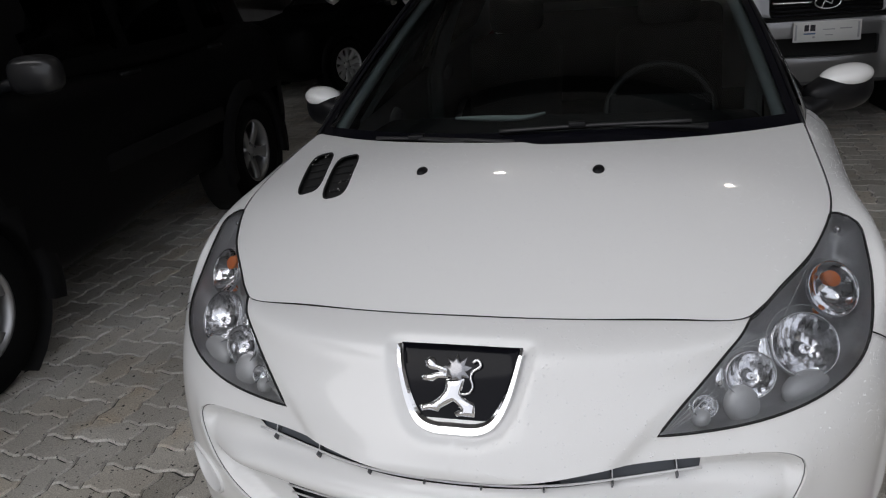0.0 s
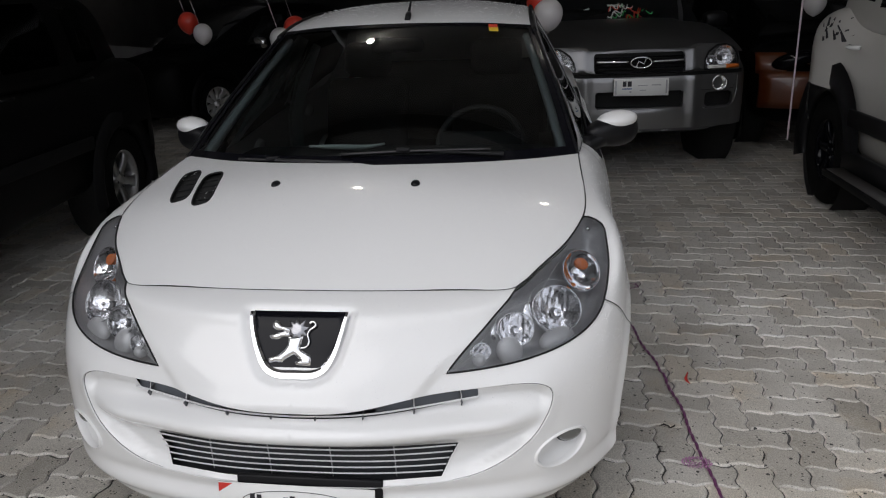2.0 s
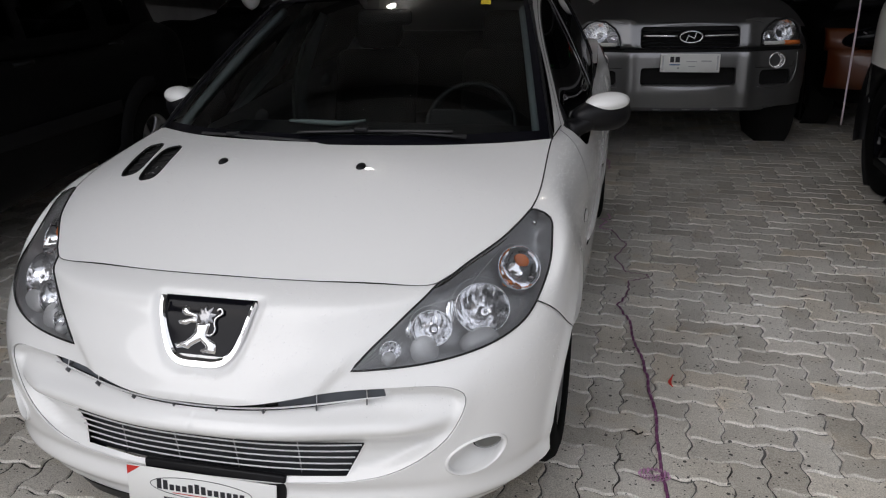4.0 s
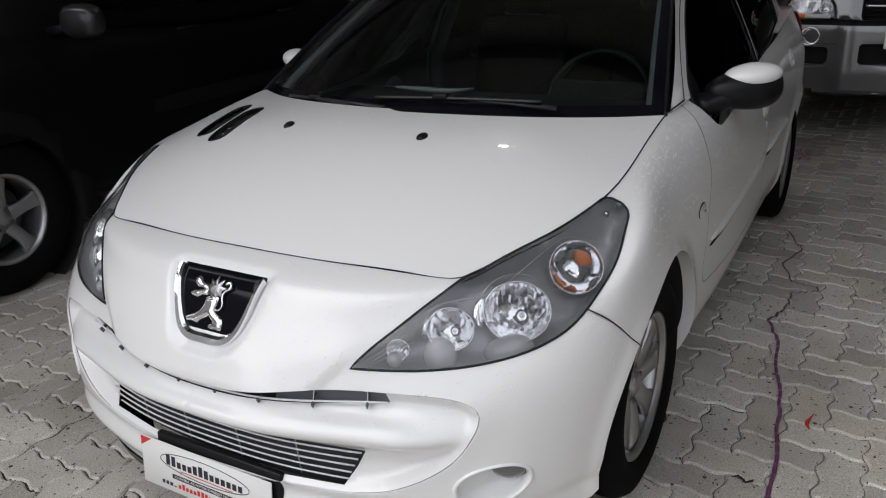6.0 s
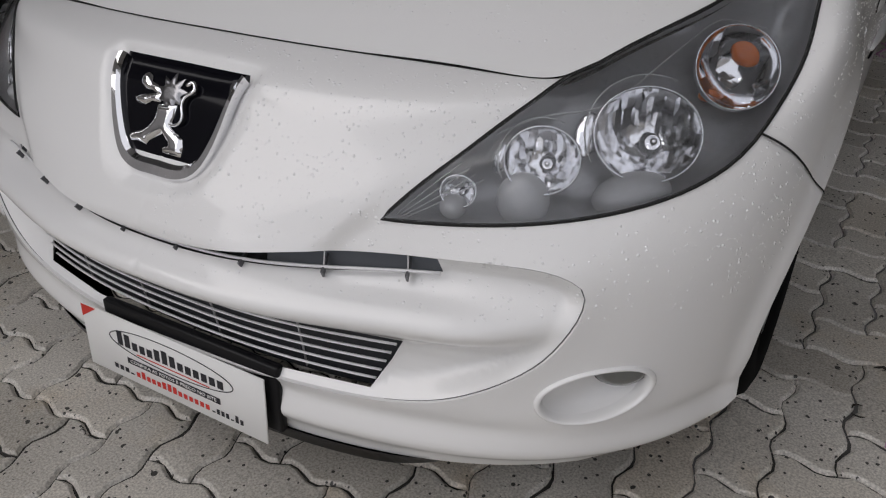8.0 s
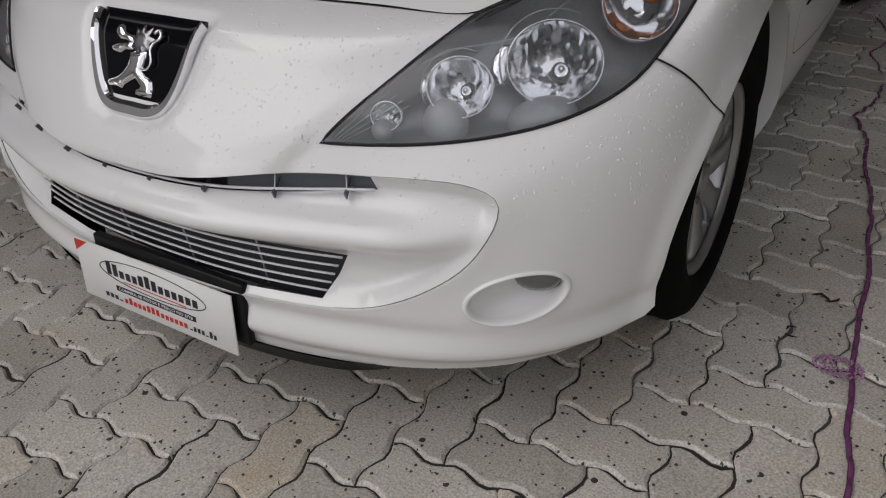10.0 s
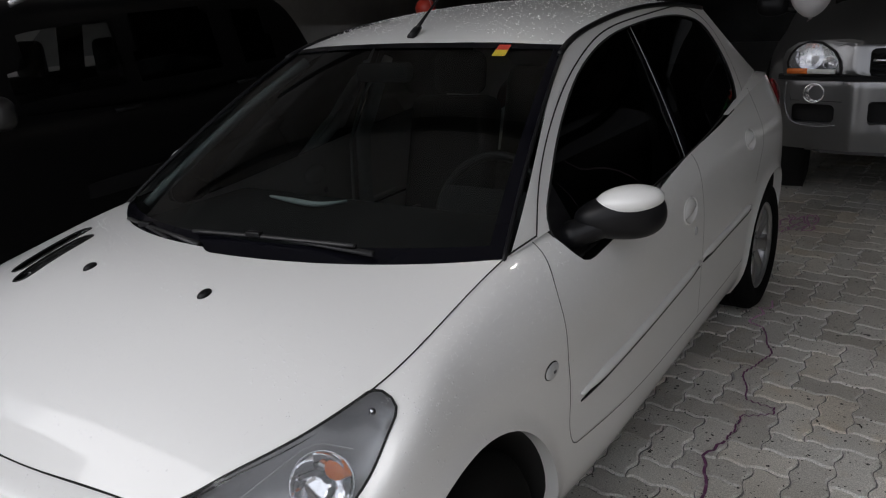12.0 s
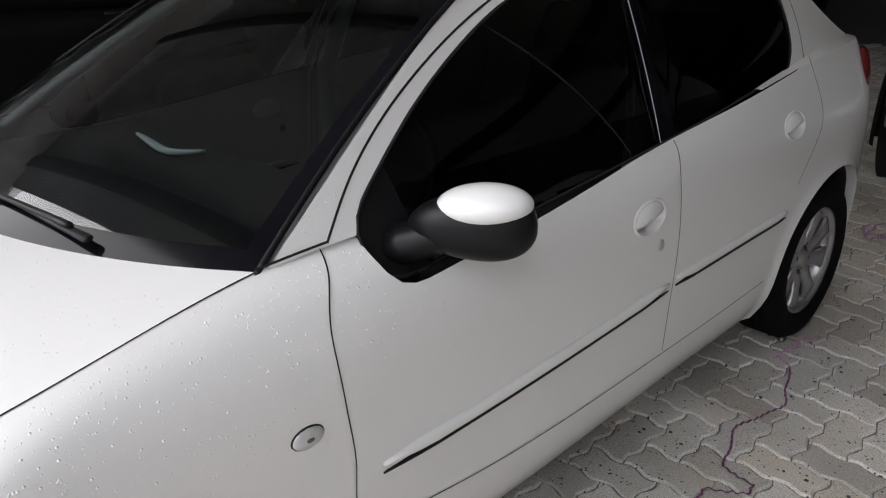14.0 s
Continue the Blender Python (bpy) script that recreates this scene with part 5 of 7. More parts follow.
plate_m = pose(-0.008, 0.040, 0.247, -5, 1.5, 1.0)
plate = thing("show_plate", "white dealer show plate with red and black print, on the bumper", "plate", plate_m)
part("plate_panel", box(-0.197, 0.197, -0.004, 0, -0.062, 0.062, 0.0012, 1), PLATEWHITE, plate, "white plastic panel")
part("logo_oval", oval(0.135, 0.027, 0.0009, 0.0, 0.020), INK, plate)
def letter_bars(name, x0, x1, z0, heights, mat):
    """A word as plain upright bars, one for each letter."""
    step = (x1 - x0) / len(heights)
    bars(name, [(x0 + step * k + 0.0012, x0 + step * (k + 0.80), z0, z0 + h) for k, h in enumerate(heights)], Matrix(), mat, plate)


LOW, HIGH = 0.016, 0.026
letter_bars("logo_bar", -0.118, 0.118, 0.008, [0.028, HIGH, LOW, LOW, LOW, 0.022, HIGH, 0.022, LOW, LOW, LOW, LOW, LOW, LOW], INK)
bars("logo_line", [(-0.075, 0.085, 0.0005, 0.0028)], Matrix(), REDINK, plate)
bars("print_band", [(-0.100, 0.105, -0.024, -0.012)], Matrix(), INK, plate)
lettering("print_words", "CONFIRA AS FOTOS E PREÇO NO SITE", 0.009, pose(0.002, -0.0050, -0.018, 90), PLATEWHITE, plate, 0.190)
letter_bars("address_bar", -0.136, -0.086, -0.046, [0.0095, 0.0095, 0.0095, 0.003], INK)
letter_bars("address_bar", -0.084, 0.082, -0.046, [0.010, 0.015, 0.010, 0.010, 0.010, 0.014, 0.015, 0.014, 0.010, 0.010, 0.010, 0.010, 0.010, 0.010], REDINK)
letter_bars("address_bar", 0.084, 0.152, -0.046, [0.003, 0.010, 0.010, 0.010, 0.003, 0.014, 0.010], INK)
tri = bmesh.new()
tri.faces.new([tri.verts.new(p) for p in ((-0.196, -0.0046, 0.061), (-0.196, -0.0046, 0.036), (-0.160, -0.0046, 0.061))])
part("corner_mark", tri, REDINK, plate, "red corner mark", False)

# ---- other parked cars ----
DARKPAINT = material("black_car_paint", (0.003, 0.003, 0.0033), 0.5, 0, 0.0, 0.10)
# its own yellowish white, darkened for the shade the off-roader stands in
SHADEDCREAM = material("creamy_white_paint", (0.56, 0.55, 0.52), 0.35, 0, 0.6)
SILVERPAINT = material("silver_car_paint", (0.21, 0.21, 0.215), 0.34, 0.8, 0.5)
ORANGEPAINT = material("orange_car_paint", (0.12, 0.028, 0.006), 0.35, 0, 0.6)
GREYPLASTIC = bumped(material("grey_black_plastic", (0.006, 0.006, 0.0065), 0.7, 0, 0, 0.15), 500, 0.2, 0.0005)


def hull(stations, power=0.36, tumble=0.0, nl=60, ns=28):
    """A rounded-box loft along y through (y, half width, bottom, top); returns points and faces of the whole skin, and the side's x at (y, z)."""
    s = np.array(stations, float)
    c = Spline(s[:, 0], s[:, 1:])
    ys = np.linspace(s[0, 0], s[-1, 0], nl)
    th = np.linspace(-math.pi, math.pi, 2 * ns, endpoint=False)
    w = np.sign(np.cos(th)) * np.abs(np.cos(th)) ** power
    h = np.sign(np.sin(th)) * np.abs(np.sin(th)) ** power
    pts = []
    for y in ys:
        hw, z0, z1 = c(np.array([y]))[0]
        k = 1 - tumble * (h + 1) / 2
        pts.append(np.stack([hw * w * k, np.full(2 * ns, y), (z0 + z1) / 2 + (z1 - z0) / 2 * h], -1))
    n = 2 * ns
    faces = [(i * n + j, i * n + (j + 1) % n, (i + 1) * n + (j + 1) % n, (i + 1) * n + j) for i in range(nl - 1) for j in range(n)]
    faces += [tuple(range(n))[::-1], tuple((nl - 1) * n + j for j in range(n))]

    def side(y, z):
        y, z = np.atleast_1d(y), np.atleast_1d(z)
        hw, z0, z1 = c(y).T
        hh = np.clip((z - (z0 + z1) / 2) / ((z1 - z0) / 2), -0.999, 0.999)
        t = np.arcsin(np.abs(hh) ** (1 / power))
        return hw * np.cos(t) ** power * (1 - tumble * (hh + 1) / 2)

    return np.concatenate(pts), faces, side


def trim_faces(p, faces, holes, half):
    """Leave out the faces of a skin round the wheels."""
    out = []
    for f in faces:
        c = p[list(f)].mean(0)
        if len(f) < 6 and abs(c[0]) > half and any((c[1] - y) ** 2 + (c[2] - z) ** 2 < r * r for y, z, r in holes):
            continue
        out.append(f)
    return out


def side_pane(name, poly, side, mat, parent, s, lift=0.004, label=""):
    poly = np.array(poly, float)
    lo, hi = poly.min(0), poly.max(0)
    vs, fs = cut_sheet(lo[0] - 0.01, hi[0] + 0.01, lo[1] - 0.01, hi[1] + 0.01, 0.08, [poly])
    keep = fs[inside(poly, vs[fs].mean(1))]
    return sheet_part(name, vs, keep, lambda q: np.stack([s * (side(q[:, 0], q[:, 1]) + lift), q[:, 0], q[:, 1]], -1), mat, parent, label, flip=s < 0)


def parked_car(name, label, m, body, cabin, paint, wheels, radius, rim, spokes, panes, half, cladding=None, mirror=None, handle_paint=None, glass=None, tumble=0.16, alloy=None, clear=False, floor=0.0, flare=1.0):
    """A parked car seen from the side, its nose at y = 0 towards -y."""
    c = thing(name, label, "car", m)
    p, f, side = hull(body)
    axle = radius + floor
    f = trim_faces(p, f, [(y, axle, radius + 0.055) for y in wheels], half - 0.22)
    data_part("body", p, f, paint, c)
    p, f, up = hull(cabin, 0.30, tumble)
    if clear:
        f = [q for q in f if len(q) > 4 or not any(inside(poly, p[list(q)].mean(0)[None, 1:])[0] for poly in panes)]
    data_part("cabin", p, f, paint, c, "painted roof and pillars")
    top = Spline([q[0] for q in cabin], [q[1:] for q in cabin])

    def front_glass(ab):
        y = cabin[0][0] + 0.03 + (cabin[2][0] - cabin[0][0] - 0.02) * ab[:, 1]
        hw, _, z1 = top(y).T
        return np.stack([ab[:, 0] * hw * 0.80, y - 0.004, z1 + 0.004 - 0.02 * np.abs(ab[:, 0]) ** 4], -1)

    data_part("windscreen", *patch(front_glass, 12, 10), DARKGLASS_SOLID, c, "dark windscreen")
    for s in (1, -1):
        for poly in panes:
            side_pane("window", poly, up, glass or DARKGLASS_SOLID, c, s, label="dark side window")
        for y in wheels:
            ring = [(half - 0.02 + 0.03 * k, radius + 0.03 + (a - 0.03) * flare) for k, a in ((0, 0.03), (1, 0.03), (1.3, 0.06), (1.2, 0.12), (0.4, 0.14))]
            arcs = bmesh.new()
            rows = []
            for t in np.linspace(-0.25, math.pi + 0.25, 28):
                rows.append([arcs.verts.new((s * x, y + r * math.cos(t), axle + r * math.sin(t))) for x, r in ring])
            for a, b in zip(rows, rows[1:]):
                for i in range(len(ring) - 1):
                    arcs.faces.new((a[i], a[i + 1], b[i + 1], b[i]))
            part("wheel_arch", arcs, cladding or paint, c, "wheel arch flare")
            liner = lathe([(radius + 0.06, half - 0.01), (radius + 0.06, half - 0.24), (0.05, half - 0.24)], 32)
            liner.transform(Matrix.Translation((0, y, axle)) if s > 0 else Matrix.Translation((0, y, axle)) @ pose(0, 0, 0, 0, 0, 180))
            part("arch_liner", liner, DARKVOID, c)
            hub = new("wheel")
            hub.parent = c
            hub.matrix_basis = pose(s * (half - 0.105), y, axle, 17 * y, 0, 0 if s > 0 else 180)
            wheel_parts(hub, radius, 0.2, rim, spokes, alloy or ALLOY)
        if mirror:
            bm = bmesh.new()
            bmesh.ops.create_uvsphere(bm, u_segments=20, v_segments=12, radius=1)
            for v in bm.verts:
                v.co = Vector([math.copysign(abs(q) ** 0.7, q) for q in v.co])
            bm.transform(Matrix.Translation((s * (half + 0.10), mirror[0], mirror[1])) @ Matrix.Diagonal((0.11, 0.06, 0.075, 1)))
            part("door_mirror", bm, mirror[2], c, "door mirror")
            part("mirror_arm", tube([(s * (half - 0.12), mirror[0], mirror[1] - 0.05), (s * (half + 0.05), mirror[0], mirror[1] - 0.02)], 0.025, 8), BLACKPLASTIC, c)
    return c, side, up


DARKGLASS_SOLID = material("privacy_glass", (0.010, 0.011, 0.012), 0.06, 0, 0.3)
SEETHRU = pane_material("side_glass", (0.55, 0.57, 0.57))

# black off-roader beside the hatchback
BODY = [(0.0, 0.62, 0.42, 0.82), (0.06, 0.74, 0.32, 0.93), (0.3, 0.85, 0.27, 1.0), (0.9, 0.885, 0.26, 1.05), (2.0, 0.89, 0.26, 1.08), (3.3, 0.885, 0.27, 1.10), (3.95, 0.84, 0.32, 1.10), (4.1, 0.70, 0.40, 1.02)]
CAB = [(1.0, 0.66, 0.98, 1.10), (1.30, 0.76, 0.98, 1.34), (1.62, 0.80, 0.98, 1.54), (2.0, 0.815, 0.98, 1.59), (2.8, 0.815, 0.98, 1.60), (3.5, 0.79, 0.98, 1.57), (3.75, 0.76, 0.98, 1.46), (4.0, 0.70, 0.98, 1.15)]
black, bside, bup = parked_car("off_roader", "black compact off-roader with roof rails, parked in deep shade", pose(-2.825, -0.045, 0, 0, 0, 4.8), BODY, CAB, DARKPAINT, (0.87, 3.37), 0.335, 0.196, 5,
    [[(1.60, 1.16), (2.24, 1.16), (2.24, 1.46), (1.86, 1.45), (1.70, 1.33)], [(2.34, 1.16), (2.95, 1.16), (2.92, 1.47), (2.36, 1.475)], [(3.12, 1.20), (3.42, 1.20), (3.36, 1.45), (3.12, 1.465)]],
    0.885, GREYPLASTIC, (1.36, 1.12, DARKCAP), glass=SEETHRU, clear=True)
for x in (0.38, -0.38):
    part("head_rest", box(x - 0.12, x + 0.12, 2.42, 2.52, 1.12, 1.36, 0.05, 3), CABIN, black, "dark head rest")
    part("seat_back", box(x - 0.22, x + 0.22, 2.36, 2.50, 0.7, 1.14, 0.05, 3), CABIN, black, "dark seat back")
for s in (1, -1):
    part("roof_rail", tube(smooth_line([(0.66 * s, 1.75, 1.565), (0.67 * s, 1.95, 1.63), (0.68 * s, 2.6, 1.65), (0.67 * s, 3.3, 1.635), (0.66 * s, 3.5, 1.575)], 24), 0.016, 8), ALLOY, black, "silver roof rail")
    for y, z in ((2.12, 1.02), (3.0, 1.04)):
        part("door_handle", tube([(s * 0.888, y - 0.08, z), (s * 0.905, y - 0.04, z), (s * 0.905, y + 0.04, z), (s * 0.888, y + 0.08, z)], 0.011, 8), GREYPLASTIC, black)
    part("side_moulding", box(s * 0.893 - 0.01, s * 0.893 + 0.01, 1.35, 2.95, 0.62, 0.70, 0.006), GREYPLASTIC, black, "grey door moulding")

# white off-roader on the other side
BODY_W = [(0.0, 0.66, 0.45, 0.90), (0.06, 0.78, 0.36, 1.02), (0.3, 0.88, 0.30, 1.10), (0.9, 0.905, 0.30, 1.16), (2.0, 0.905, 0.30, 1.22), (3.3, 0.905, 0.30, 1.26), (3.84, 0.86, 0.36, 1.26), (3.97, 0.70, 0.46, 1.15)]
CAB_W = [(1.0, 0.66, 1.1, 1.24), (1.35, 0.78, 1.1, 1.50), (1.7, 0.82, 1.1, 1.68), (2.2, 0.83, 1.1, 1.72), (3.3, 0.83, 1.1, 1.72), (3.66, 0.80, 1.1, 1.66), (3.92, 0.74, 1.1, 1.35)]
white, wside, wup = parked_car("white_off_roader", "creamy white off-roader with black arch cladding, side steps and black decals", pose(3.36, 0.62, 0, 0, 0, 0), BODY_W, CAB_W, SHADEDCREAM, (0.80, 3.42), 0.37, 0.205, 6,
    [[(1.62, 1.30), (2.28, 1.30), (2.28, 1.60), (1.90, 1.59)], [(2.36, 1.30), (3.0, 1.30), (3.0, 1.61), (2.36, 1.605)], [(3.1, 1.33), (3.6, 1.36), (3.5, 1.60), (3.1, 1.61)]],
    0.905, BLACKPLASTIC, (1.5, 1.2, BLACKPLASTIC), tumble=0.12, alloy=BLACKGLOSS, flare=1.9)
for s in (1, -1):
    part("side_step", box(s * 0.98 - 0.07, s * 0.98 + 0.07, 1.30, 2.95, 0.30, 0.345, 0.012), GREYPLASTIC, white, "black side step")
    part("step_tread", box(s * 0.985 - 0.05, s * 0.985 + 0.05, 1.34, 2.91, 0.346, 0.350), ALLOY, white, "silver tread")
    part("side_moulding", box(s * 0.912 - 0.014, s * 0.912 + 0.014, 1.30, 2.98, 0.60, 0.71, 0.01), BLACKPLASTIC, white, "black door moulding")
    part("sill_cladding", box(s * 0.90 - 0.025, s * 0.90 + 0.025, 1.22, 3.0, 0.33, 0.46, 0.015), BLACKPLASTIC, white)
    for y in (2.15, 3.05):
        part("door_handle", tube([(s * 0.905, y - 0.08, 1.07), (s * 0.93, y - 0.04, 1.07), (s * 0.93, y + 0.04, 1.07), (s * 0.905, y + 0.08, 1.07)], 0.014, 8), WHITE, white, "white pull handle")
rnd = random.Random(4)
for k in range(11):
    y0, z0 = 3.22 + 0.30 * rnd.random(), 1.08 + 0.12 * rnd.random()
    a = rnd.uniform(0.5, 1.3)
    l = rnd.uniform(0.08, 0.2)
    tip = (y0 + l * math.cos(a), min(1.235, z0 + l * math.sin(a) * 0.8))
    w = 0.012
    side_pane("decal", [(y0 - w, z0), (y0 + w, z0 - w * 0.6), (tip[0], tip[1] - 0.004), (tip[0] - 0.006, tip[1])], wside, INK, white, -1, 0.004, "black splash decal")

# dark estate further back, in the shade
BODY_D = [(0.0, 0.60, 0.35, 0.70), (0.08, 0.72, 0.25, 0.80), (0.4, 0.82, 0.2, 0.86), (1.2, 0.85, 0.2, 0.95), (3.0, 0.85, 0.2, 0.98), (3.9, 0.78, 0.28, 0.98), (4.05, 0.62, 0.4, 0.9)]
CAB_D = [(1.0, 0.62, 0.85, 0.98), (1.6, 0.72, 0.85, 1.30), (2.0, 0.74, 0.85, 1.43), (3.0, 0.74, 0.85, 1.44), (3.6, 0.70, 0.85, 1.30), (3.95, 0.62, 0.85, 1.0)]
dark, dside, dup = parked_car("dark_car", "dark hatchback with multi-spoke alloys, in deep shade", pose(-4.48, 7.43, 0, 0, 0, -25), BODY_D, CAB_D, DARKPAINT, (0.78, 3.25), 0.30, 0.20, 10,
    [[(1.5, 0.98), (2.2, 0.98), (2.2, 1.32), (1.85, 1.30)], [(2.3, 0.98), (3.1, 0.98), (3.0, 1.33), (2.3, 1.34)]], 0.85, DARKPAINT, (1.45, 0.98, CHROME), alloy=BRIGHTALLOY)

# orange car beside the silver one
# body and cabin painted black for the shade; only the nose stays orange
orange, oside, oup = parked_car("orange_car", "orange hatchback, body painted black for the deep shade, nose orange", pose(3.32, 5.80, 0, 0, 0, 4), [(y + 0.16, w * 1.02, a + 0.06, b + 0.10) for y, w, a, b in BODY_D], [(y, w, a + 0.1, b + 0.12) for y, w, a, b in CAB_D], DARKPAINT, (0.90, 3.3), 0.31, 0.2, 7,
    [[(1.5, 1.1), (2.2, 1.1), (2.2, 1.42), (1.85, 1.40)]], 0.86, BLACKPLASTIC, (1.45, 1.08, BLACKPLASTIC))


def bowed_panel(x0, x1, z0, z1, depth, lean=0.0, n=20):
    """A panel bowed back towards its ends, with thickness."""
    xs, zs = np.linspace(x0, x1, n), np.linspace(z0, z1, 6)
    g = [(x, -depth + 0.20 * abs(x / 0.8) ** 2.3 + lean * (z - z0) - 0.02 * math.sin(math.pi * (z - z0) / (z1 - z0)), z) for z in zs for x in xs]
    faces = [(j * n + i, j * n + i + 1, (j + 1) * n + i + 1, (j + 1) * n + i) for j in range(5) for i in range(n - 1)]
    k = len(g)
    rim = list(range(n)) + [j * n + n - 1 for j in range(1, 6)] + [5 * n + i for i in range(n - 2, -1, -1)] + [j * n for j in range(4, 0, -1)]
    return g + [(x, y + 0.06, z) for x, y, z in g], faces + [(a, a + k, b + k, b) for a, b in zip(rim, rim[1:] + rim[:1])]


data_part("bumper", *bowed_panel(-0.82, 0.82, 0.40, 0.72, 0.03), ORANGEPAINT, orange, "orange front bumper")
for s in (1, -1):
    a, b = sorted((0.62 * s, 0.84 * s))
    data_part("fender_nose", *bowed_panel(a, b, 0.70, 0.88, 0.0, 0.3, 8), ORANGEPAINT, orange, "orange fender")
    bm = bmesh.new()
    bmesh.ops.create_uvsphere(bm, u_segments=20, v_segments=12, radius=1)
    bm.transform(pose(s * 0.56, 0.10, 0.82, 0, 14 * s, 22 * s) @ Matrix.Diagonal((0.20, 0.07, 0.075, 1)))
    part("headlamp", bm, BLACKGLOSS, orange, "dark headlamp")
    part("lamp_strip", tube([(s * 0.46, 0.03, 0.79), (s * 0.62, 0.06, 0.86)], 0.012, 6), CHROME, orange)
data_part("lower_grille", *bowed_panel(-0.45, 0.45, 0.44, 0.56, 0.055), BLACKPLASTIC, orange, "black lower grille")
data_part("upper_grille", *bowed_panel(-0.40, 0.40, 0.70, 0.80, 0.02), BLACKPLASTIC, orange, "black upper grille")


LAMP_POLY = [(0.475, 0.880), (0.74, 0.885), (0.75, 0.94), (0.735, 0.985), (0.70, 1.025), (0.64, 1.050), (0.575, 1.045), (0.51, 1.0), (0.482, 0.95)]


def build_silver():
    """The silver off-roader that faces out behind the hatchback."""
    m = pose(1.309, 4.85, -0.0835, 0, 0, 6.5) @ Matrix.Scale(1.058, 4)
    body = [(0.17, 0.76, 0.48, 0.84), (0.20, 0.82, 0.45, 0.92), (0.27, 0.86, 0.42, 0.99), (0.5, 0.89, 0.34, 1.05), (1.0, 0.90, 0.30, 1.12), (2.2, 0.90, 0.30, 1.12), (3.6, 0.89, 0.32, 1.12), (4.2, 0.84, 0.38, 1.08), (4.3, 0.72, 0.45, 1.0)]
    cab = [(1.05, 0.70, 1.0, 1.14), (1.35, 0.76, 1.0, 1.38), (1.75, 0.79, 1.0, 1.62), (2.3, 0.80, 1.0, 1.68), (3.4, 0.79, 1.0, 1.66), (3.9, 0.75, 1.0, 1.5), (4.2, 0.68, 1.0, 1.2)]
    c, side, up = parked_car("silver_off_roader", "silver off-roader facing out, with amber indicators and a white show plate", m, body, cab, SILVERPAINT, (0.84, 3.46), 0.345, 0.21, 5,
        [[(1.7, 1.16), (2.3, 1.16), (2.3, 1.54), (1.95, 1.53)], [(2.4, 1.16), (3.1, 1.16), (3.1, 1.54), (2.4, 1.55)]], 0.90, GREYPLASTIC, (1.5, 1.18, BLACKPLASTIC), floor=0.079)
    # bonnet with a raised middle
    def top(ab):
        x, y = ab[:, 0], ab[:, 1]
        z = 1.025 + 0.145 * (1 - np.exp(-y / 0.40)) + 0.05 * y
        z = z - 0.035 * np.abs(x / 0.8) ** 3 * (1 + 0.3 * y) + 0.018 * step01(0.52 - np.abs(x) + 0.05 * y, 0.0, 0.06)
        return np.stack([x, y + 0.0 + 0.16 * np.abs(x / 0.8) ** 2.2, z], -1)
    data_part("bonnet", *patch(top, 48, 30, -0.80, 0.80, -0.005, 1.0), SILVERPAINT, c, "silver bonnet with a raised middle")
    # front face in bands, bowed back towards the corners
    def bow(x):
        return 0.15 * np.abs(np.asarray(x) / 0.8) ** 2.3
    def band(name, x0, x1, z0, z1, d0, d1, mat, label="", n=16):
        xs, zs = np.linspace(x0, x1, n), np.linspace(z0, z1, 5)
        g = [(x, -d0 + (d0 - d1) * (z - z0) / (z1 - z0) + float(bow(x)), z) for z in zs for x in xs]
        back = [(x, y + 0.06, z) for x, y, z in g]
        faces = [(j * n + i, j * n + i + 1, (j + 1) * n + i + 1, (j + 1) * n + i) for j in range(4) for i in range(n - 1)]
        k = len(g)
        rim = [i for i in range(n)] + [j * n + n - 1 for j in range(1, 5)] + [4 * n + i for i in range(n - 2, -1, -1)] + [j * n for j in range(3, 0, -1)]
        walls = [(a, a + k, b + k, b) for a, b in zip(rim, rim[1:] + rim[:1])]
        return data_part(name, g + back, faces + walls, mat, c, label, smooth=False)
    def rounded(x0, x1, z0, z1, r, n=5):
        out = []
        for cx, cz, a in ((x1 - r, z1 - r, 0), (x0 + r, z1 - r, 90), (x0 + r, z0 + r, 180), (x1 - r, z0 + r, 270)):
            out += [(cx + r * math.cos(radians(a + 90 * k / n)), cz + r * math.sin(radians(a + 90 * k / n))) for k in range(n + 1)]
        return np.array(out)
    def pressed(name, x0, x1, z0, z1, holes, depth, mat, label, size=0.02, outline=None):
        vs, fs = cut_sheet(x0, x1, z0, z1, size, holes if outline is None else holes + [outline])
        mid = vs[fs].mean(1)
        keep = np.ones(len(fs), bool) if outline is None else inside(outline, mid)
        for h in holes:
            keep &= ~inside(h, mid)
        sheet_part(name, vs, fs[keep], lambda q: np.stack([q[:, 0], depth(q[:, 0], q[:, 1]), q[:, 1]], -1), mat, c, label)
        for h in holes:
            ring = np.stack([h[:, 0], depth(h[:, 0], h[:, 1]), h[:, 1]], -1)
            k = len(ring)
            data_part("opening_edge", np.concatenate([ring, ring + np.array([0, 0.05, 0])]), [(a, (a + 1) % k, k + (a + 1) % k, k + a) for a in range(k)], mat, c)
    grille_hole = rounded(-0.335, 0.335, 0.866, 1.012, 0.030)
    lamp_holes = [np.array([(sg * x, z) for x, z in LAMP_POLY][::sg]) for sg in (1, -1)]
    nose_depth = lambda x, z: bow(x) - 0.028 + 0.25 * (z - 0.9) + 0.5 * np.clip(z - 1.01, 0, 1) ** 1.5 - 0.012 * np.exp(-(((np.abs(x) - 0.40) / 0.035) ** 2)) + 2.0 * np.clip(np.abs(x) - 0.72, 0, 1) ** 1.5
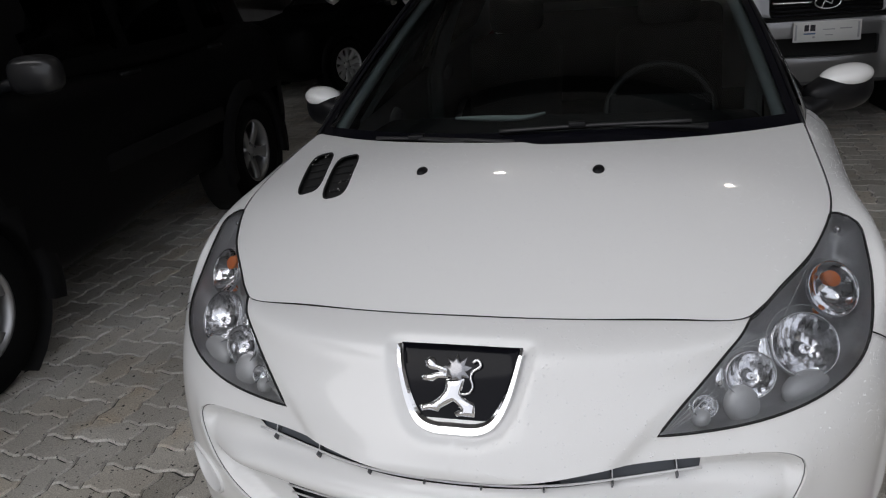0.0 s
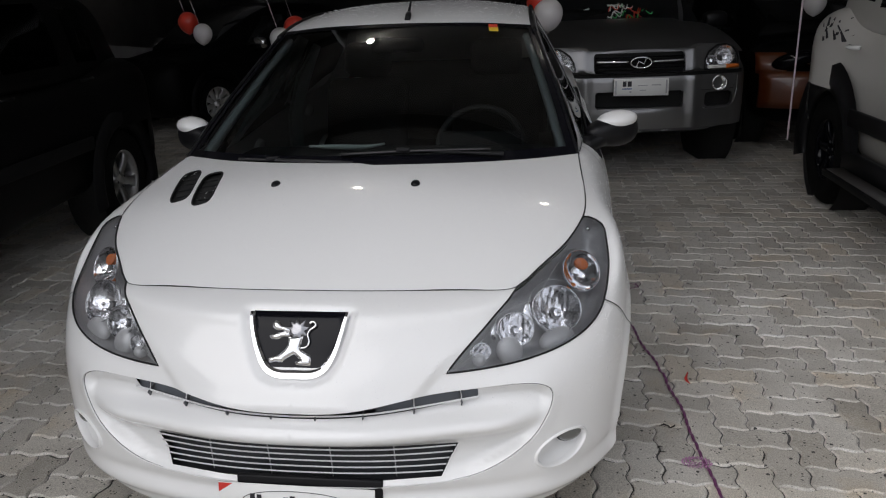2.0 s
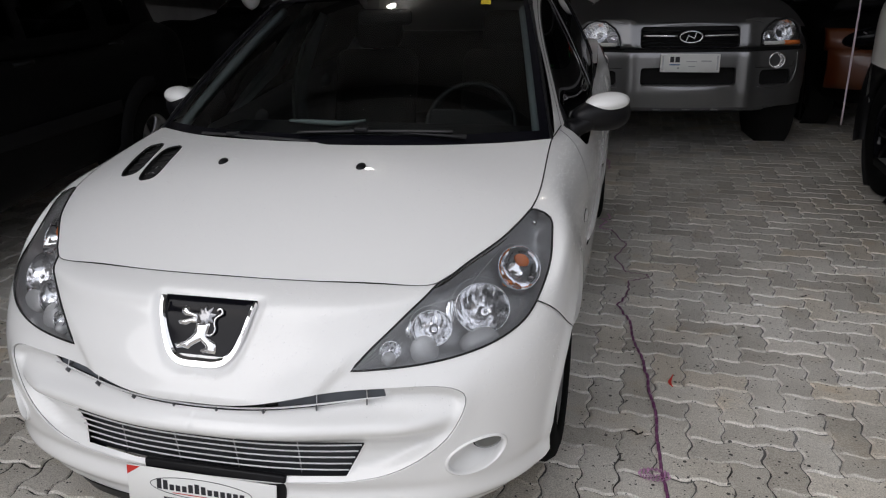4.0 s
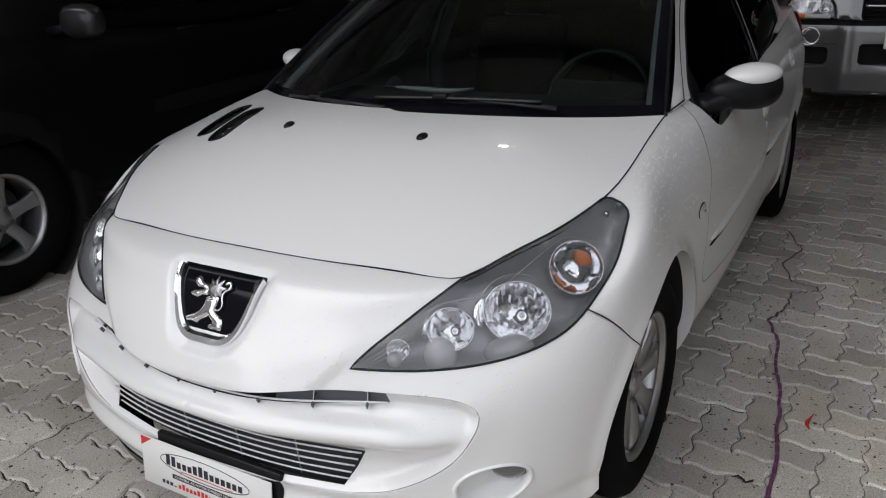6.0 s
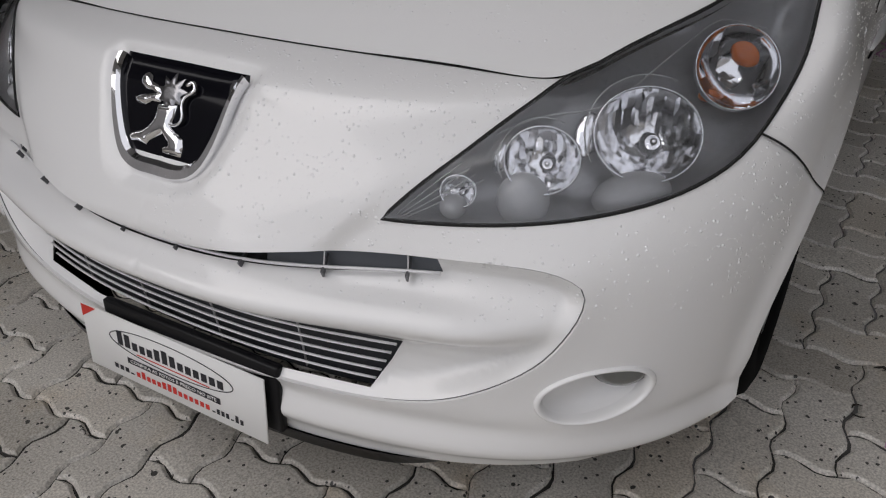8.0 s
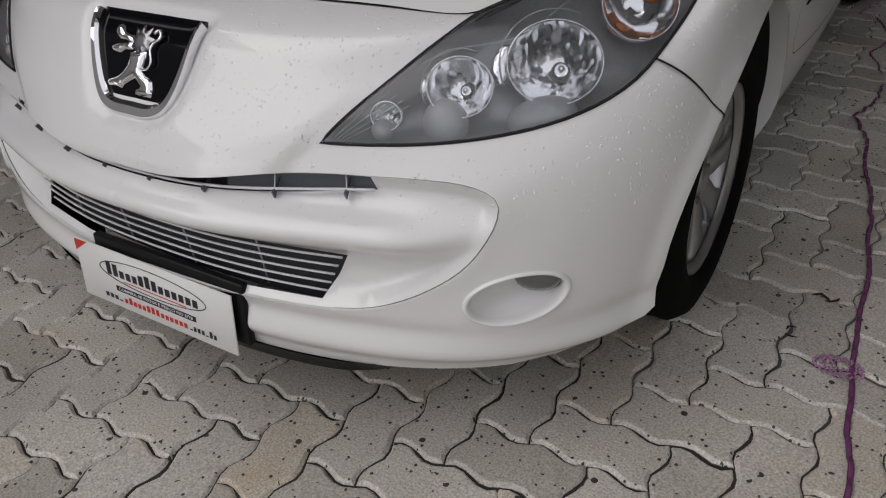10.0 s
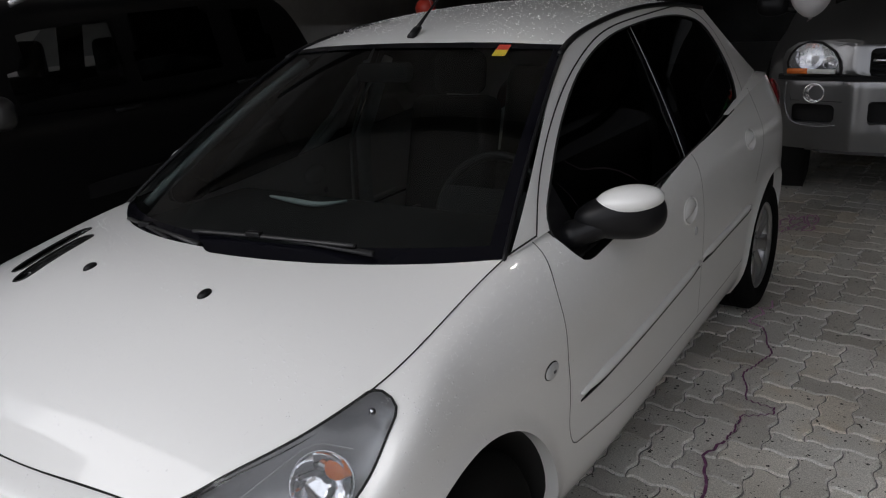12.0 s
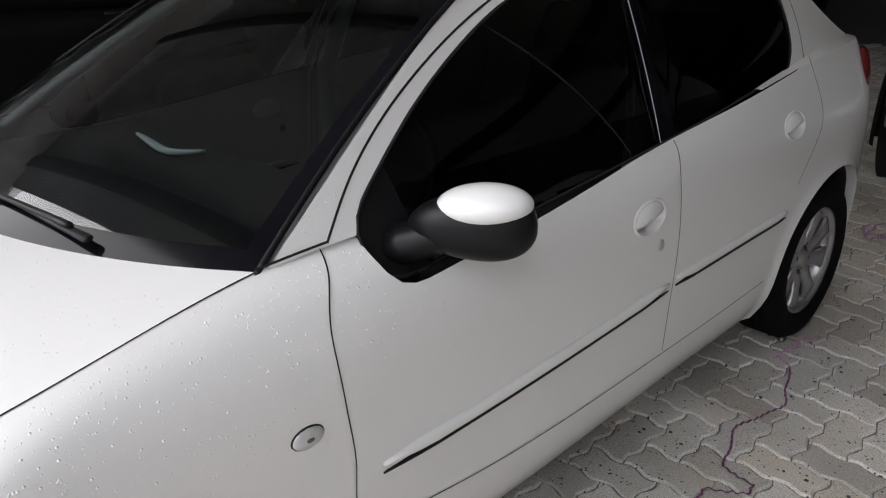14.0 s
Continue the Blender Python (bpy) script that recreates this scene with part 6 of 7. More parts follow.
    pressed("nose_panel", -0.80, 0.80, 0.862, 1.060, [grille_hole] + lamp_holes, nose_depth, SILVERPAINT, "silver nose panel round the grille", outline=np.array([(-0.77, 0.863), (0.77, 0.863), (0.785, 0.93), (0.765, 1.0), (0.70, 1.045), (0.60, 1.057), (-0.60, 1.057), (-0.70, 1.045), (-0.765, 1.0), (-0.785, 0.93)]))
    band("grille", -0.345, 0.345, 0.862, 1.012, -0.010, -0.030, DARKVOID, "black grille")
    for k in range(5):
        z = 0.878 + 0.026 * k
        xs = np.linspace(-0.325, 0.325, 21)
        part("grille_bar", tube([(x, float(bow(x)) - 0.036 + 0.004 * k, z) for x in xs], 0.006, 6), BLACKGLOSS, c)
    for x0, x1 in ((-0.32, -0.09), (0.09, 0.32)):
        xs = np.linspace(x0, x1, 10)
        part("grille_chrome", tube([(x, float(bow(x)) - 0.040, 0.948 + 0.02 * abs(x)) for x in xs], 0.008, 6), CHROME, c, "chrome grille bar")
    part("badge", tube([(0.075 * math.cos(a), -0.050, 0.945 + 0.038 * math.sin(a)) for a in np.linspace(0, 2 * math.pi, 32, endpoint=False)], 0.006, 6, True), CHROME, c, "chrome oval badge")
    part("badge_bar", tube([(-0.035, -0.052, 0.915), (-0.02, -0.052, 0.955), (0.02, -0.052, 0.935), (0.035, -0.052, 0.975)], 0.006, 6), CHROME, c)
    band("bumper_gap", -0.80, 0.80, 0.838, 0.864, 0.006, 0.006, GAP)
    intake = rounded(-0.325, 0.325, 0.612, 0.735, 0.022)
    corners = [rounded(min(sg * 0.49, sg * 0.715), max(sg * 0.49, sg * 0.715), 0.605, 0.712, 0.03) for sg in (1, -1)]
    bumper_depth = lambda x, z: bow(x) - 0.045 - 0.020 * np.exp(-(((np.abs(x) - 0.405) / 0.045) ** 2)) + 0.12 * np.clip(0.56 - z, 0, 1) ** 0.9 + 1.6 * np.clip(z - 0.815, 0, 1) ** 1.5 + 1.4 * np.clip(np.abs(x) - 0.72, 0, 1) ** 1.4
    pressed("bumper", -0.83, 0.83, 0.455, 0.838, [intake] + corners, bumper_depth, SILVERBRIGHT, "silver front bumper")
    band("air_intake", -0.345, 0.345, 0.600, 0.745, -0.02, -0.02, DARKVOID, "black air intake")
    band("bumper_foot", -0.55, 0.55, 0.435, 0.462, 0.02, 0.03, GREYSILVER, "dull under-bumper edge")
    for x in (-0.20, 0.0, 0.20):
        part("bumper_tab", box(x - 0.025, x + 0.025, float(bow(x)) - 0.04, float(bow(x)) - 0.02, 0.437, 0.446, 0.002), SILVERBRIGHT, c)
    part("intake_lip", tube([(x, float(bumper_depth(np.array([x]), np.array([0.611]))[0]) - 0.003, 0.611) for x in np.linspace(-0.31, 0.31, 24)], 0.004, 6), SILVERBRIGHT, c)
    for s in (1, -1):
        a, b = sorted((0.48 * s, 0.725 * s))
        band("corner_intake", a, b, 0.597, 0.722, -0.02, -0.02, DARKVOID, "black corner intake")
        line = [(s * x, z) for x, z in ((0.455, 0.836), (0.455, 0.73), (0.72, 0.73), (0.745, 0.836))]
        part("panel_joint", tube([(x, float(bumper_depth(np.array([x]), np.array([z]))[0]) - 0.0005, z) for x, z in line], 0.002, 5), GAP, c)
        edge = smooth_line([(0.752, 0.830), (0.756, 0.76), (0.748, 0.68), (0.715, 0.615), (0.64, 0.590), (0.54, 0.588), (0.48, 0.600)], 24)
        part("corner_edge", tube([(s * x, float(bumper_depth(np.array([x]), np.array([z]))[0]) - 0.003, z) for x, z in edge], 0.005, 6), SILVERBRIGHT, c, "raised silver edge round the corner intake")
        y = float(bow(0.60)) - 0.05
        part("fog_ring", tube([(s * 0.60 + 0.052 * math.cos(t), y - 0.006, 0.775 + 0.052 * math.sin(t)) for t in np.linspace(0, 2 * math.pi, 28, endpoint=False)], 0.006, 6, True), CHROME, c, "chrome fog lamp ring")
        bm = lathe([(0, 0.016), (0.026, 0.012), (0.044, -0.004), (0.048, -0.010)], 24, "y")
        part("fog_lamp", moved(bm, pose(s * 0.60, y + 0.004, 0.775)), FACETED, c, "clear fog lamp")
        # headlamp
        lamp_poly = LAMP_POLY
        vs, fs = cut_sheet(0.46, 0.77, 0.87, 1.10, 0.03, [np.array(lamp_poly)])
        keep = fs[inside(lamp_poly, vs[fs].mean(1))]
        def at(off):
            return lambda q: np.stack([s * q[:, 0], 0.15 * np.abs(q[:, 0] / 0.8) ** 2.3 - 0.035 + 0.25 * (q[:, 1] - 0.9) + off, q[:, 1]], -1)
        sheet_part("lamp_back", vs, keep, at(0.03), LAMPBLACK, c, "headlamp bowl", flip=s < 0)
        sheet_part("lamp_lens", vs, keep, at(-0.012), LENS, c, "clear headlamp lens", flip=s < 0)
        ring = at(-0.010)(np.array(lamp_poly))
        part("lamp_seal", tube(ring, 0.007, 6, True), GAP, c)
        part("reflector", moved(lathe([(0, 0.0), (0.045, -0.012), (0.070, -0.036), (0.074, -0.040)], 28, "y"), pose(s * 0.635, 0.10, 0.972)), FACETED, c, "chrome reflector")
        part("reflector", moved(lathe([(0, 0.0), (0.025, -0.008), (0.038, -0.022)], 24, "y"), pose(s * 0.53, 0.06, 0.94)), FACETED, c)
        xs = np.linspace(0.50, 0.745, 8)
        part("indicator", tube([(s * x, 0.15 * abs(x / 0.8) ** 2.3 - 0.050, 0.893) for x in xs[4:]], 0.017, 6), AMBER, c, "amber indicator strip")
        part("side_lens", tube([(s * x, 0.15 * abs(x / 0.8) ** 2.3 - 0.050, 0.893) for x in xs[:5]], 0.014, 6), PLATEWHITE, c, "pale inner indicator lens")
    # screen with dealer's lettering as plain strokes, and papers
    def glass(ab):
        return np.stack([ab[:, 0] * (0.76 - 0.10 * ab[:, 1]), 1.02 + 0.72 * ab[:, 1] + 0.10 * ab[:, 0] ** 2, 1.155 + 0.46 * ab[:, 1] - 0.01 * ab[:, 0] ** 2], -1)
    data_part("windscreen", *patch(glass, 16, 8), DARKGLASS_SOLID, c, "dark windscreen")
    r = random.Random(8)
    for k in range(20):
        a0, b0 = -0.05 + 0.50 * r.random(), 0.06 + 0.36 * r.random()
        wave, tall = r.uniform(4, 9), r.uniform(0.02, 0.06)
        line = [(a0 + 0.12 * t, b0 + 0.06 * t + tall * math.sin(wave * t + k)) for t in np.linspace(0, 1.6, 18)]
        p = glass(np.array(line)) + np.array([0, -0.006, 0.006])
        part("screen_stroke", tube(p, 0.0055, 5), (PLATEWHITE, GREENINK, REDINK, PLATEWHITE)[k % 4], c, "painted stroke on the windscreen")
    for a0, b0, w, h in ((-0.44, 0.30, 0.20, 0.28), (-0.02, 0.35, 0.10, 0.22)):
        q = glass(np.array([(a0, b0), (a0 + w, b0), (a0 + w, b0 + h), (a0, b0 + h)])) + np.array([0, -0.008, 0.008])
        data_part("screen_paper", q, [(0, 1, 2, 3)], PAPER, c, "pale sheet on the windscreen", False)
    # show plate
    p = thing("show_plate", "white show plate with grey print, on a silver bumper", "plate", m @ pose(0.0, -0.075, 0.772, -4, 0.8, 0), "show plates")
    part("plate_panel", box(-0.2, 0.2, -0.004, 0, -0.062, 0.062, 0.001, 1), PLATEWHITE, p, "white plastic panel")
    bars("logo_bar", [(-0.135, -0.108, 0.004, 0.042), (-0.100, -0.070, 0.004, 0.042)], Matrix(), INK, p)
    bars("logo_line", [(-0.138, -0.068, -0.016, -0.008)], Matrix(), BLUEINK, p)
    bars("print_bar", [(-0.025, 0.045, 0.008, 0.014), (0.075, 0.145, 0.010, 0.018), (-0.01, 0.035, -0.026, -0.020), (-0.085, -0.070, -0.040, -0.028)], Matrix(), LAMPGREY, p)
    bars("edge_mark", [(-0.19, -0.178, -0.05, 0.045), (0.178, 0.19, -0.045, 0.05)], Matrix(), LAMPGREY, p)
    part("plate_recess", box(-0.17, 0.17, 0.0, 0.02, -0.05, 0.05), BLACKPLASTIC, p)
    return c


SILVERBRIGHT = material("bright_silver_paint", (0.22, 0.22, 0.225), 0.34, 0.8, 0.4)
GREYSILVER = material("dull_silver_plastic", (0.10, 0.10, 0.103), 0.5, 0.3)
GREENINK = material("green_paint", (0.04, 0.40, 0.10), 0.5)
build_silver()

# ---- balloons ----
BALLOONWHITE = material("white_rubber", (0.70, 0.68, 0.68), 0.3, 0, 0.2)
BALLOONRED = material("red_rubber", (0.60, 0.05, 0.03), 0.3, 0, 0.2)
STRING = material("pale_ribbon", (0.55, 0.45, 0.5), 0.5)


def balloon(x, y, z, r, mat, color, down, hang=True):
    b = thing("balloon", f"{color} rubber balloon on a thin ribbon", "balloon", pose(x, y, z), "balloons over the cars")
    bm = bmesh.new()
    bmesh.ops.create_uvsphere(bm, u_segments=28, v_segments=20, radius=r)
    for v in bm.verts:
        if v.co.z < 0:
            v.co.z *= 1.22
            v.co.x *= 1 - 0.12 * (v.co.z / r) ** 2
            v.co.y *= 1 - 0.12 * (v.co.z / r) ** 2
    part("skin", bm, mat, b)
    part("knot", lathe([(0.012, -r * 1.27), (0.004, -r * 1.2), (0.008, -r * 1.15)], 10, "z"), mat, b)
    pts = [(0.01 * math.sin(5 * t), 0.01 * math.cos(4 * t), -r * 1.2 - (down - r * 1.2) * t) if down > 0 else (0.02 * math.sin(5 * t) + (-0.9 * t if x < -1 else 0), 0, -down * t) for t in np.linspace(0, 1, 12)]
    part("ribbon", tube(pts, 0.0025, 5), STRING, b)
    return b


for x, y, z, r, mat, color, down in ((-1.74, 5.4, 1.145, 0.098, BALLOONWHITE, "white", -1.9), (-1.63, 5.5, 1.23, 0.105, BALLOONRED, "red", -1.8), (-2.50, 5.5, 1.21, 0.085, BALLOONWHITE, "white", -1.8),
                                     (-2.67, 5.6, 1.31, 0.09, BALLOONRED, "red", -1.7), (0.54, 5.0, 1.39, 0.11, BALLOONRED, "red", -1.6), (0.60, 4.93, 1.30, 0.115, BALLOONWHITE, "white", 0.16), (2.74, 5.45, 1.31, 0.09, BALLOONWHITE, "white", -1.6)):
    balloon(x, y, z, r, mat, color, down if down > 0 else z - CEIL_Z)
hang = thing("hanging_ribbon", "pale ribbon hanging beside the white off-roader", "ribbon", pose(2.22, 3.98, 0))
part("strand", tube([(0.01 * math.sin(4 * t), 0.02 * t, CEIL_Z - (CEIL_Z - 0.45) * t) for t in np.linspace(0, 1, 30)], 0.006, 6), STRING, hang)

# ---- ribbons and scraps on the ground ----
CORD = material("purple_ribbon", (0.15, 0.045, 0.12), 0.3)
PINK = material("pink_ribbon", (0.42, 0.22, 0.36), 0.4)
SCRAP = material("red_scrap", (0.55, 0.03, 0.02), 0.5)


def ground_line(name, label, points, width, mat):
    t = thing(name, label, "ribbon", pose(points[0][0], points[0][1], 0))
    p = smooth_line([(x - points[0][0], y - points[0][1]) for x, y in points], 14 * len(points))
    p3 = [(x, y, 0.006 + 0.003 * math.sin(37 * i)) for i, (x, y) in enumerate(p)]
    part("strand", tube(p3, width, 6, flat=0.18), mat, t)
    return t


def kinked(points):
    """Short straight runs between the bends of a stiff ribbon."""
    out = []
    for a, b in zip(points, points[1:]):
        out += [(a[0] + (b[0] - a[0]) * k + 0.004 * math.sin(19 * a[1] + 7 * k), a[1] + (b[1] - a[1]) * k) for k in (0.0, 0.33, 0.66)]
    return out + [points[-1]]


ground_line("ribbon", "purple ribbon trailing over the pavers", kinked([(1.155, -0.15), (1.145, 0.20), (1.132, 0.45), (1.098, 0.70), (1.086, 1.008), (1.064, 1.25), (1.041, 1.40), (0.972, 1.82), (0.929, 1.94), (0.965, 2.05)]), 0.0052, CORD)
ground_line("ribbon", "thin dark purple ribbon kinked beside the car", kinked([(0.965, 2.06), (0.974, 2.133), (0.972, 2.23), (1.06, 2.293), (1.056, 2.331), (0.96, 2.352), (0.900, 2.55), (0.946, 2.764), (0.865, 2.985)]), 0.0034, CORD)
ground_line("ribbon", "pink ribbon end by the rear wheel", kinked([(0.865, 2.99), (0.79, 3.035), (0.828, 3.15), (0.800, 3.20), (0.845, 3.22), (0.829, 3.30)]), 0.0045, PINK)
loop = [(1.098 + (0.045 - 0.012 * k) * math.cos(t) - 0.02, 0.70 + (0.028 - 0.007 * k) * math.sin(t) + 0.004 * k) for k in range(3) for t in np.linspace(0.2, 6.0, 9)]
ground_line("ribbon", "curled pink ribbon end on the pavers", loop, 0.0030, PINK)
r = random.Random(5)
tangle = [(0.68 + 0.13 * math.cos(t) * r.uniform(0.3, 1), 4.55 + 0.22 * math.sin(t * 1.3) * r.uniform(0.3, 1)) for t in np.linspace(0, 16, 34)]
ground_line("ribbon", "tangled pink ribbon under the silver off-roader", tangle, 0.006, PINK)
scrap = thing("scrap", "curved red paper scrap on the pavers", "scrap", pose(1.143, 1.280, 0.0, 0, 0, 50) @ Matrix.Scale(0.72, 4))
part("sliver", tube(smooth_line([(-0.035, -0.035, 0.006), (-0.015, 0.0, 0.010), (0.02, 0.018, 0.014), (0.05, 0.03, 0.02)], 14), [0.003, 0.004, 0.006, 0.007, 0.008, 0.008, 0.008, 0.007, 0.006, 0.005, 0.004, 0.003, 0.003, 0.002], 6, flat=0.5), SCRAP, scrap)
LITTER = material("dead_leaf", (0.02, 0.016, 0.012), 0.8)
r = random.Random(11)
for x, y in ((1.55, 2.6), (1.32, 2.35), (1.25, 3.1), (1.42, 1.7), (1.75, 2.2), (-0.95, 0.35), (1.95, 2.9), (1.28, 0.35), (1.006, 0.921), (1.036, 0.923), (0.972, 0.784), (0.982, 0.759), (1.46, 2.05), (1.62, 1.15)):
    t = thing("litter", "small dark leaf crumb on the pavers", "litter", pose(x, y, 0, 0, 0, r.uniform(0, 360)) @ Matrix.Scale(r.uniform(0.45, 0.8), 4), "crumbs on the pavers")
    part("crumb", tube([(-0.02, 0, 0.004), (0.0, 0.008, 0.009), (0.02, 0.0, 0.006), (0.03, -0.012, 0.004)], [0.002, 0.006, 0.005, 0.002], 6, flat=0.5), LITTER, t)

# ---- the covered lot ----
WALL = material("grey_plaster", (0.36, 0.21, 0.21), 0.9)
mottled(WALL, 1.2, (0.24, 0.23, 0.22), (0.34, 0.325, 0.31))
CEIL = material("ceiling_boards", (0.10, 0.10, 0.10), 0.8)
mottled(CEIL, 2.0, (0.34, 0.34, 0.34), (0.46, 0.46, 0.46))
BEAM = material("dark_steel_beam", (0.05, 0.05, 0.05), 0.6)
mottled(BEAM, 3.0, (0.035, 0.035, 0.035), (0.065, 0.065, 0.065))
tagged(part("ceiling", box(-5.6, 6.5, CEIL_Y, 16, CEIL_Z, CEIL_Z + 0.15), CEIL, None), "grey boarded ceiling", "ceiling", kind="structure")
# same plaster in a darker colour, for the deep shade at the back
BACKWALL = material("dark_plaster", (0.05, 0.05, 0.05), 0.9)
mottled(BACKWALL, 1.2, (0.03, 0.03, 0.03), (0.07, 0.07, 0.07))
tagged(part("wall_north", box(-5.8, 6.5, 16, 16.2, 0, CEIL_Z + 0.15), BACKWALL, None), "back wall plaster darkened for the shade there", "wall", kind="structure")
tagged(part("wall_west", box(-5.8, -5.6, -8, 16, 0, CEIL_Z + 0.15), WALL, None), "grey plaster side wall, closing off the skylight", "wall", kind="structure")
# this east wall is unseen, added to block low skylight from the right
tagged(part("wall_east", box(6.5, 6.7, -8.0, 16.2, 0, CEIL_Z + 0.15), WALL, None), "grey plaster side wall, closing off the skylight", "wall", kind="structure")
# unseen canopy, added to keep skylight off the left side
tagged(part("canopy", box(-5.6, -1.75, -2.2, CEIL_Y, CEIL_Z - 1.2, CEIL_Z - 1.05), CEIL, None), "unseen canopy added to shade the side bays", "canopy", kind="structure")
for k in range(6):
    y = CEIL_Y + 0.4 + 2.2 * k
    tagged(part("ceiling_beam", box(-5.6, 6.5, y, y + 0.14, CEIL_Z - 0.16, CEIL_Z - 0.003), BEAM, None), "dark ceiling beam", "beam", kind="structure")

BULB = bpy.data.materials.new("lamp_glow")
BULB.use_nodes = True
BULB.node_tree.nodes["Principled BSDF"].inputs["Emission Color"].default_value = (1.0, 0.93, 0.80, 1)
BULB.node_tree.nodes["Principled BSDF"].inputs["Emission Strength"].default_value = 55.0
for x, y in ((-1.02, 4.05), (1.53, 4.05), (-1.2, 4.5)):
    lamp = thing("ceiling_lamp", "small round ceiling lamp, lit", "lamp", pose(x, y, CEIL_Z), "lamps on the ceiling")
    part("base", lathe([(0.0, 0.0), (0.11, 0.0), (0.12, -0.02), (0.09, -0.03)], 28, "z"), PLATEWHITE, lamp)
    bm = bmesh.new()
    bmesh.ops.create_uvsphere(bm, u_segments=20, v_segments=12, radius=1)
    bm.transform(Matrix.Translation((0, 0, -0.07)) @ Matrix.Diagonal((0.06, 0.06, 0.045, 1)))
    part("globe", bm, BULB, lamp, "glowing globe")

# ---- rain drops on the hatchback ----
WATER = pane_material("water_film", (0.995, 0.995, 1.0), 0.03, 1.30)
rng = np.random.default_rng(3)


def drops(name, label, surface, us, vs, count, size, keep=lambda uv: np.ones(len(uv), bool), flip=1, mat=BEAD):
    uv = np.stack([rng.uniform(*us, count), rng.uniform(*vs, count)], -1)
    uv = uv[keep(uv)]
    p, n = surface(uv), normals(surface, uv) * flip
    r = size * (0.45 + 0.9 * rng.random(len(p)) ** 3)
    a = np.cross(n, np.array([0.3, 0.9, 0.1]))
    a /= np.linalg.norm(a, axis=1, keepdims=True)
    b = np.cross(n, a)
    verts, faces = [], []
    for i in range(len(p)):
        k = len(verts)
        verts.append(p[i] + n[i] * r[i] * 0.36)
        for q, h in ((0.62, 0.27), (1.0, 0.0)):
            for t in range(6):
                c, s = math.cos(t * math.pi / 3), math.sin(t * math.pi / 3)
                verts.append(p[i] + r[i] * q * (c * a[i] + s * b[i]) + n[i] * (r[i] * h - (0.0004 if h == 0 else 0)))
        for t in range(6):
            u = (t + 1) % 6
            faces += [(k, k + 1 + t, k + 1 + u), (k + 1 + t, k + 7 + t, k + 7 + u, k + 1 + u)]
    ob = data_part(name, verts, faces, mat, None)
    return tagged(ob, label, "water", kind="stuff")


drops("rain_drops", "rain drops beaded on the white bonnet", bonnet, (-0.62, 0.68), (0.33, 1.0), 3800, 0.0021, lambda q: ~(np.abs(np.hypot((q[:, 0] + 0.51) / 0.085, (q[:, 1] - 0.755) / 0.15)) < 1) & (np.abs(q[:, 0]) < BONNET_EDGE_X(q[:, 1]) - 0.02) & (q[:, 1] < 0.82 + 0.25 * np.abs(q[:, 0] / 0.7) ** 2.2))
drops("rain_drops", "rain drops beaded on the white nose", skin, (0.02, 0.9), (0.28, 0.64), 2600, 0.0022, lambda q: ~inside(LAMP, q) & ~inside(SLOT, q) & (edge_distance(SLOT, q) > 0.01))
drops("rain_drops", "rain drops beaded on the white fender and doors", skin, (0.95, 3.2), (0.30, 0.64), 4600, 0.0019, lambda q: ~inside(WINDOW_UV, q) & ~inside(ARCH_F_UV, q))
drops("rain_drops", "rain drops on the clear lamp lens", lambda q: shell(q) + normals(shell, q) * 0.0115, (0.42, 0.96), (0.42, 0.64), 1000, 0.0030, lambda q: inside(LAMP, q) & (edge_distance(LAMP, q) > 0.035), mat=WATER)
drops("rain_drops", "rain drops on the windscreen", screen, (-0.9, 0.92), (0.05, 0.95), 350, 0.0022, mat=WATER)
drops("rain_drops", "rain drops beaded on the white roof", roof, (-0.44, 0.5), (1.80, 3.2), 3200, 0.0038)
drops("rain_drops", "rain drops on the white pillar", green, (1.2, 1.9), (0.95, 1.34), 800, 0.0023, lambda q: ~inside(WINDOW, q) & (q[:, 1] < 0.92 + (q[:, 0] - 1.125) * 0.58))

# ---- ground: wavy pavers laid in herringbone ----
PAVER = bpy.data.materials.new("concrete_paver")
PAVER.use_nodes = True
pb = PAVER.node_tree.nodes["Principled BSDF"]
pb.inputs["Roughness"].default_value = 0.62
where = PAVER.node_tree.nodes.new("ShaderNodeTexCoord")
geo = PAVER.node_tree.nodes.new("ShaderNodeNewGeometry")
info = PAVER.node_tree.nodes.new("ShaderNodeObjectInfo")


def math_node(m, op, a, b):
    n = m.node_tree.nodes.new("ShaderNodeMath")
    n.operation = op
    for i, v in enumerate((a, b)):
        if isinstance(v, (int, float)):
            n.inputs[i].default_value = v
        else:
            link(m, v, n.inputs[i])
    return n.outputs[0]


def ramp(m, fac, stops):
    n = m.node_tree.nodes.new("ShaderNodeValToRGB")
    e = n.color_ramp.elements
    e[0].position, e[0].color = stops[0][0], (*stops[0][1], 1)
    e[1].position, e[1].color = stops[-1][0], (*stops[-1][1], 1)
    for p, c in stops[1:-1]:
        e.new(p).color = (*c, 1)
    link(m, fac, n.inputs["Fac"])
    return n.outputs["Color"]


def mix(m, kind, fac, a, b):
    n = m.node_tree.nodes.new("ShaderNodeMixRGB")
    n.blend_type = kind
    if isinstance(fac, (int, float)):
        n.inputs[0].default_value = fac
    else:
        link(m, fac, n.inputs[0])
    link(m, a, n.inputs[1])
    link(m, b, n.inputs[2])
    return n.outputs[0]


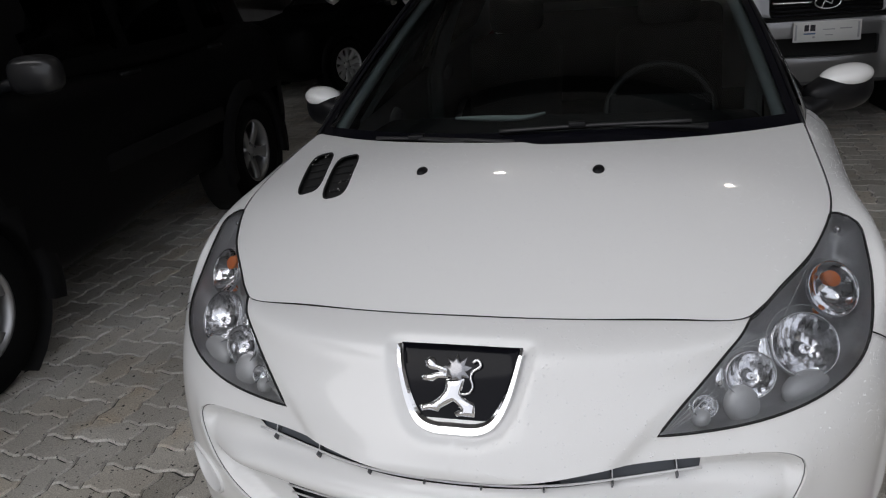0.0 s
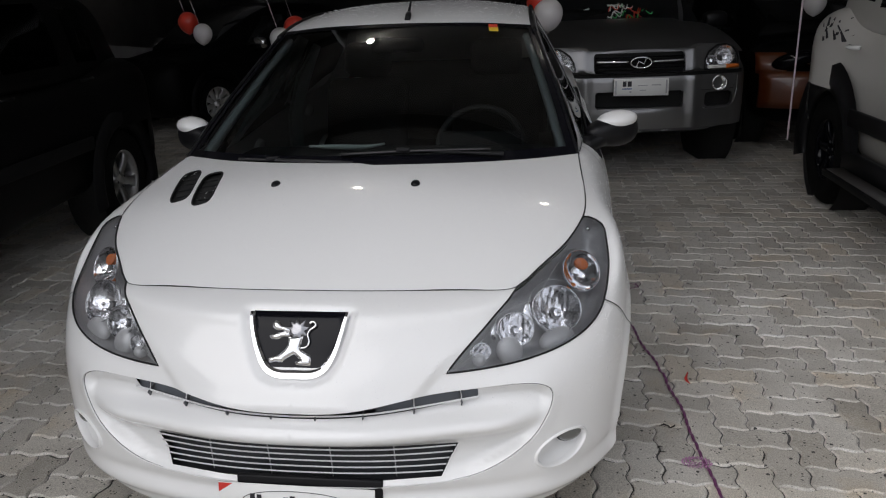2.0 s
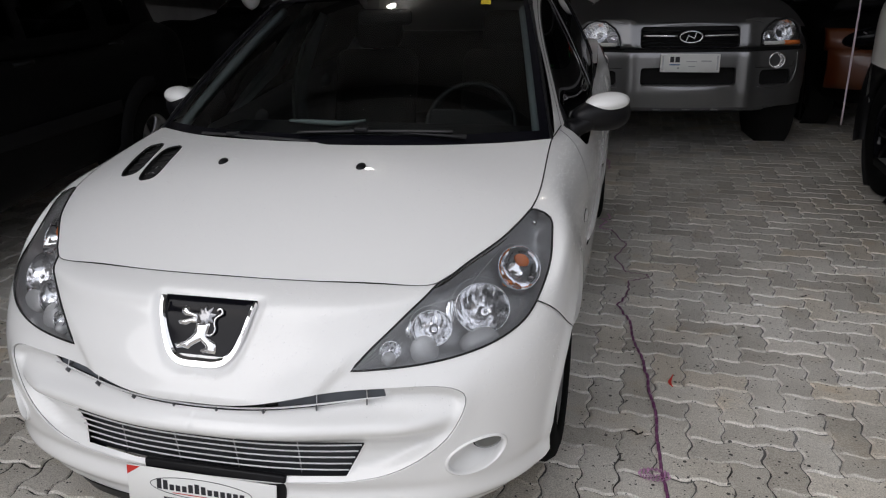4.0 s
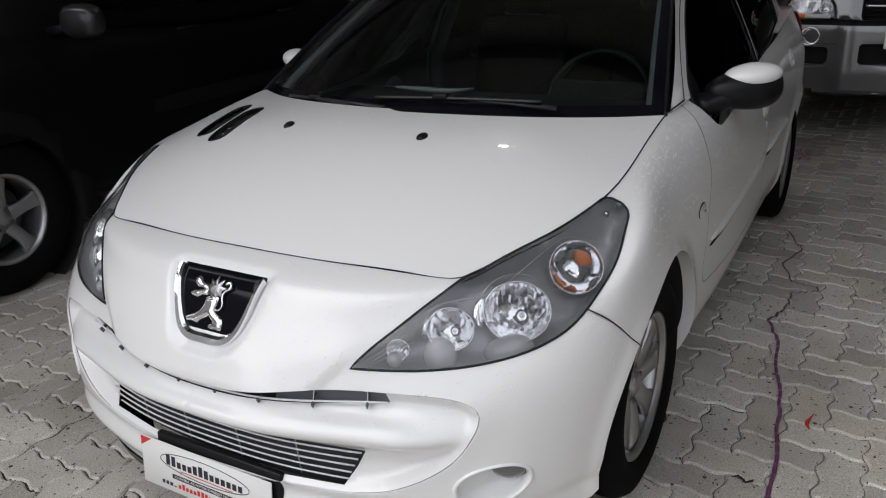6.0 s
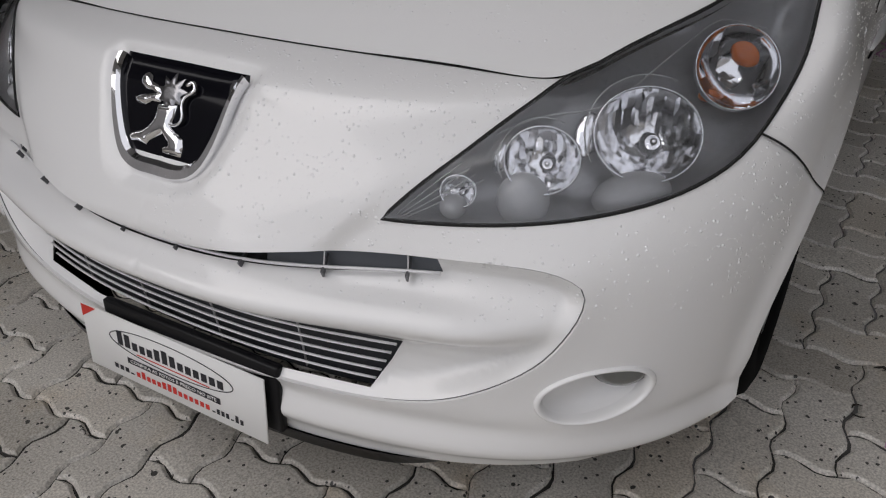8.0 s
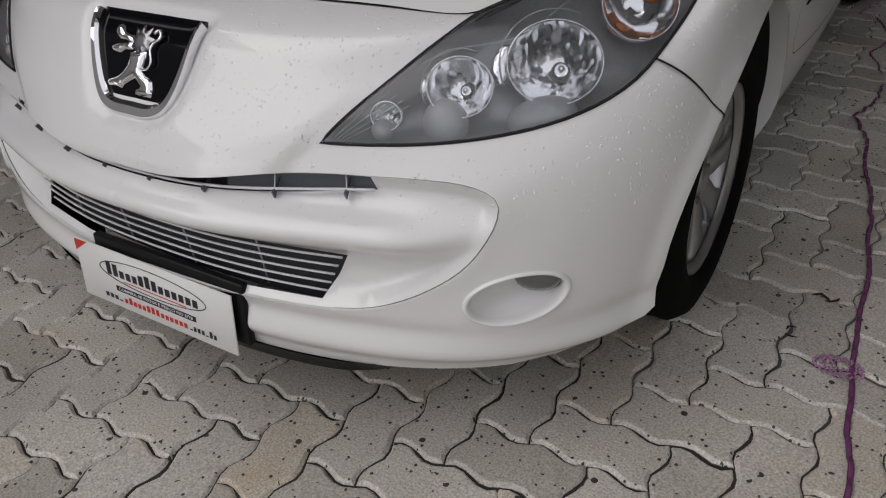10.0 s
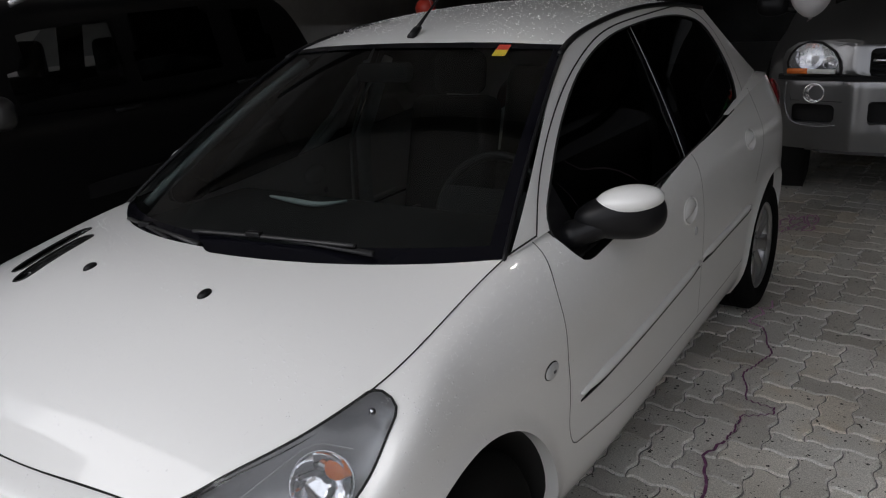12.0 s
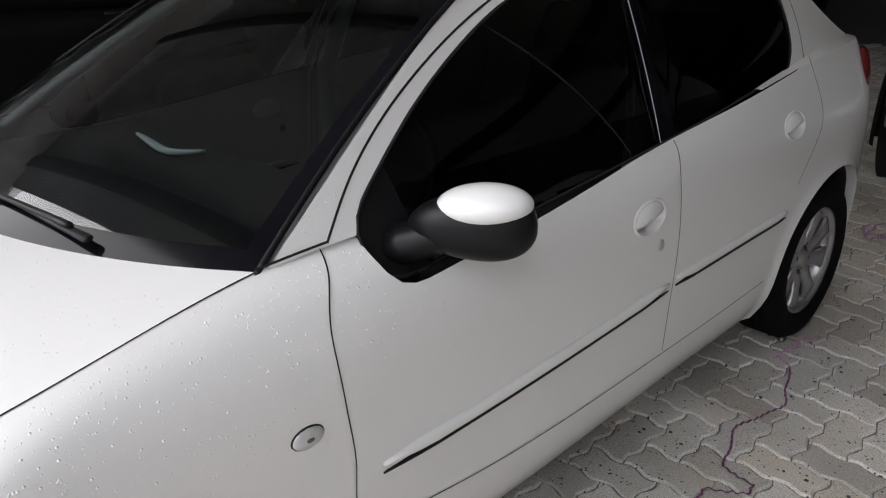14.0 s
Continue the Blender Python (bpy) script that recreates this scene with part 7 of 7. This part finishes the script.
pos = geo.outputs["Position"]
one = math_node(PAVER, "FRACT", math_node(PAVER, "ADD", geo.outputs["Random Per Island"], info.outputs["Random"]), 0.0)
tint = ramp(PAVER, one, [(0.0, (0.34, 0.33, 0.31)), (0.45, (0.43, 0.425, 0.412)), (0.8, (0.49, 0.48, 0.46)), (1.0, (0.45, 0.42, 0.375))])
big = node(PAVER, "ShaderNodeTexNoise", Scale=2.2, Detail=5.0)
link(PAVER, pos, big.inputs["Vector"])
blotch = ramp(PAVER, big.outputs["Fac"], [(0.3, (0.74, 0.73, 0.71)), (0.7, (1.08, 1.08, 1.08))])
fine = node(PAVER, "ShaderNodeTexNoise", Scale=240.0, Detail=3.0)
link(PAVER, pos, fine.inputs["Vector"])
grain = ramp(PAVER, fine.outputs["Fac"], [(0.3, (0.62, 0.62, 0.61)), (0.7, (1.24, 1.24, 1.24))])
pits = node(PAVER, "ShaderNodeTexVoronoi", Scale=64.0)
link(PAVER, pos, pits.inputs["Vector"])
rare = node(PAVER, "ShaderNodeTexNoise", Scale=30.0, Detail=2.0)
link(PAVER, pos, rare.inputs["Vector"])
hole = math_node(PAVER, "MULTIPLY", math_node(PAVER, "LESS_THAN", pits.outputs["Distance"], 0.21), math_node(PAVER, "GREATER_THAN", rare.outputs["Fac"], 0.53))
coarse = node(PAVER, "ShaderNodeTexVoronoi", Scale=21.0)
link(PAVER, pos, coarse.inputs["Vector"])
hole = math_node(PAVER, "MAXIMUM", hole, math_node(PAVER, "MULTIPLY", math_node(PAVER, "LESS_THAN", coarse.outputs["Distance"], 0.13), math_node(PAVER, "GREATER_THAN", rare.outputs["Fac"], 0.50)))
stain = node(PAVER, "ShaderNodeTexNoise", Scale=5.5, Detail=4.0)
link(PAVER, pos, stain.inputs["Vector"])
rust = ramp(PAVER, stain.outputs["Fac"], [(0.58, (1, 1, 1)), (0.76, (0.97, 0.90, 0.80))])
col = mix(PAVER, "MULTIPLY", 1.0, mix(PAVER, "MULTIPLY", 1.0, mix(PAVER, "MULTIPLY", 1.0, tint, blotch), grain), rust)
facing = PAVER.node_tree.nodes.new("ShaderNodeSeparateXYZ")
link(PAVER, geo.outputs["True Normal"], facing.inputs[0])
# paler chamfers paint in caught light as well as wear; joint walls darker
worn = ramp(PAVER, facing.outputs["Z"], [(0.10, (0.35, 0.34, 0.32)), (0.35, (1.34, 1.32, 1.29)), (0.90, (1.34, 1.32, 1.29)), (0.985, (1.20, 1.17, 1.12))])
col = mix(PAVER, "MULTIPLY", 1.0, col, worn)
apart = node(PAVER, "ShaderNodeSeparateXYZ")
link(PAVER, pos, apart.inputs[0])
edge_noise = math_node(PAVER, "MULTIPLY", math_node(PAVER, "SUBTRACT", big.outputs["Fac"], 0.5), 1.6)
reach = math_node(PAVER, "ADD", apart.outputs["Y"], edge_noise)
# paler with depth: light missing under the roof is added to the colour
covered_light = ramp(PAVER, math_node(PAVER, "DIVIDE", reach, 3.0), [(0.25, (1.08, 1.065, 1.035)), (0.60, (1.25, 1.26, 1.27))])
col = mix(PAVER, "MULTIPLY", 1.0, col, covered_light)
link(PAVER, ramp(PAVER, facing.outputs["Z"], [(0.35, (0.36, 0.36, 0.36)), (0.90, (0.40, 0.40, 0.40)), (0.985, (0.60, 0.60, 0.60))]), pb.inputs["Roughness"])
dark_hole = PAVER.node_tree.nodes.new("ShaderNodeRGB")
dark_hole.outputs[0].default_value = (0.03, 0.028, 0.025, 1)
col = mix(PAVER, "MIX", math_node(PAVER, "MULTIPLY", hole, 0.97), col, dark_hole.outputs[0])
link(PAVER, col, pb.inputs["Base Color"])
bump = node(PAVER, "ShaderNodeBump", Strength=0.35, Distance=0.002)
height = math_node(PAVER, "SUBTRACT", fine.outputs["Fac"], hole)
link(PAVER, height, bump.inputs["Height"])
link(PAVER, bump.outputs["Normal"], pb.inputs["Normal"])
JOINT = bumped(material("joint_sand", (0.05, 0.048, 0.045), 0.9), 300, 0.5, 0.002)
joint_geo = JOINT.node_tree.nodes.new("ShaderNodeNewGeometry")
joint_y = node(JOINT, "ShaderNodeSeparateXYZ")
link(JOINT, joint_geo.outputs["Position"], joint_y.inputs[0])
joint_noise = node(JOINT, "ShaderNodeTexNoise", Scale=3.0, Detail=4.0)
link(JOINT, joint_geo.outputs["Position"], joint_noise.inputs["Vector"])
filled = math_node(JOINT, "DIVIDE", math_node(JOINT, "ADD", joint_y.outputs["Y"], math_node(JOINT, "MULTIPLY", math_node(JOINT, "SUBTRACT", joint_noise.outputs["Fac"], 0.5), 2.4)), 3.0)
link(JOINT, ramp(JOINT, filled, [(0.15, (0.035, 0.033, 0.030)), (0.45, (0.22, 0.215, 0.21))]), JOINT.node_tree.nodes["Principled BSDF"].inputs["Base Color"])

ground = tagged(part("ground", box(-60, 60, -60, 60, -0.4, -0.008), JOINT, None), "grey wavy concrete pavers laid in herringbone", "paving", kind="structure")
X0, Y0, SX, SY, WAVE = -0.126, 0.022, 0.1095, 0.1135, 0.0088


def paver_outline(long_x, seg):
    """The wavy outline of a paver two units by one, from its lower left node."""
    nx, ny = (2, 1) if long_x else (1, 2)
    pts = []
    for k in range(nx * seg):
        t = k / seg
        pts.append((t * SX, WAVE * math.sin(2 * math.pi * t)))
    for k in range(ny * seg):
        t = k / seg
        pts.append((nx * SX - WAVE * math.sin(2 * math.pi * t), t * SY))
    for k in range(nx * seg):
        t = nx - k / seg
        pts.append((t * SX, ny * SY + WAVE * math.sin(2 * math.pi * t)))
    for k in range(ny * seg):
        t = ny - k / seg
        pts.append((-WAVE * math.sin(2 * math.pi * t), t * SY))
    return np.array(pts)


def paver_mesh(long_x, seg):
    """Points and faces of one paver with worn, bevelled edges."""
    o = paver_outline(long_x, seg)
    t = np.roll(o, -1, 0) - np.roll(o, 1, 0)
    t /= np.linalg.norm(t, axis=1, keepdims=True)
    n_in = np.stack([-t[:, 1], t[:, 0]], -1)
    wob = 0.0007 * np.sin(np.arange(len(o)) * 2.4) + 0.0005 * np.sin(np.arange(len(o)) * 5.1 + 1)
    rings = [(0.0015, -0.018), (0.0019, -0.0070), (0.0070, -0.0009), (0.0092, 0.0)]
    verts = np.concatenate([np.c_[o + n_in * (d + wob)[:, None], np.full(len(o), z)] for d, z in rings])
    k = len(o)
    faces = [(r * k + i, r * k + (i + 1) % k, (r + 1) * k + (i + 1) % k, (r + 1) * k + i) for r in range(3) for i in range(k)]
    faces.append(tuple(3 * k + i for i in range(k)))
    return verts, faces


cells = []
for j in range(-44, 92):
    for i in range(-52, 62):
        kind = (i - j) % 4
        if kind == 1:
            cells.append((True, X0 + SX * i, Y0 + SY * j))
        elif kind == 0:
            cells.append((False, X0 + SX * i, Y0 + SY * j))
near = sorted((c for c in cells if -1.3 < c[1] < 1.6 and -1.0 < c[2] < 3.2 and not (-0.45 < c[1] < 0.55 and 0.45 < c[2])), key=lambda c: math.hypot(c[1] - 0.55, (c[2] - 0.25) * 0.9))[:300]
chosen = set(near)
shared = {}
for flag in (True, False):
    v, f = paver_mesh(flag, 6)
    me = bpy.data.meshes.new("paver")
    me.from_pydata(v.tolist(), [], f)
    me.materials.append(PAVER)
    me.update()
    shared[flag] = me
rng = np.random.default_rng(9)
for c in near:
    ob = new("paver", shared[c[0]])
    ob.parent = ground
    ob.matrix_basis = pose(c[1], c[2], rng.normal(0, 0.0008), rng.normal(0, 0.3), rng.normal(0, 0.3), rng.normal(0, 0.4))
base = {flag: paver_mesh(flag, 4) for flag in (True, False)}
vv, ff, count = [], [], 0
for c in cells:
    if c in chosen:
        continue
    v, f = base[c[0]]
    v = v + np.array([c[1], c[2], rng.normal(0, 0.0009)])
    v[:, 2] += (v[:, 0] - c[1] - 0.1) * rng.normal(0, 0.006)
    vv.append(v)
    ff += [tuple(count + q for q in face) for face in f]
    count += len(v)
me = bpy.data.meshes.new("pavers")
me.from_pydata(np.concatenate(vv).tolist(), [], ff)
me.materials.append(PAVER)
me.update()
rest = new("pavers", me)
rest.parent = ground
tagged(rest, "further grey wavy concrete pavers", kind="stuff")
